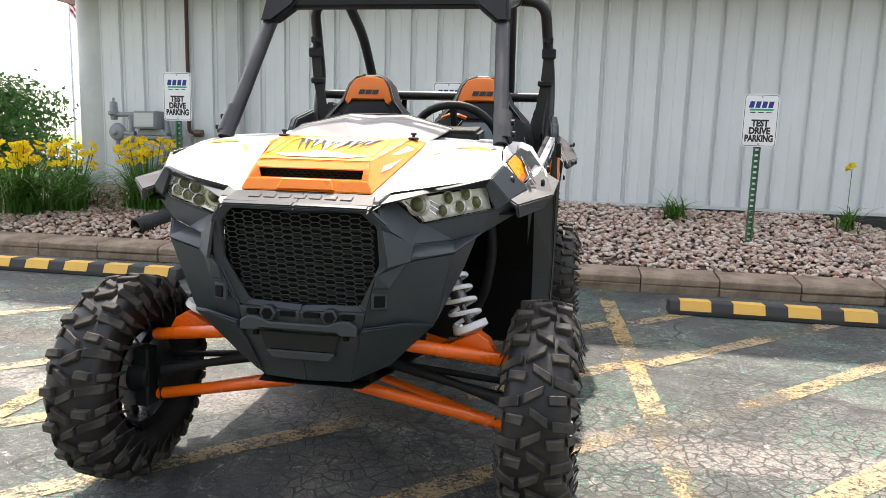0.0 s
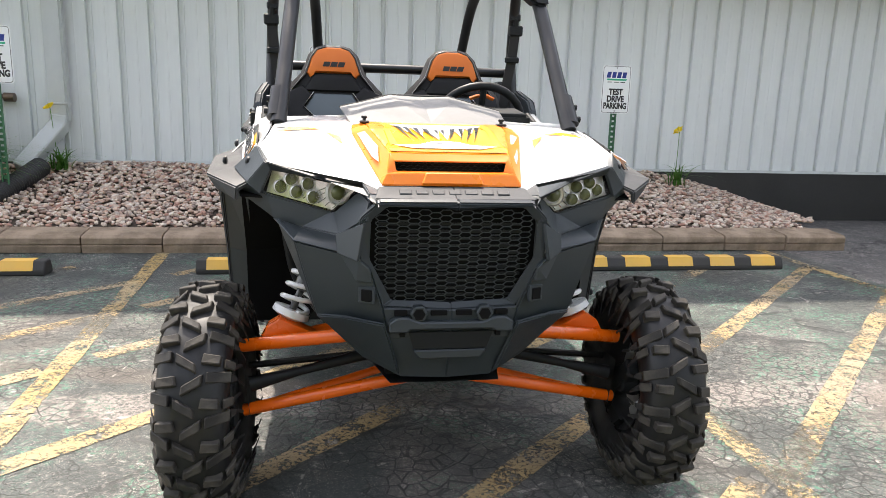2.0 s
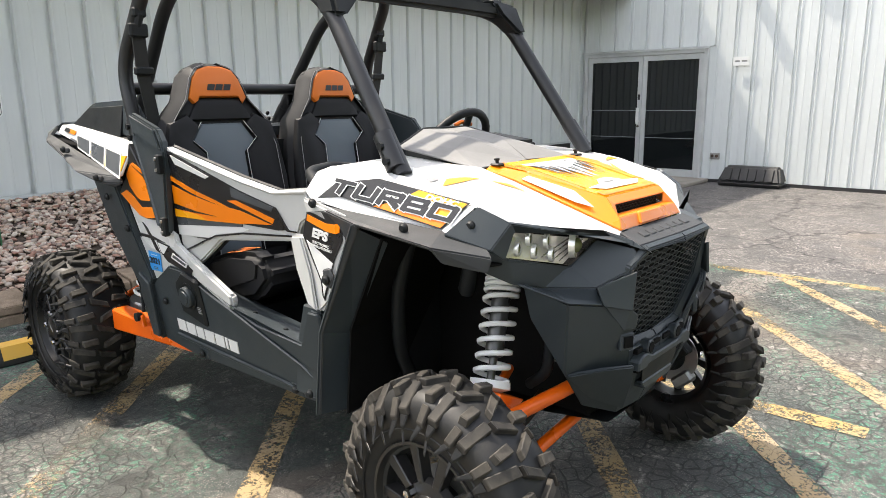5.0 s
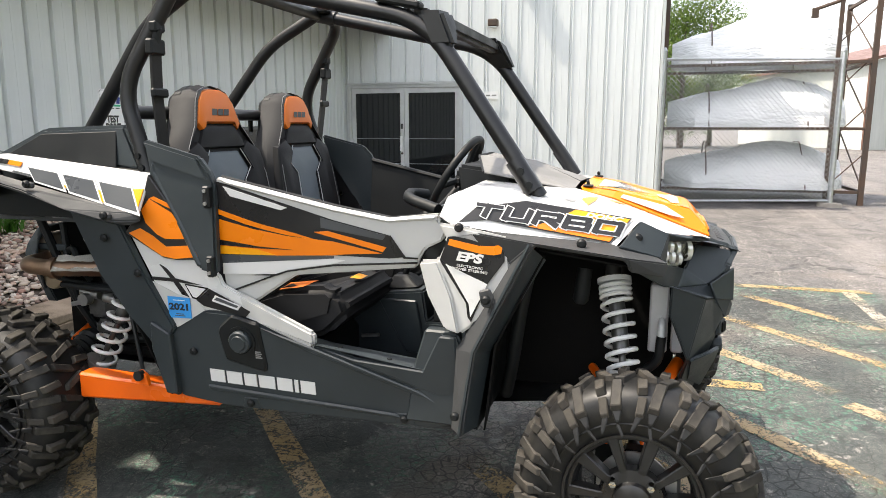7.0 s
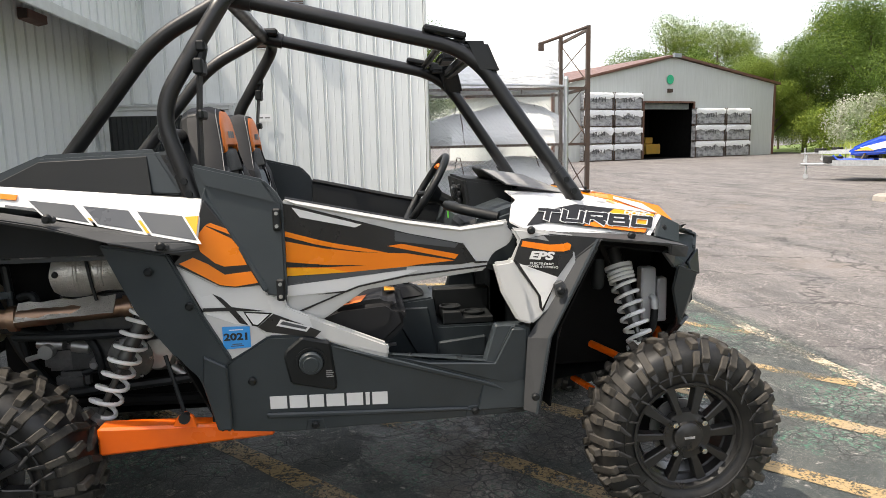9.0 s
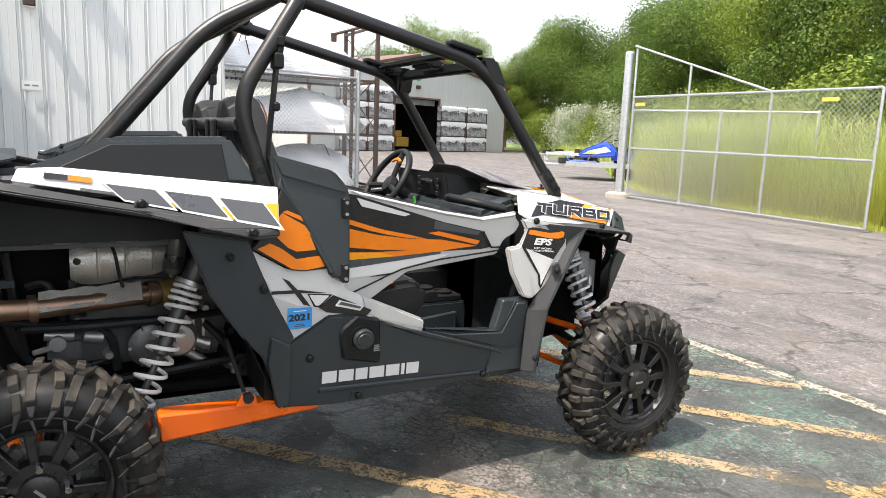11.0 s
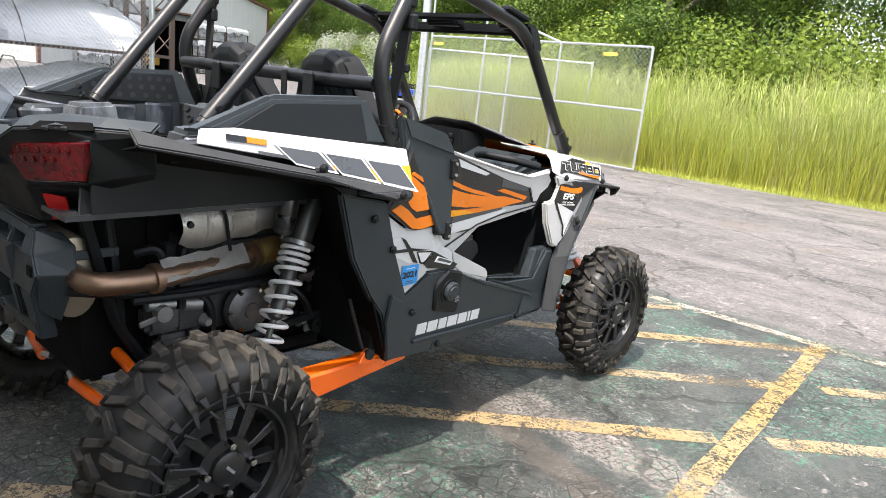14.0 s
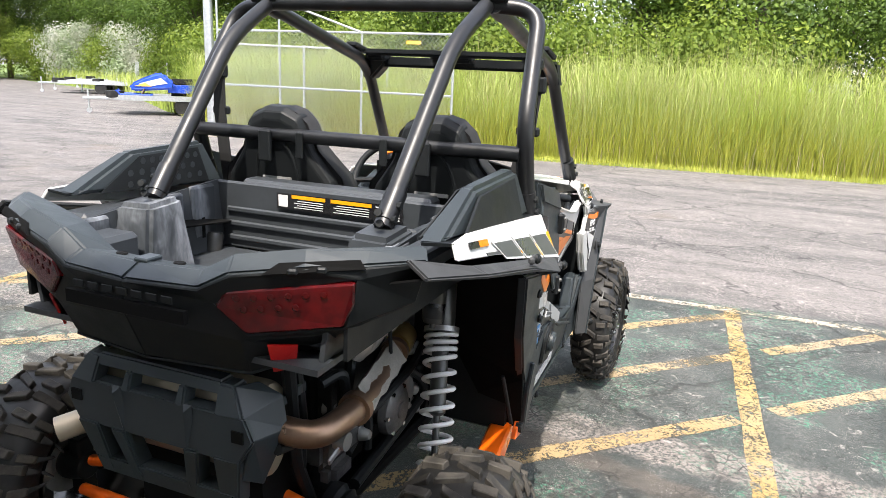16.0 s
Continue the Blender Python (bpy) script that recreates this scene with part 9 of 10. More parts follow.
part("lid", M().add([(-0.15, -0.46, 0.065), (-0.15, 0.46, 0.065), (0.19, 0.46, 0.065), (0.19, -0.46, 0.065), (-0.02, -0.39, 0.30), (-0.02, 0.39, 0.30), (0.17, 0.39, 0.30), (0.17, -0.39, 0.30)], [(3, 2, 1, 0), (4, 5, 6, 7), (0, 1, 5, 4), (1, 2, 6, 5), (2, 3, 7, 6), (3, 0, 4, 7)]), BLACK_PLASTIC, boxy, bevel=0.03, segments=3)
for k in range(6):
    y = -0.30 + k * 0.12
    part("lid_rib", M().add([(-0.135, y - 0.04, 0.10), (-0.135, y + 0.04, 0.10), (-0.045, y + 0.035, 0.265), (-0.045, y - 0.035, 0.265), (-0.150, y - 0.035, 0.105), (-0.150, y + 0.035, 0.105), (-0.060, y + 0.03, 0.27), (-0.060, y - 0.03, 0.27)], [(4, 5, 6, 7), (0, 4, 7, 3), (5, 1, 2, 6), (7, 6, 2, 3), (0, 1, 5, 4)]), BLACK_PLASTIC, boxy)
outlet = thing("wall_outlet", "grey weatherproof outlet on the steel wall", "outlet", at=pose(9.265, 1.88, 0.42))
part("plate", M().box(-0.02, 0.004, -0.075, 0.075, -0.05, 0.05), STEEL, outlet, bevel=0.005)
for s in (-1, 1):
    part("socket", M().lathe([(0.024, 0.0), (0.024, 0.012), (0.0, 0.012)], 12, pose(-0.02, s * 0.035, 0, 0, -90, 0)), DARK_STEEL, outlet)
notice = thing("paper_notice", "small white paper notice taped to the wall", "notice", at=pose(9.258, 1.585, 1.865))
part("sheet", M().box(-0.006, 0.0, -0.12, 0.12, -0.065, 0.065), SIGN_WHITE, notice)
for k in range(2):
    part("text_bar", M().box(-0.0072, -0.0062, -0.09 + k * 0.11, -0.01 + k * 0.1, -0.012, 0.012), DECAL_GREY, notice)
lamp = thing("wall_lamp", "small bracket lamp high on the steel wall", "wall lamp", at=pose(9.24, 1.55, 3.05))
part("housing", M().box(-0.12, 0.02, -0.08, 0.08, -0.06, 0.06), DARK_STEEL, lamp, bevel=0.015)
part("diffuser", M().box(-0.11, -0.01, -0.07, 0.07, -0.075, -0.061), SIGN_WHITE, lamp)


# ================================================================ plants
def blades(n, place, height, width, bend, rs, up=0.15, segs=3, clump=0.0):
    """Arching leaf blades as arrays: n blades, each a tapered ribbon."""
    base = place(n)
    h = height[0] + (height[1] - height[0]) * rs.random(n)
    if clump:
        h *= 1 + clump * (np.sin(base[:, 0] * 1.9 + base[:, 1]) * 0.4 + np.sin(base[:, 0] * 4.7 - base[:, 1] * 2.0) * 0.35 + np.sin(base[:, 0] * 0.63 + 2) * 0.4)
    az = rs.random(n) * 2 * np.pi
    bd = bend[0] + (bend[1] - bend[0]) * rs.random(n)
    w = width * (0.7 + 0.6 * rs.random(n))
    d = np.stack([np.cos(az), np.sin(az)], 1)
    s = np.stack([-d[:, 1], d[:, 0]], 1)
    V = np.zeros((n, (segs + 1) * 2, 3))
    for i in range(segs + 1):
        t = i / segs
        out = bd * h * t ** 2
        z = h * (t - 0.45 * bd * t ** 3)
        c = base.copy()
        c[:, :2] += d * out[:, None]
        c[:, 2] += z
        ww = w * (1 - t * 0.92) * (0.6 + 0.4 * min(1.0, t * 3))
        V[:, 2 * i] = c
        V[:, 2 * i + 1] = c
        V[:, 2 * i, :2] -= s * ww[:, None] / 2
        V[:, 2 * i + 1, :2] += s * ww[:, None] / 2
    k = (segs + 1) * 2
    quads = np.array([[2 * i, 2 * i + 1, 2 * i + 3, 2 * i + 2] for i in range(segs)])
    F = (np.arange(n)[:, None, None] * k + quads[None]).reshape(-1, 4)
    return V.reshape(-1, 3), F


def array_mesh(name, V, F, mat):
    me = bpy.data.meshes.new(name)
    me.vertices.add(len(V))
    me.vertices.foreach_set("co", np.asarray(V, dtype=np.float32).ravel())
    q = F.shape[1]
    me.loops.add(F.size)
    me.loops.foreach_set("vertex_index", F.astype(np.int32).ravel())
    me.polygons.add(len(F))
    me.polygons.foreach_set("loop_start", np.arange(0, F.size, q, dtype=np.int32))
    me.polygons.foreach_set("loop_total", np.full(len(F), q, dtype=np.int32))
    me.materials.append(mat)
    me.update(calc_edges=True)
    return me


def lily(x, y, n_leaf, size, n_flower, seed, label):
    rs = np.random.RandomState(seed)
    z = bed_height(x, min(y, 4.3))
    t = thing("day_lily", label, "day lily", "day lilies in the stone bed", at=pose(x, y, z))
    place = lambda n: np.stack([rs.normal(0, 0.10 * size, n), rs.normal(0, 0.07 * size, n), np.zeros(n)], 1)
    V, F = blades(int(n_leaf * 1.6), place, (0.42 * size, 0.86 * size), 0.022, (0.45, 1.7), rs, segs=6)
    part("foliage", array_mesh("foliage", V, F, LILY_LEAF), LILY_LEAF, t, "long arching green leaves")
    for _ in range(n_flower if n_flower < 5 else int(n_flower * 1.6)):
        a, r = rs.random() * 6.28, rs.random() ** 0.6 * 0.36 * size
        top = Vector((r * math.cos(a), r * math.sin(a) * 0.7, (0.46 + 0.26 * rs.random()) * (0.75 + 0.25 * size)))
        petals = M()
        stalk = part("flower_stalk", M().tube([(0.3 * top.x, 0.3 * top.y, 0), (0.7 * top.x, 0.7 * top.y, top.z * 0.6), tuple(top)], 0.0035, 4), LILY_LEAF, t)
        m = Matrix.Translation(top) @ Euler((rs.random() * 1.6 - 0.8, rs.random() * 1.6 - 0.8, rs.random() * 6)).to_matrix().to_4x4()
        for k in range(6):
            b = radians(60 * k)
            L, w = 0.066, 0.023
            c, s_ = math.cos(b), math.sin(b)
            pts_ = [(0.006, 0, 0), (L * 0.5, -w, 0.035), (L * 0.55, w, 0.035), (L, 0, 0.030)]
            v = [m @ Vector((c * px_ - s_ * py_, s_ * px_ + c * py_, pz_)) for px_, py_, pz_ in pts_]
            petals.add(v, [(0, 1, 3, 2)])
        part("flower", petals, LILY_PETAL, stalk, "yellow lily flower")
    return t


for i, (x, y, n, size, fl) in enumerate(((-6.2, 3.30, 230, 1.0, 20), (-5.55, 3.34, 250, 1.0, 26), (-4.92, 3.30, 250, 1.0, 26), (-4.42, 3.40, 200, 0.92, 14), (-3.60, 3.50, 210, 0.92, 22))):
    lily(x, y, n, size, fl, 20 + i, "dense day lily clump with many yellow flowers")
for i, (x, y, n, size, fl) in enumerate(((-2.93, 4.08, 30, 0.45, 1), (-1.22, 4.05, 24, 0.40, 0), (1.86, 3.98, 36, 0.48, 0), (3.42, 3.92, 26, 0.48, 1))):
    lily(x, y, n, size, fl, 40 + i, "small day lily plant with thin leaves")


def leaf_cloud(lobes, n, size, rs, fill=0.35):
    """Leaves spread through and over several lobes; each a small tilted quad."""
    vol = np.array([l[3] * l[4] * l[5] for l in lobes]) ** (2 / 3)
    pick = rs.choice(len(lobes), n, p=vol / vol.sum())
    L = np.array(lobes)[pick]
    d = rs.normal(size=(n, 3))
    d /= np.linalg.norm(d, axis=1)[:, None]
    r = 1 - fill * rs.random(n) ** 1.5 + 0.10 * rs.normal(size=n)
    c = L[:, :3] + d * L[:, 3:6] * r[:, None]
    u = rs.normal(size=(n, 3))
    u -= d * (u * d).sum(1)[:, None] * 0.6
    u /= np.linalg.norm(u, axis=1)[:, None]
    w = np.cross(d + 0.5 * rs.normal(size=(n, 3)), u)
    w /= np.linalg.norm(w, axis=1)[:, None]
    s = size * (0.6 + 0.8 * rs.random(n))[:, None]
    V = np.stack([c - u * s, c - w * s * 0.55, c + u * s, c + w * s * 0.55], 1).reshape(-1, 3)
    F = np.arange(n * 4).reshape(-1, 4)
    return V, F


def tree(name, seed, height, spread, leaves, size, mat, label, category="tree", trunk=True, low=0.25):
    rs = np.random.RandomState(seed)
    t = thing(name, label, category)
    lobes = []
    k = 9
    for i in range(k):
        a, f = rs.random() * 6.28, rs.random()
        z = height * (low + (0.86 - low) * (i + 0.5) / k)
        r = spread * (0.55 - 0.4 * abs((z / height) - 0.5)) * (0.5 + 0.7 * f)
        q = spread * (0.30 + 0.20 * rs.random())
        lobes.append((r * math.cos(a), r * math.sin(a), z, q, q, q * (0.6 + 0.3 * rs.random())))
    lobes.append((0, 0, height * 0.85, spread * 0.3, spread * 0.3, height * 0.15))
    V, F = leaf_cloud(lobes, leaves, size, rs, 0.5)
    if trunk:
        tr = M().tube([(0, 0, 0), (0.1, 0.05, height * 0.25), (0.0, 0.1, height * 0.5), (0.05, 0, height * 0.8)], [height * 0.022, height * 0.018, height * 0.012, height * 0.004], 8)
        part("trunk", tr, BARK, t, smooth=True)
        for l in lobes[:7]:
            z = max(height * 0.15, l[2] - height * 0.12)
            part("limb", M().tube([(0, 0, z * 0.8), (l[0] * 0.5, l[1] * 0.5, (z * 0.8 + l[2]) / 2 + 0.1), (l[0], l[1], l[2])], [height * 0.008, height * 0.006, height * 0.002], 5), BARK, t)
    else:
        for i in range(4):
            a = i * 1.57 + rs.random()
            part("stem", M().tube([(0.06 * math.cos(a), 0.06 * math.sin(a), 0), (0.35 * spread * math.cos(a), 0.35 * spread * math.sin(a), height * 0.6)], [0.025, 0.008], 6), BARK, t)
    part("crown", array_mesh("crown", V, F, mat), mat, t, "uneven leafy crown")
    return t


shrub = tree("shrub", 5, 1.75, 2.3, 24000, 0.034, SHRUB_LEAF, "dense dark green shrub at the corner of the building", "shrub", False, 0.12)
shrub.matrix_basis = pose(-6.75, 4.75, 0.1)
copy_thing(shrub, pose(-8.6, 5.4, 0.0, 0, 0, 120))

kinds_t = [
    tree("tree", 11, 11.0, 5.2, 48000, 0.062, TREE_LEAF, "tall broadleaf tree in full summer leaf behind the reeds"),
    tree("tree", 12, 13.0, 5.6, 48000, 0.062, TREE_LEAF_LIGHT, "tall light-green broadleaf tree in full summer leaf"),
    tree("tree", 13, 9.0, 5.0, 44000, 0.062, TREE_LEAF, "spreading broadleaf tree in full summer leaf"),
]
bush_t = [
    tree("bush", 14, 3.2, 3.6, 16000, 0.07, TREE_LEAF_LIGHT, "light-green bush at the foot of the trees", "bush", False, 0.1),
    tree("bush", 15, 4.2, 4.0, 14000, 0.075, BLOSSOM, "bush with pale whitish leaves at the edge of the lot", "bush", False, 0.1),
]
rs = random.Random(77)
tree_spots = []
x = -34.0
while x < 24:
    tree_spots.append((x + rs.uniform(-1, 1), lot_edge(x) - rs.uniform(9.5, 12.5)))
    if rs.random() < 0.8:
        tree_spots.append((x + rs.uniform(-2, 2), lot_edge(x) - rs.uniform(16, 22)))
    x += rs.uniform(3.2, 4.4)
for x, y in ((27, -30), (33, -36.5), (38, -39), (43, -41), (47, -38.5), (51, -42), (52, -37), (57, -43), (62, -40), (48, -45), (28, -37), (33, -41), (37, -44), (43, -46), (48, -50), (55, -52), (62, -50), (70, -46), (74, -40), (72, -34), (78, -28), (68, -24), (80, -18), (62, -12), (66, -6), (58, 0)):
    tree_spots.append((x, y))
tall = [(70.5, -30.6, 0.92), (72.5, -33.7, 1.18), (69.1, -36.2, 0.92), (64.6, -35.6, 1.02), (54.8, -34.2, 0.70), (51.0, -33.4, 0.64), (42.1, -2.6, 0.76), (47.0, -4.6, 0.64), (57.5, -18.9, 0.55)]
tree_spots = [p for p in tree_spots if p[0] < 46 or p[1] < -36] + [p[:2] for p in tall]
grown = {p[:2]: p[2] for p in tall}
used = [False] * 3
for i, (x, y) in enumerate(tree_spots):
    k = rs.randrange(3)
    far = x > 40
    m = pose(x, y, 0, 0, 0, rs.uniform(0, 360))
    sc = rs.uniform(0.85, 1.15) * (0.8 if far and x > 65 else 1.0)
    if (x, y) in grown:
        k, sc = 1 + (i % 2), grown[(x, y)] * (1.0 if i % 2 == 0 else 1.35)
    if not used[k]:
        kinds_t[k].matrix_basis = m @ Matrix.Scale(sc, 4)
        used[k] = True
    else:
        old = kinds_t[k].scale.copy()
        kinds_t[k].scale = (sc, sc, sc)
        copy_thing(kinds_t[k], m)
        kinds_t[k].scale = old
bush_spots = [(x, lot_edge(x) - rs.uniform(6.0, 8.0), 0) for x in range(-30, 22, 4)] + [(26, -29, 0), (30, -32, 0), (34, -33, 1), (38, -34.5, 0), (41, -35.5, 1), (44.5, -37, 0), (47, -35.5, 0), (23, -26, 0), (19.5, -23, 0), (43, -42, 0)]
first = [True, True]
for x, y, k in bush_spots:
    m = pose(x + rs.uniform(-1, 1), y, 0, 0, 0, rs.uniform(0, 360))
    if first[k]:
        bush_t[k].matrix_basis, first[k] = m, False
    else:
        copy_thing(bush_t[k], m)

# reeds and verge
nrs = np.random.RandomState(3)


def along(x0, x1, d0, d1):
    def place(n):
        x = x0 + (x1 - x0) * nrs.random(n)
        e = np.array([lot_edge(a) for a in x])
        return np.stack([x, e - d0 - (d1 - d0) * nrs.random(n) ** 1.3, np.zeros(n)], 1)
    return place


def aloft(x0, x1, d0, d1, z0, z1):
    low = along(x0, x1, d0, d1)

    def place(n):
        p = low(n)
        p[:, 2] = z0 + (z1 - z0) * nrs.random(n)
        return p
    return place


V, F = blades(56000, along(-17, 16, 0.55, 3.6), (1.0, 2.25), 0.0125, (0.03, 0.50), nrs, segs=4, clump=0.34)
VT, FT = blades(3500, along(-17, 16, 0.8, 3.4), (2.0, 2.8), 0.013, (0.02, 0.4), nrs, segs=4, clump=0.25)
V, F = np.concatenate([V, VT]), np.concatenate([F, FT + len(V)])
V2, F2 = blades(17000, aloft(-17, 16, 0.55, 3.0, 0.4, 1.85), (0.35, 0.66), 0.017, (0.3, 1.1), nrs, segs=4)
V, F = np.concatenate([V, V2]), np.concatenate([F, F2 + len(V)])
tagged(new("reeds", array_mesh("reeds", V, F, REED_LEAF)), "tall green reeds growing along the edge of the lot", "reeds", "", "stuff")
V, F = blades(34000, along(-17, 16, 0.40, 1.6), (0.3, 1.55), 0.014, (0.1, 0.7), nrs, segs=3, clump=0.3)
tagged(new("reed_undergrowth", array_mesh("reed_undergrowth", V, F, TURF)), "bright green undergrowth at the foot of the reeds", "undergrowth", "", "stuff")
V, F = blades(2600, along(-17, 16, 0.9, 3.4), (1.6, 2.6), 0.018, (0.0, 0.12), nrs, segs=3, clump=0.16)
V2, F2 = blades(2600, along(-17, 16, 0.35, 2.0), (0.3, 1.2), 0.014, (0.1, 0.7), nrs, segs=3)
tagged(new("dry_reeds", array_mesh("dry_reeds", np.concatenate([V, V2]), np.concatenate([F, F2 + len(V)]), REED_DRY)), "straw-coloured dry reed stalks among the green", "dry reeds", "", "stuff")
V, F = blades(20000, along(-17, 15, -0.15, 0.9), (0.05, 0.16), 0.012, (0.1, 0.9), nrs, segs=2)
tagged(new("verge_grass", array_mesh("verge_grass", V, F, TURF)), "short yellow-green grass verge along the asphalt", "grass", "", "stuff")
V, F = blades(9000, along(16, 45, 0.0, 9.0), (0.4, 1.3), 0.07, (0.1, 0.5), nrs, segs=2)
tagged(new("far_grass", array_mesh("far_grass", V, F, REED_LEAF)), "tall grass beyond the parked trailers", "grass", "", "stuff")


# ================================================================ chain-link gate and fence
def chain_link(a, b, z0, z1, pitch=0.06, wire=0.0024):
    """Two sets of crossing wires between two uprights."""
    a, b = Vector((*a, 0)), Vector((*b, 0))
    L, H = (b - a).length, z1 - z0
    d = (b - a) / L
    nrm = Vector((-d.y, d.x, 0)) * 0.004
    m = M()
    k = -int(H / pitch) - 1
    while k * pitch < L:
        for s in (1, -1):
            u0 = k * pitch
            t0, t1 = max(0.0, -u0), min(H, L - u0)
            if t1 - t0 > 0.02:
                p = a + d * (u0 + t0) + Vector((0, 0, z0 + (t0 if s > 0 else H - t0))) + nrm * s
                q = a + d * (u0 + t1) + Vector((0, 0, z0 + (t1 if s > 0 else H - t1))) + nrm * s
                m.tube([p, q], wire, 4, caps=False)
        k += 1
    return m


gate = thing("chain_link_gate", "galvanised chain-link swing gate, open beside the reeds", "gate")
GY = -10.8
part("gate_post", M().tube([(10.13, GY, 0.0), (10.13, GY, 3.45)], 0.105, 20).lathe([(0.11, 0), (0.09, 0.05), (0.0, 0.07)], 16, pose(10.13, GY, 3.45), caps=False), GALVANISED, gate, "thick galvanised gate post", smooth=True)
part("footing", M().lathe([(0.34, 0.0), (0.33, 0.10), (0.25, 0.14), (0.0, 0.15)], 18, pose(10.13, GY, 0.0), caps=False), CONCRETE, gate, "rough concrete footing")
for x, top in ((9.88, 3.55), (8.19, 3.05), (6.12, 2.43), (4.03, 2.43)):
    part("upright", M().tube([(x, GY, 0.06), (x, GY, top)], 0.026, 10), GALVANISED, gate, smooth=True)
for z in (0.06, 1.22, 2.43):
    part("rail", M().tube([(9.88, GY, z), (4.03, GY, z)], 0.024, 10), GALVANISED, gate, smooth=True)
part("brace", M().tube([(9.95, GY, 3.62), (6.12, GY, 2.43)], 0.024, 10), GALVANISED, gate, smooth=True)
part("wire_mesh", chain_link((9.88, GY + 0.03), (4.03, GY + 0.03), 0.06, 2.45, 0.095, 0.0027), GALVANISED, gate, "woven wire mesh")
for x in (9.6, 4.9):
    part("yellow_tag", M().box(x - 0.16, x + 0.16, GY + 0.045, GY + 0.05, 2.22, 2.29), STOP_YELLOW, gate)
fence = thing("chain_link_fence", "galvanised chain-link fence behind the gate", "fence")
for x, y in ((10.3, -11.2), (8.4, -12.1), (6.6, -13.0)):
    part("post", M().tube([(x, y, 0), (x, y, 2.2)], 0.03, 8), GALVANISED, fence, smooth=True)
part("top_rail", M().tube([(10.3, -11.2, 2.15), (6.6, -13.0, 2.15)], 0.02, 8), GALVANISED, fence, smooth=True)
part("wire_mesh", chain_link((10.3, -11.2), (6.6, -13.0), 0.05, 2.15, 0.08, 0.0018), GALVANISED, fence)

yard = thing("yard_fence", "chain-link fence panel in front of the storage rack", "fence")
for x, y in ((9.62, -1.22), (10.45, -4.02)):
    part("post", M().tube([(x, y, 0), (x, y, 2.55)], 0.045, 12).lathe([(0.05, 0), (0.03, 0.05), (0.0, 0.06)], 12, pose(x, y, 2.55), caps=False), GALVANISED, yard, smooth=True)
for z in (0.1, 2.42):
    part("rail", M().tube([(9.62, -1.22, z), (10.45, -4.02, z)], 0.022, 8), GALVANISED, yard, smooth=True)
part("wire_mesh", chain_link((9.62, -1.22), (10.45, -4.02), 0.1, 2.42, 0.085, 0.0034), GALVANISED, yard)
part("footing", M().lathe([(0.2, 0.0), (0.18, 0.06), (0.0, 0.07)], 14, pose(10.45, -4.02, 0), caps=False), CONCRETE, yard)


# ================================================================ storage rack with wrapped boats
def wrapped(size, seed, mat, peak=0.25):
    """A shrink-wrapped bulk: a domed, puckered body on a level base."""
    rs_ = np.random.RandomState(seed)
    nu, nv = 40, 22
    m = M()
    for i in range(nu):
        u = i / (nu - 1)
        end = min(1.0, 5 * min(u, 1 - u) + 0.25) ** 0.6
        for j in range(nv):
            a = math.pi * j / (nv - 1)
            w = size[0] / 2 * end
            h = size[2] * (0.60 + peak * max(0.0, 1 - abs(u - 0.36) / 0.5) ** 1.2 * 1.6) * (0.6 + 0.4 * end)
            p = 1.25
            c, s_ = math.cos(a), math.sin(a)
            x_ = w * math.copysign(abs(c) ** p, c)
            z_ = h * abs(s_) ** p
            k = 0.06 * (noise.noise(Vector((u * 7, a * 2.3, seed))) + 0.6 * abs(noise.noise(Vector((u * 17 + a * 3, a * 3, seed)))) + 0.35 * abs(noise.noise(Vector((u * 30 - a * 8, a * 5, seed)))))
            m.v.append((x_ * (1 + k), (u - 0.5) * size[1], max(0.0, z_ * (1 + k))))
    m.f = [(i * nv + j, i * nv + j + 1, (i + 1) * nv + j + 1, (i + 1) * nv + j) for i in range(nu - 1) for j in range(nv - 1)]
    m.f += [tuple(range(nv - 1, -1, -1)), tuple((nu - 1) * nv + j for j in range(nv))]
    return m


rack = thing("storage_rack", "dark steel three-level boat storage rack", "rack")
RX0, RX1, RY0, RY1 = 10.75, 12.7, -1.25, -4.55
for x in (RX0, RX1):
    for y in (RY0, RY1):
        part("upright", M().box(x - 0.04, x + 0.04, y - 0.04, y + 0.04, 0, 3.6), DARK_STEEL, rack)
    for z in (0.25, 1.32, 2.42):
        part("beam", M().box(x - 0.035, x + 0.035, RY1 + 0.042, RY0 - 0.042, z - 0.05, z), DARK_STEEL, rack)
for y in (RY0, RY1):
    for z in (0.25, 1.32, 2.42, 3.55):
        part("cross_beam", M().box(RX0 + 0.042, RX1 - 0.042, y - 0.03, y + 0.03, z - 0.05, z), DARK_STEEL, rack)
    for k in range(3):
        part("lattice", M().tube([(RX0, y, 0.3 + k * 1.1), (RX1, y, 1.3 + k * 1.1)], 0.014, 6), DARK_STEEL, rack)
part("top_arm", M().tube([(RX0, RY1, 3.58), (RX0, RY1 + 0.95, 3.26)], 0.03, 8).box(RX0 - 0.04, RX0 + 0.04, RY1 + 0.90, RY1 + 1.0, 3.12, 3.28), DARK_STEEL, rack)
for k in range(4):
    part("end_brace", M().tube([(RX0, RY1 + 0.55, 0.3 + k * 0.8), (RX0, RY1, 0.9 + k * 0.8)], 0.012, 6), DARK_STEEL, rack)
part("inner_post", M().box(RX0 - 0.03, RX0 + 0.03, RY1 + 0.52, RY1 + 0.58, 0, 3.38), DARK_STEEL, rack)
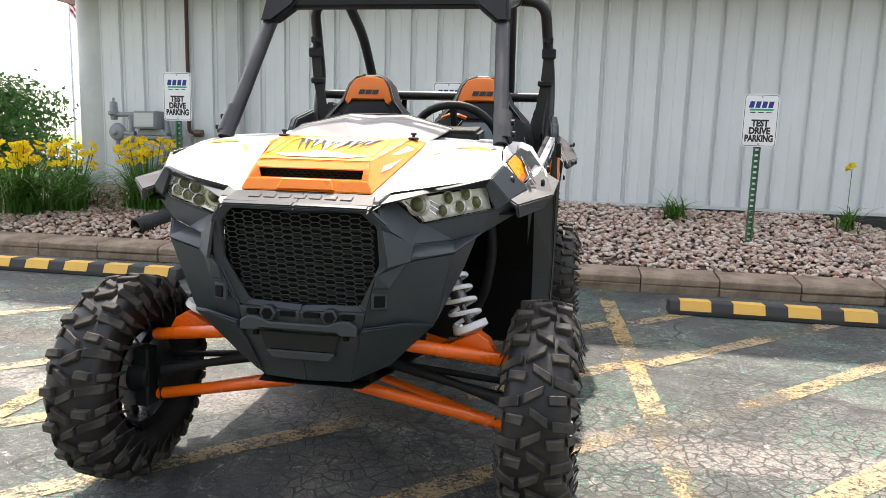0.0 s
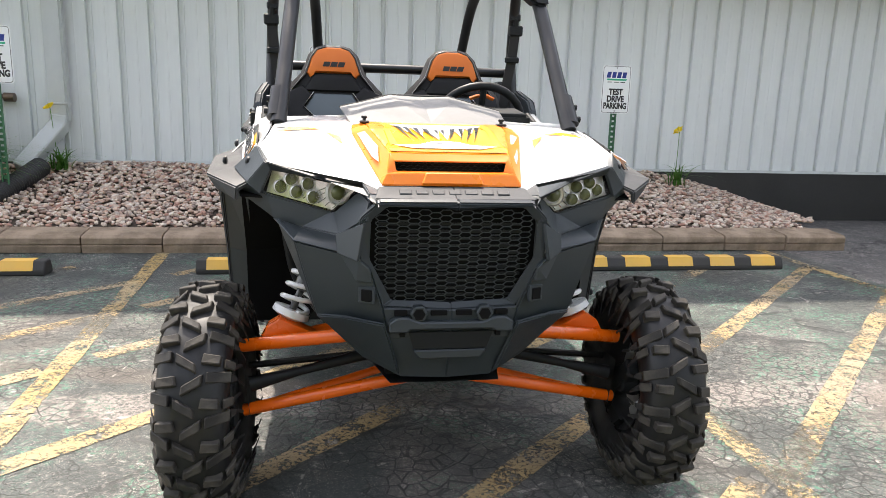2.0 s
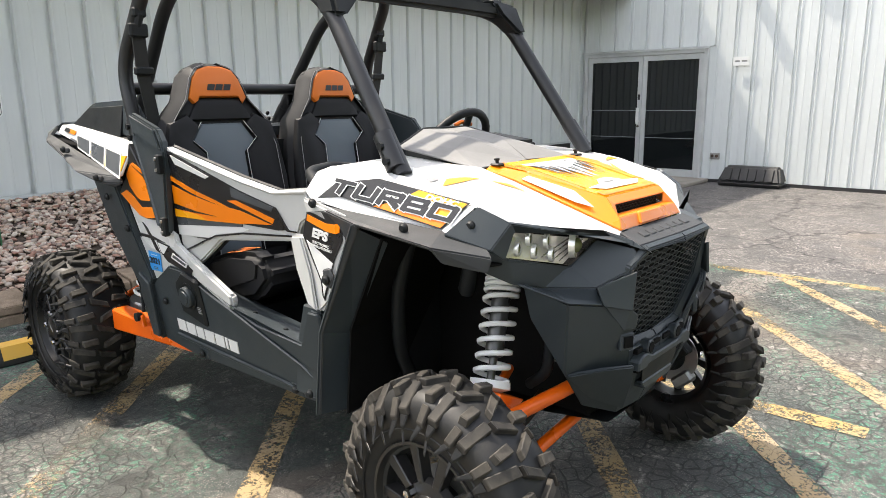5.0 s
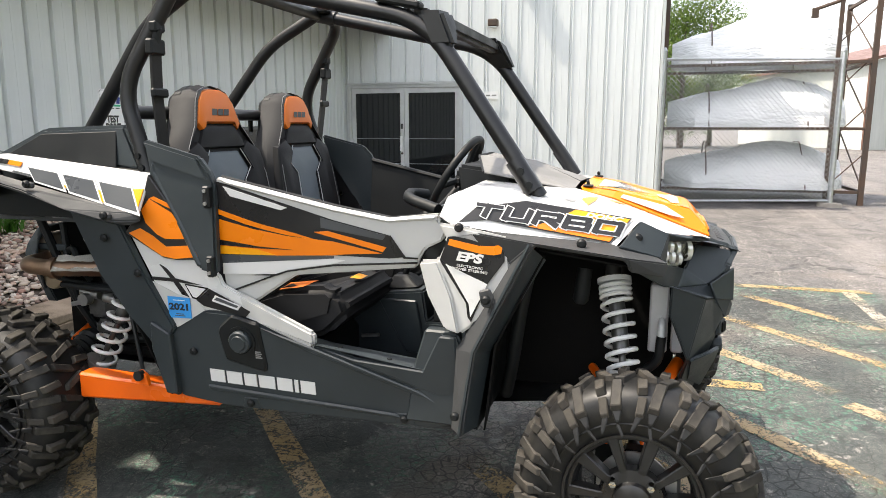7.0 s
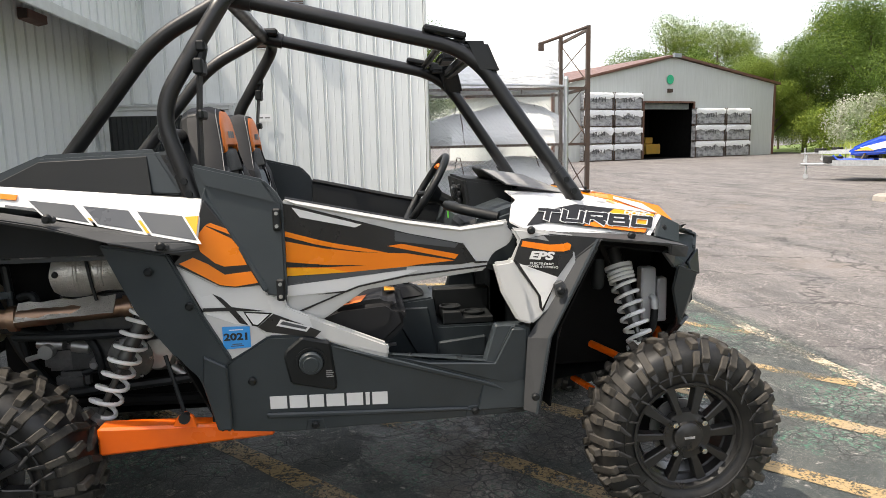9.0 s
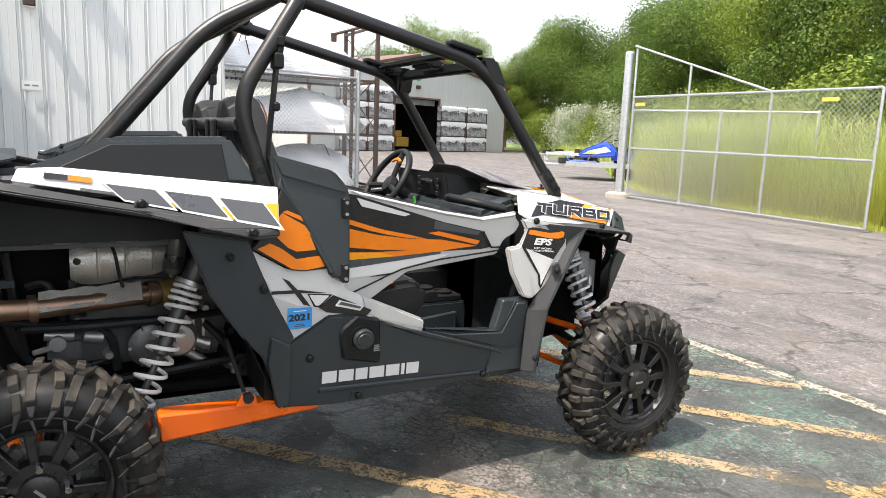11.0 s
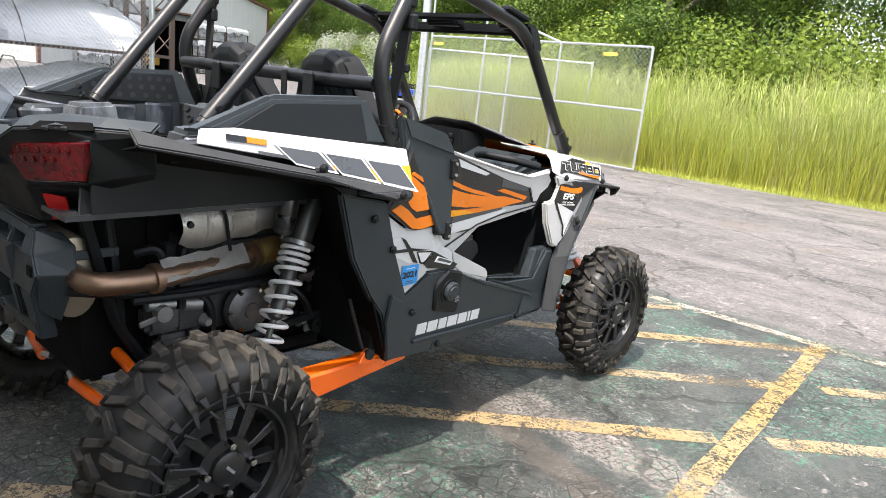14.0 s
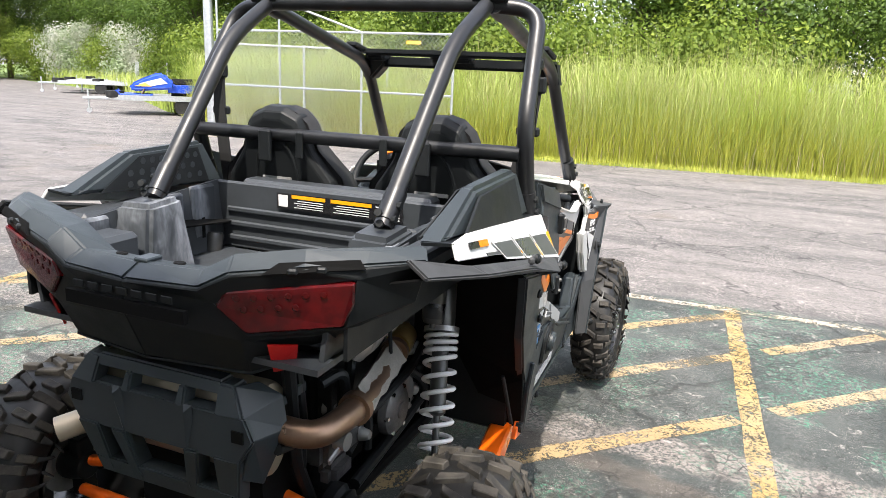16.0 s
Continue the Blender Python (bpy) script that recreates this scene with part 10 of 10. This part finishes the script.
for i, (z, s, pk) in enumerate(((0.256, (2.25, 3.0, 0.92), 0.2), (1.326, (1.95, 3.0, 0.98), 0.2), (2.426, (1.6, 2.95, 1.0), 0.35))):
    ob = part("wrapped_boat", wrapped(s, 30 + i, SHRINK, pk), SHRINK, smooth=True, at=pose((11.68, 11.75, 11.9)[i], -2.85, z))
    tagged(ob, "small boat in puckered white shrink-wrap on the rack", "wrapped boat", "wrapped boats on the rack")
    for y in (-0.8, 0.8):
        part("strap", M().tube([(-s[0] * 0.5, y, 0.02), (-s[0] * 0.36, y, 0.42), (-s[0] * 0.12, y, 0.80), (s[0] * 0.12, y, 0.80), (s[0] * 0.36, y, 0.42), (s[0] * 0.5, y, 0.02)], 0.012, 5), DARK_STEEL, ob)


# ================================================================ far shed with crates
SHED = pose(45.3, -24.25, 0.02, 0, 0, 110.8)
shed = thing("shed", "pale grey steel shed with brown roof trim and an open doorway", "shed", at=SHED)
UL, UR, UA = 13.0, -7.9, 2.65
EVL, EVR, AP = 4.75, 5.35, 6.95
DL, DR, DT = 0.60, 5.40, 3.85
FAR_SIDING = surface("pale_shed_siding", (0.50, 0.52, 0.50), (0.44, 0.46, 0.44), 0.5, coarse=2, stretch=(6, 6, 0.3), bump=0.3)
slope = lambda u: AP + (EVL - AP) * (u - UA) / (UL - UA) if u > UA else AP + (EVR - AP) * (u - UA) / (UR - UA)
# u runs along the front, the outside is towards +v
n = 52
for i in range(n):
    u0, u1 = UR + (UL - UR) * i / n, UR + (UL - UR) * (i + 1) / n
    z0 = DT if (u0 + u1) / 2 > DL and (u0 + u1) / 2 < DR else 0.0
    part("siding", M().add([(u0, 0.0, z0), (u1, 0.0, z0), (u1, 0.0, slope(u1)), (u0, 0.0, slope(u0)), (u0 + 0.03, 0.05, z0), (u0 + 0.06, 0.05, z0), (u0 + 0.06, 0.05, slope(u0)), (u0 + 0.03, 0.05, slope(u0))], [(3, 2, 1, 0), (7, 6, 5, 4), (0, 4, 7, 3), (6, 2, 1, 5)]), FAR_SIDING, shed)
for u, ev, s in ((UR, EVR, -1), (UL, EVL, 1)):
    part("side_wall", M().box(u - 0.05, u + 0.05, -14, -0.02, 0, ev), FAR_SIDING, shed)
    e = u + s * 0.45
    part("roof_slope", M().add([(UA, 0.25, AP + 0.06), (e, 0.25, ev - 0.06), (e, -14, ev - 0.06), (UA, -14, AP + 0.06), (UA, 0.25, AP + 0.22), (e, 0.25, ev + 0.10), (e, -14, ev + 0.10), (UA, -14, AP + 0.22)], [(0, 1, 2, 3), (7, 6, 5, 4), (0, 4, 5, 1), (1, 5, 6, 2), (2, 6, 7, 3)]), FASCIA, shed, "brown roof edge")
    part("corner_trim", M().box(u - 0.1, u + 0.1, -0.05, 0.1, 0, ev - 0.08), FASCIA, shed)
part("ridge_cap", M().box(UA - 0.35, UA + 0.35, 0.252, 0.40, AP - 0.02, AP + 0.24), METER_GREY, shed, "pale ridge lamp")
part("back_wall", M().box(UR, UL, -14.1, -14.0, 0, EVL), FAR_SIDING, shed)
# floor coloured near-black as shade inside the doorway
part("shed_floor", M().box(DL - 2, DR + 2, -8.88, 0.0, -0.015, 0.002), DEEP, shed)
part("stored_machine", M().box(1.1, 2.5, -4.2, -2.6, 0.25, 1.0).box(1.3, 2.0, -4.1, -3.2, 1.0, 1.5), STOP_YELLOW, shed, "yellow machine stored inside", bevel=0.06)
part("roller_door", M().box(DL + 0.1, DR - 0.1, -0.55, -0.35, DT - 0.42, DT - 0.02), METER_GREY, shed, "rolled-up door")
for u in (DL, DR):
    part("door_trim", M().box(u - 0.08, u + 0.08, 0.0, 0.09, 0, DT + 0.1), FASCIA, shed)
part("door_head", M().box(DL, DR, 0.0, 0.09, DT, DT + 0.12), FASCIA, shed)
# added near-black box: the dark of the shed's inside is its colour
part("interior", M().box(DL - 0.6, DR + 0.6, -5.1, -5.0, 0, DT + 0.5).box(DL - 0.7, DL - 0.6, -5.0, -0.06, 0, DT + 0.5).box(DR + 0.6, DR + 0.7, -5.0, -0.06, 0, DT + 0.5).box(DL - 0.6, DR + 0.6, -5.0, -0.06, DT + 0.5, DT + 0.6), DEEP, shed)
part("wall_mark", M().lathe([(0.32, 0.0), (0.32, 0.03), (0.0, 0.03)], 20, pose(3.0, 0.06, 5.45, -90, 0, 0)), SIGN_GREEN, shed, "round green sign")
part("flood_light", M().box(2.95, 3.25, 0.06, 0.3, 4.55, 4.80), DARK_STEEL, shed)


def crate_body(w, h, seed):
    """A packed frame under film: a box whose faces are puckered and pulled in between its posts."""
    nx, ny, nz = 14, 3, 8
    rs_ = random.Random(seed)
    off = rs_.uniform(0, 50)
    m = M().box(-w / 2 + 0.06, w / 2 - 0.06, -0.20, 0.17, 0.02, h - 0.10)
    grid = []
    for j in range(nz + 1):
        for i in range(nx + 1):
            x, z = -w / 2 + w * i / nx, 0.03 + (h - 0.09) * j / nz
            edge = min(1.0, 6 * min(i / nx, 1 - i / nx)) * min(1.0, 3 * min(j / nz, 1 - j / nz))
            k = noise.noise(Vector((x * 2.6 + off, z * 4.0, seed))) * 0.07 + abs(noise.noise(Vector((x * 7 + z * 3, z * 9, off)))) * 0.05
            grid.append((x, 0.215 - 0.05 * edge + k * edge, z))
    m.add(grid, [(j * (nx + 1) + i, (j + 1) * (nx + 1) + i, (j + 1) * (nx + 1) + i + 1, j * (nx + 1) + i + 1) for j in range(nz) for i in range(nx)])
    return m


def crate_cap(w, h, seed):
    """White film drawn over the top, hanging in a ragged edge down the front."""
    nx, m = 18, M()
    off = random.Random(seed).uniform(0, 50)
    for i in range(nx + 1):
        x = -w / 2 - 0.01 + (w + 0.02) * i / nx
        drop = 0.30 + 0.26 * noise.noise(Vector((x * 1.9 + off, 1.0, 0.0))) + 0.05 * noise.noise(Vector((x * 9, off, 2.0)))
        sag = 0.03 * noise.noise(Vector((x * 4, off, 5.0)))
        m.v += [(x, -0.21, h - 0.04 + sag), (x, 0.20, h - 0.035 + sag), (x, 0.265, h - 0.12), (x, 0.270 + sag, h - 0.12 - drop * 0.55), (x, 0.262, h - 0.12 - drop)]
    m.f = [(i * 5 + j, i * 5 + j + 1, i * 5 + j + 6, i * 5 + j + 5) for i in range(nx) for j in range(4)]
    return m


CRATE_MARK = surface("crate_marking", (0.05, 0.05, 0.055), (0.10, 0.10, 0.11), 0.6)
rs = random.Random(9)


def add_crate(u, z, w, h, k):
    c = thing("wrapped_crate", "film-wrapped crate, white on top and dark below, with scrawled marks", "crate", "crates stacked at the shed", at=SHED @ pose(u, 0.28, z))
    part("body", crate_body(w, h, k), GREY_WRAP, c)
    part("top_wrap", crate_cap(w, h, k + 40), SHRINK, c, "ragged white film over the top", smooth=True)
    for j in range(5):
        x, zc = -0.45 + j * 0.23 + rs.uniform(-0.03, 0.03), h * 0.56 + rs.uniform(-0.03, 0.03)
        part("mark_bar", M().obox((x, 0.286, zc), (0.045, 0.008, 0.30 + rs.uniform(-0.05, 0.05)), Matrix.Rotation(rs.uniform(-0.3, 0.3), 3, "Y")), CRATE_MARK, c)
        part("mark_bar", M().obox((x + 0.06, 0.286, zc + rs.choice((-0.1, 0.0, 0.1))), (0.13, 0.008, 0.04)), CRATE_MARK, c)
    for x in (-w / 2 + 0.05, w / 2 - 0.05):
        part("post", M().box(x - 0.035, x + 0.035, 0.20, 0.25, 0.0, h), DARK_STEEL, c)
    part("pallet", M().box(-w / 2, w / 2, -0.2, 0.24, 0.0, 0.05), DARK_STEEL, c)


for row in range(4):
    for col, u in enumerate((7.12, 9.66)):
        add_crate(u, row * 1.12, 2.46, 1.12, row * 3 + col)
for row in range(3):
    for u, w in ((-0.62, 3.0), (-3.52, 2.62)):
        add_crate(u, row * 1.17, w, 1.17, row * 5 + int(w * 10))


# ================================================================ trailers and snowmobile
BLUE_PAINT = surface("blue_gloss_paint", (0.01, 0.05, 0.38), (0.012, 0.06, 0.42), 0.2, coarse=3, bump=0.02, coat=0.4)
DECK = surface("trailer_deck", (0.5, 0.5, 0.49), (0.4, 0.4, 0.39), 0.45, 0.5)


def trailer(at, label, ramp=False):
    t = thing("trailer", label, "trailer", "trailers parked on the lot", at=at)
    deck = part("deck", M().box(-1.6, 1.6, -0.95, 0.95, 0.50, 0.58), DECK, t, bevel=0.01)
    part("side_rail", M().box(-1.6, 1.6, -0.98, -0.951, 0.46, 0.62), GALVANISED, t)
    part("side_rail", M().box(-1.6, 1.6, 0.951, 0.98, 0.46, 0.62), GALVANISED, t)
    part("tongue", M().tube([(-1.6, -0.5, 0.48), (-2.7, 0, 0.46)], 0.04, 6).tube([(-1.6, 0.5, 0.48), (-2.7, 0, 0.46)], 0.04, 6), GALVANISED, t)
    part("jack", M().tube([(-2.55, 0.0, 0.75), (-2.55, 0.0, 0.12)], 0.03, 8).lathe([(0.08, -0.03), (0.08, 0.03)], 12, pose(-2.55, 0, 0.08, 90, 0, 0)), GALVANISED, t)
    part("axle", M().tube([(0.3, -0.9, 0.28), (0.3, 0.9, 0.28)], 0.03, 8), DARK_STEEL, t)
    for y in (-0.86, 0.86):
        w = part("trailer_wheel", M().lathe([(0.15, -0.09), (0.27, -0.10), (0.28, 0.0), (0.27, 0.10), (0.15, 0.09)], 24, pose(0.3, y, 0.28, 90, 0, 0)), TYRE, t, smooth=True)
        part("wheel_disc", M().lathe([(0.0, 0.06), (0.06, 0.07), (0.14, 0.05), (0.15, 0.0)], 18, pose(0.3, y, 0.28, 90 if y < 0 else -90, 0, 0), caps=False), SPRING, w)
    part("spare_wheel", M().lathe([(0.15, -0.09), (0.27, -0.10), (0.28, 0.0), (0.27, 0.10), (0.15, 0.09)], 20, pose(-1.75, -0.2, 0.62)), TYRE, t, smooth=True)
    if ramp:
        g = M()
        for k in range(7):
            g.box(1.60, 1.63, -0.9, 0.9, 0.62 + k * 0.16, 0.65 + k * 0.16)
        for y in (-0.9, -0.3, 0.3, 0.87):
            g.box(1.6001, 1.6299, y, y + 0.03, 0.58, 1.66)
        part("ramp_gate", g, GALVANISED, t, "upright lattice ramp")
    return t


TDIR = 222
trailer(pose(15.85, -15.75, 0, 0, 0, TDIR), "flat snowmobile trailer with a blue snowmobile on it")
for i, (x, y, a) in enumerate(((28.7, -24.3, 38), (30.7, -26.7, 40), (28.0, -26.1, 42), (33.0, -30.1, 40), (30.1, -31.0, 42), (29.4, -33.8, 42))):
    trailer(pose(x, y, 0, 0, 0, a - 180), "empty utility trailer with an upright ramp", i in (1, 2, 3, 4, 5))
sled = thing("snowmobile", "blue and white snowmobile on a flat trailer", "snowmobile", at=pose(15.9, -15.70, 0.58, 0, 0, TDIR) @ Matrix.Scale(0.94, 4))
prof = [(-1.35, 0.22), (-1.25, 0.42), (-0.85, 0.62), (-0.45, 0.78), (-0.2, 0.80), (-0.05, 0.62), (0.15, 0.50), (1.2, 0.48), (1.35, 0.40), (1.3, 0.28), (0.0, 0.22)]
part("hood", M().prism(prof[:7] + [(0.1, 0.25), (-1.2, 0.15)], lambda u, w, d: (u, d * (1 - 0.25 * abs(w - 0.3)), w), -0.42, 0.42), BLUE_PAINT, sled, "blue hood", bevel=0.08, segments=3)
part("seat", M().prism([(0.0, 0.40), (0.0, 0.62), (0.35, 0.60), (1.2, 0.64), (1.35, 0.60), (1.3, 0.42)], lambda u, w, d: (u, d, w), -0.2, 0.2), VINYL, sled, bevel=0.05, segments=2)
part("tunnel", M().box(-0.1, 1.4, -0.22, 0.22, 0.12, 0.40), BLUE_PAINT, sled, bevel=0.02)
part("track", M().tube([(0.0, 0, 0.14), (1.35, 0, 0.14)], 0.13, 12), DEEP, sled)
part("windscreen", shell([(-0.55, -0.30, 0.76), (-0.55, 0.30, 0.76), (-0.15, 0.24, 1.06), (-0.15, -0.24, 1.06)], [(0, 1, 2, 3)], 0.006), SMOKE, sled)
part("handlebar", M().tube([(0.0, -0.35, 0.86), (-0.08, 0, 0.88), (0.0, 0.35, 0.86)], 0.018, 6), BLACK, sled)
part("white_stripe", M().prism([(-1.0, 0.42), (-0.3, 0.62), (-0.1, 0.45), (-0.6, 0.35)], lambda u, w, d: (u, d, w), -0.428, 0.428), DECAL_WHITE, sled)
part("yellow_stripe", M().prism([(-1.15, 0.33), (-0.8, 0.45), (-0.6, 0.33)], lambda u, w, d: (u, d, w), -0.434, 0.434), STOP_YELLOW, sled)
for y in (-0.45, 0.45):
    part("ski", M().tube([(-1.75, y, 0.18), (-1.6, y, 0.04), (-0.6, y, 0.03)], 0.04, 6), BLUE_PAINT, sled)
    part("ski_strut", M().tube([(-0.95, y, 0.04), (-0.8, y * 0.7, 0.35)], 0.03, 6), DARK_STEEL, sled)

# a far utility pole seen past the corner of the building
pole = thing("utility_pole", "weathered wooden utility pole with a cross-arm and transformer", "utility pole", at=pose(-31.6, 41.4, -1.0))
part("shaft", M().tube([(0, 0, 0), (0, 0, 11.8)], [0.13, 0.09], 10), BARK, pole, smooth=True)
part("cross_arm", M().box(-1.2, 1.2, -0.06, 0.06, 10.9, 11.05), BARK, pole)
part("transformer", M().lathe([(0.0, 0.0), (0.22, 0.0), (0.22, 0.75), (0.0, 0.8)], 14, pose(0.3, -0.1, 8.6), caps=False), STEEL, pole)
for x in (-1.1, -0.5, 0.5, 1.1):
    part("insulator", M().tube([(x, 0, 11.05), (x, 0, 11.25)], 0.04, 6), STEEL, pole)


# a flag hanging from its pole, far past the corner of the building
flag = thing("flagpole", "thin grey flagpole with a blue, white and red flag hanging limp", "flagpole", at=pose(-20.6, 24.6, 0.0))
part("shaft", M().tube([(0, 0, 0), (0, 0, 7.6)], [0.06, 0.04], 10), GALVANISED, flag, smooth=True)
part("ball", M().lathe([(0.0, 0.0), (0.06, 0.04), (0.06, 0.08), (0.0, 0.12)], 10, pose(0, 0, 7.6), caps=False), STOP_YELLOW, flag)
FLAG_RED = surface("flag_red", (0.42, 0.02, 0.03), (0.34, 0.018, 0.026), 0.8)


def flag_panel(name, u0, u1, z0, z1, mat):
    g = M()
    for i in range(7):
        u = u0 + (u1 - u0) * i / 6
        for z in (z0, z1):
            g.v.append((0.05 + 0.50 * u, 0.07 * math.sin(u * 9), z - 0.55 * u))
    g.f = [(2 * i, 2 * i + 2, 2 * i + 3, 2 * i + 1) for i in range(6)]
    part(name, g, mat, flag)


flag_panel("canton", 0.0, 1.2, 6.95, 7.5, SIGN_BLUE)
for k in range(5):
    flag_panel("stripe", 0.0, 1.2, 6.95 - 0.14 * (k + 1), 6.95 - 0.14 * k, FLAG_RED if k % 2 else SIGN_WHITE)
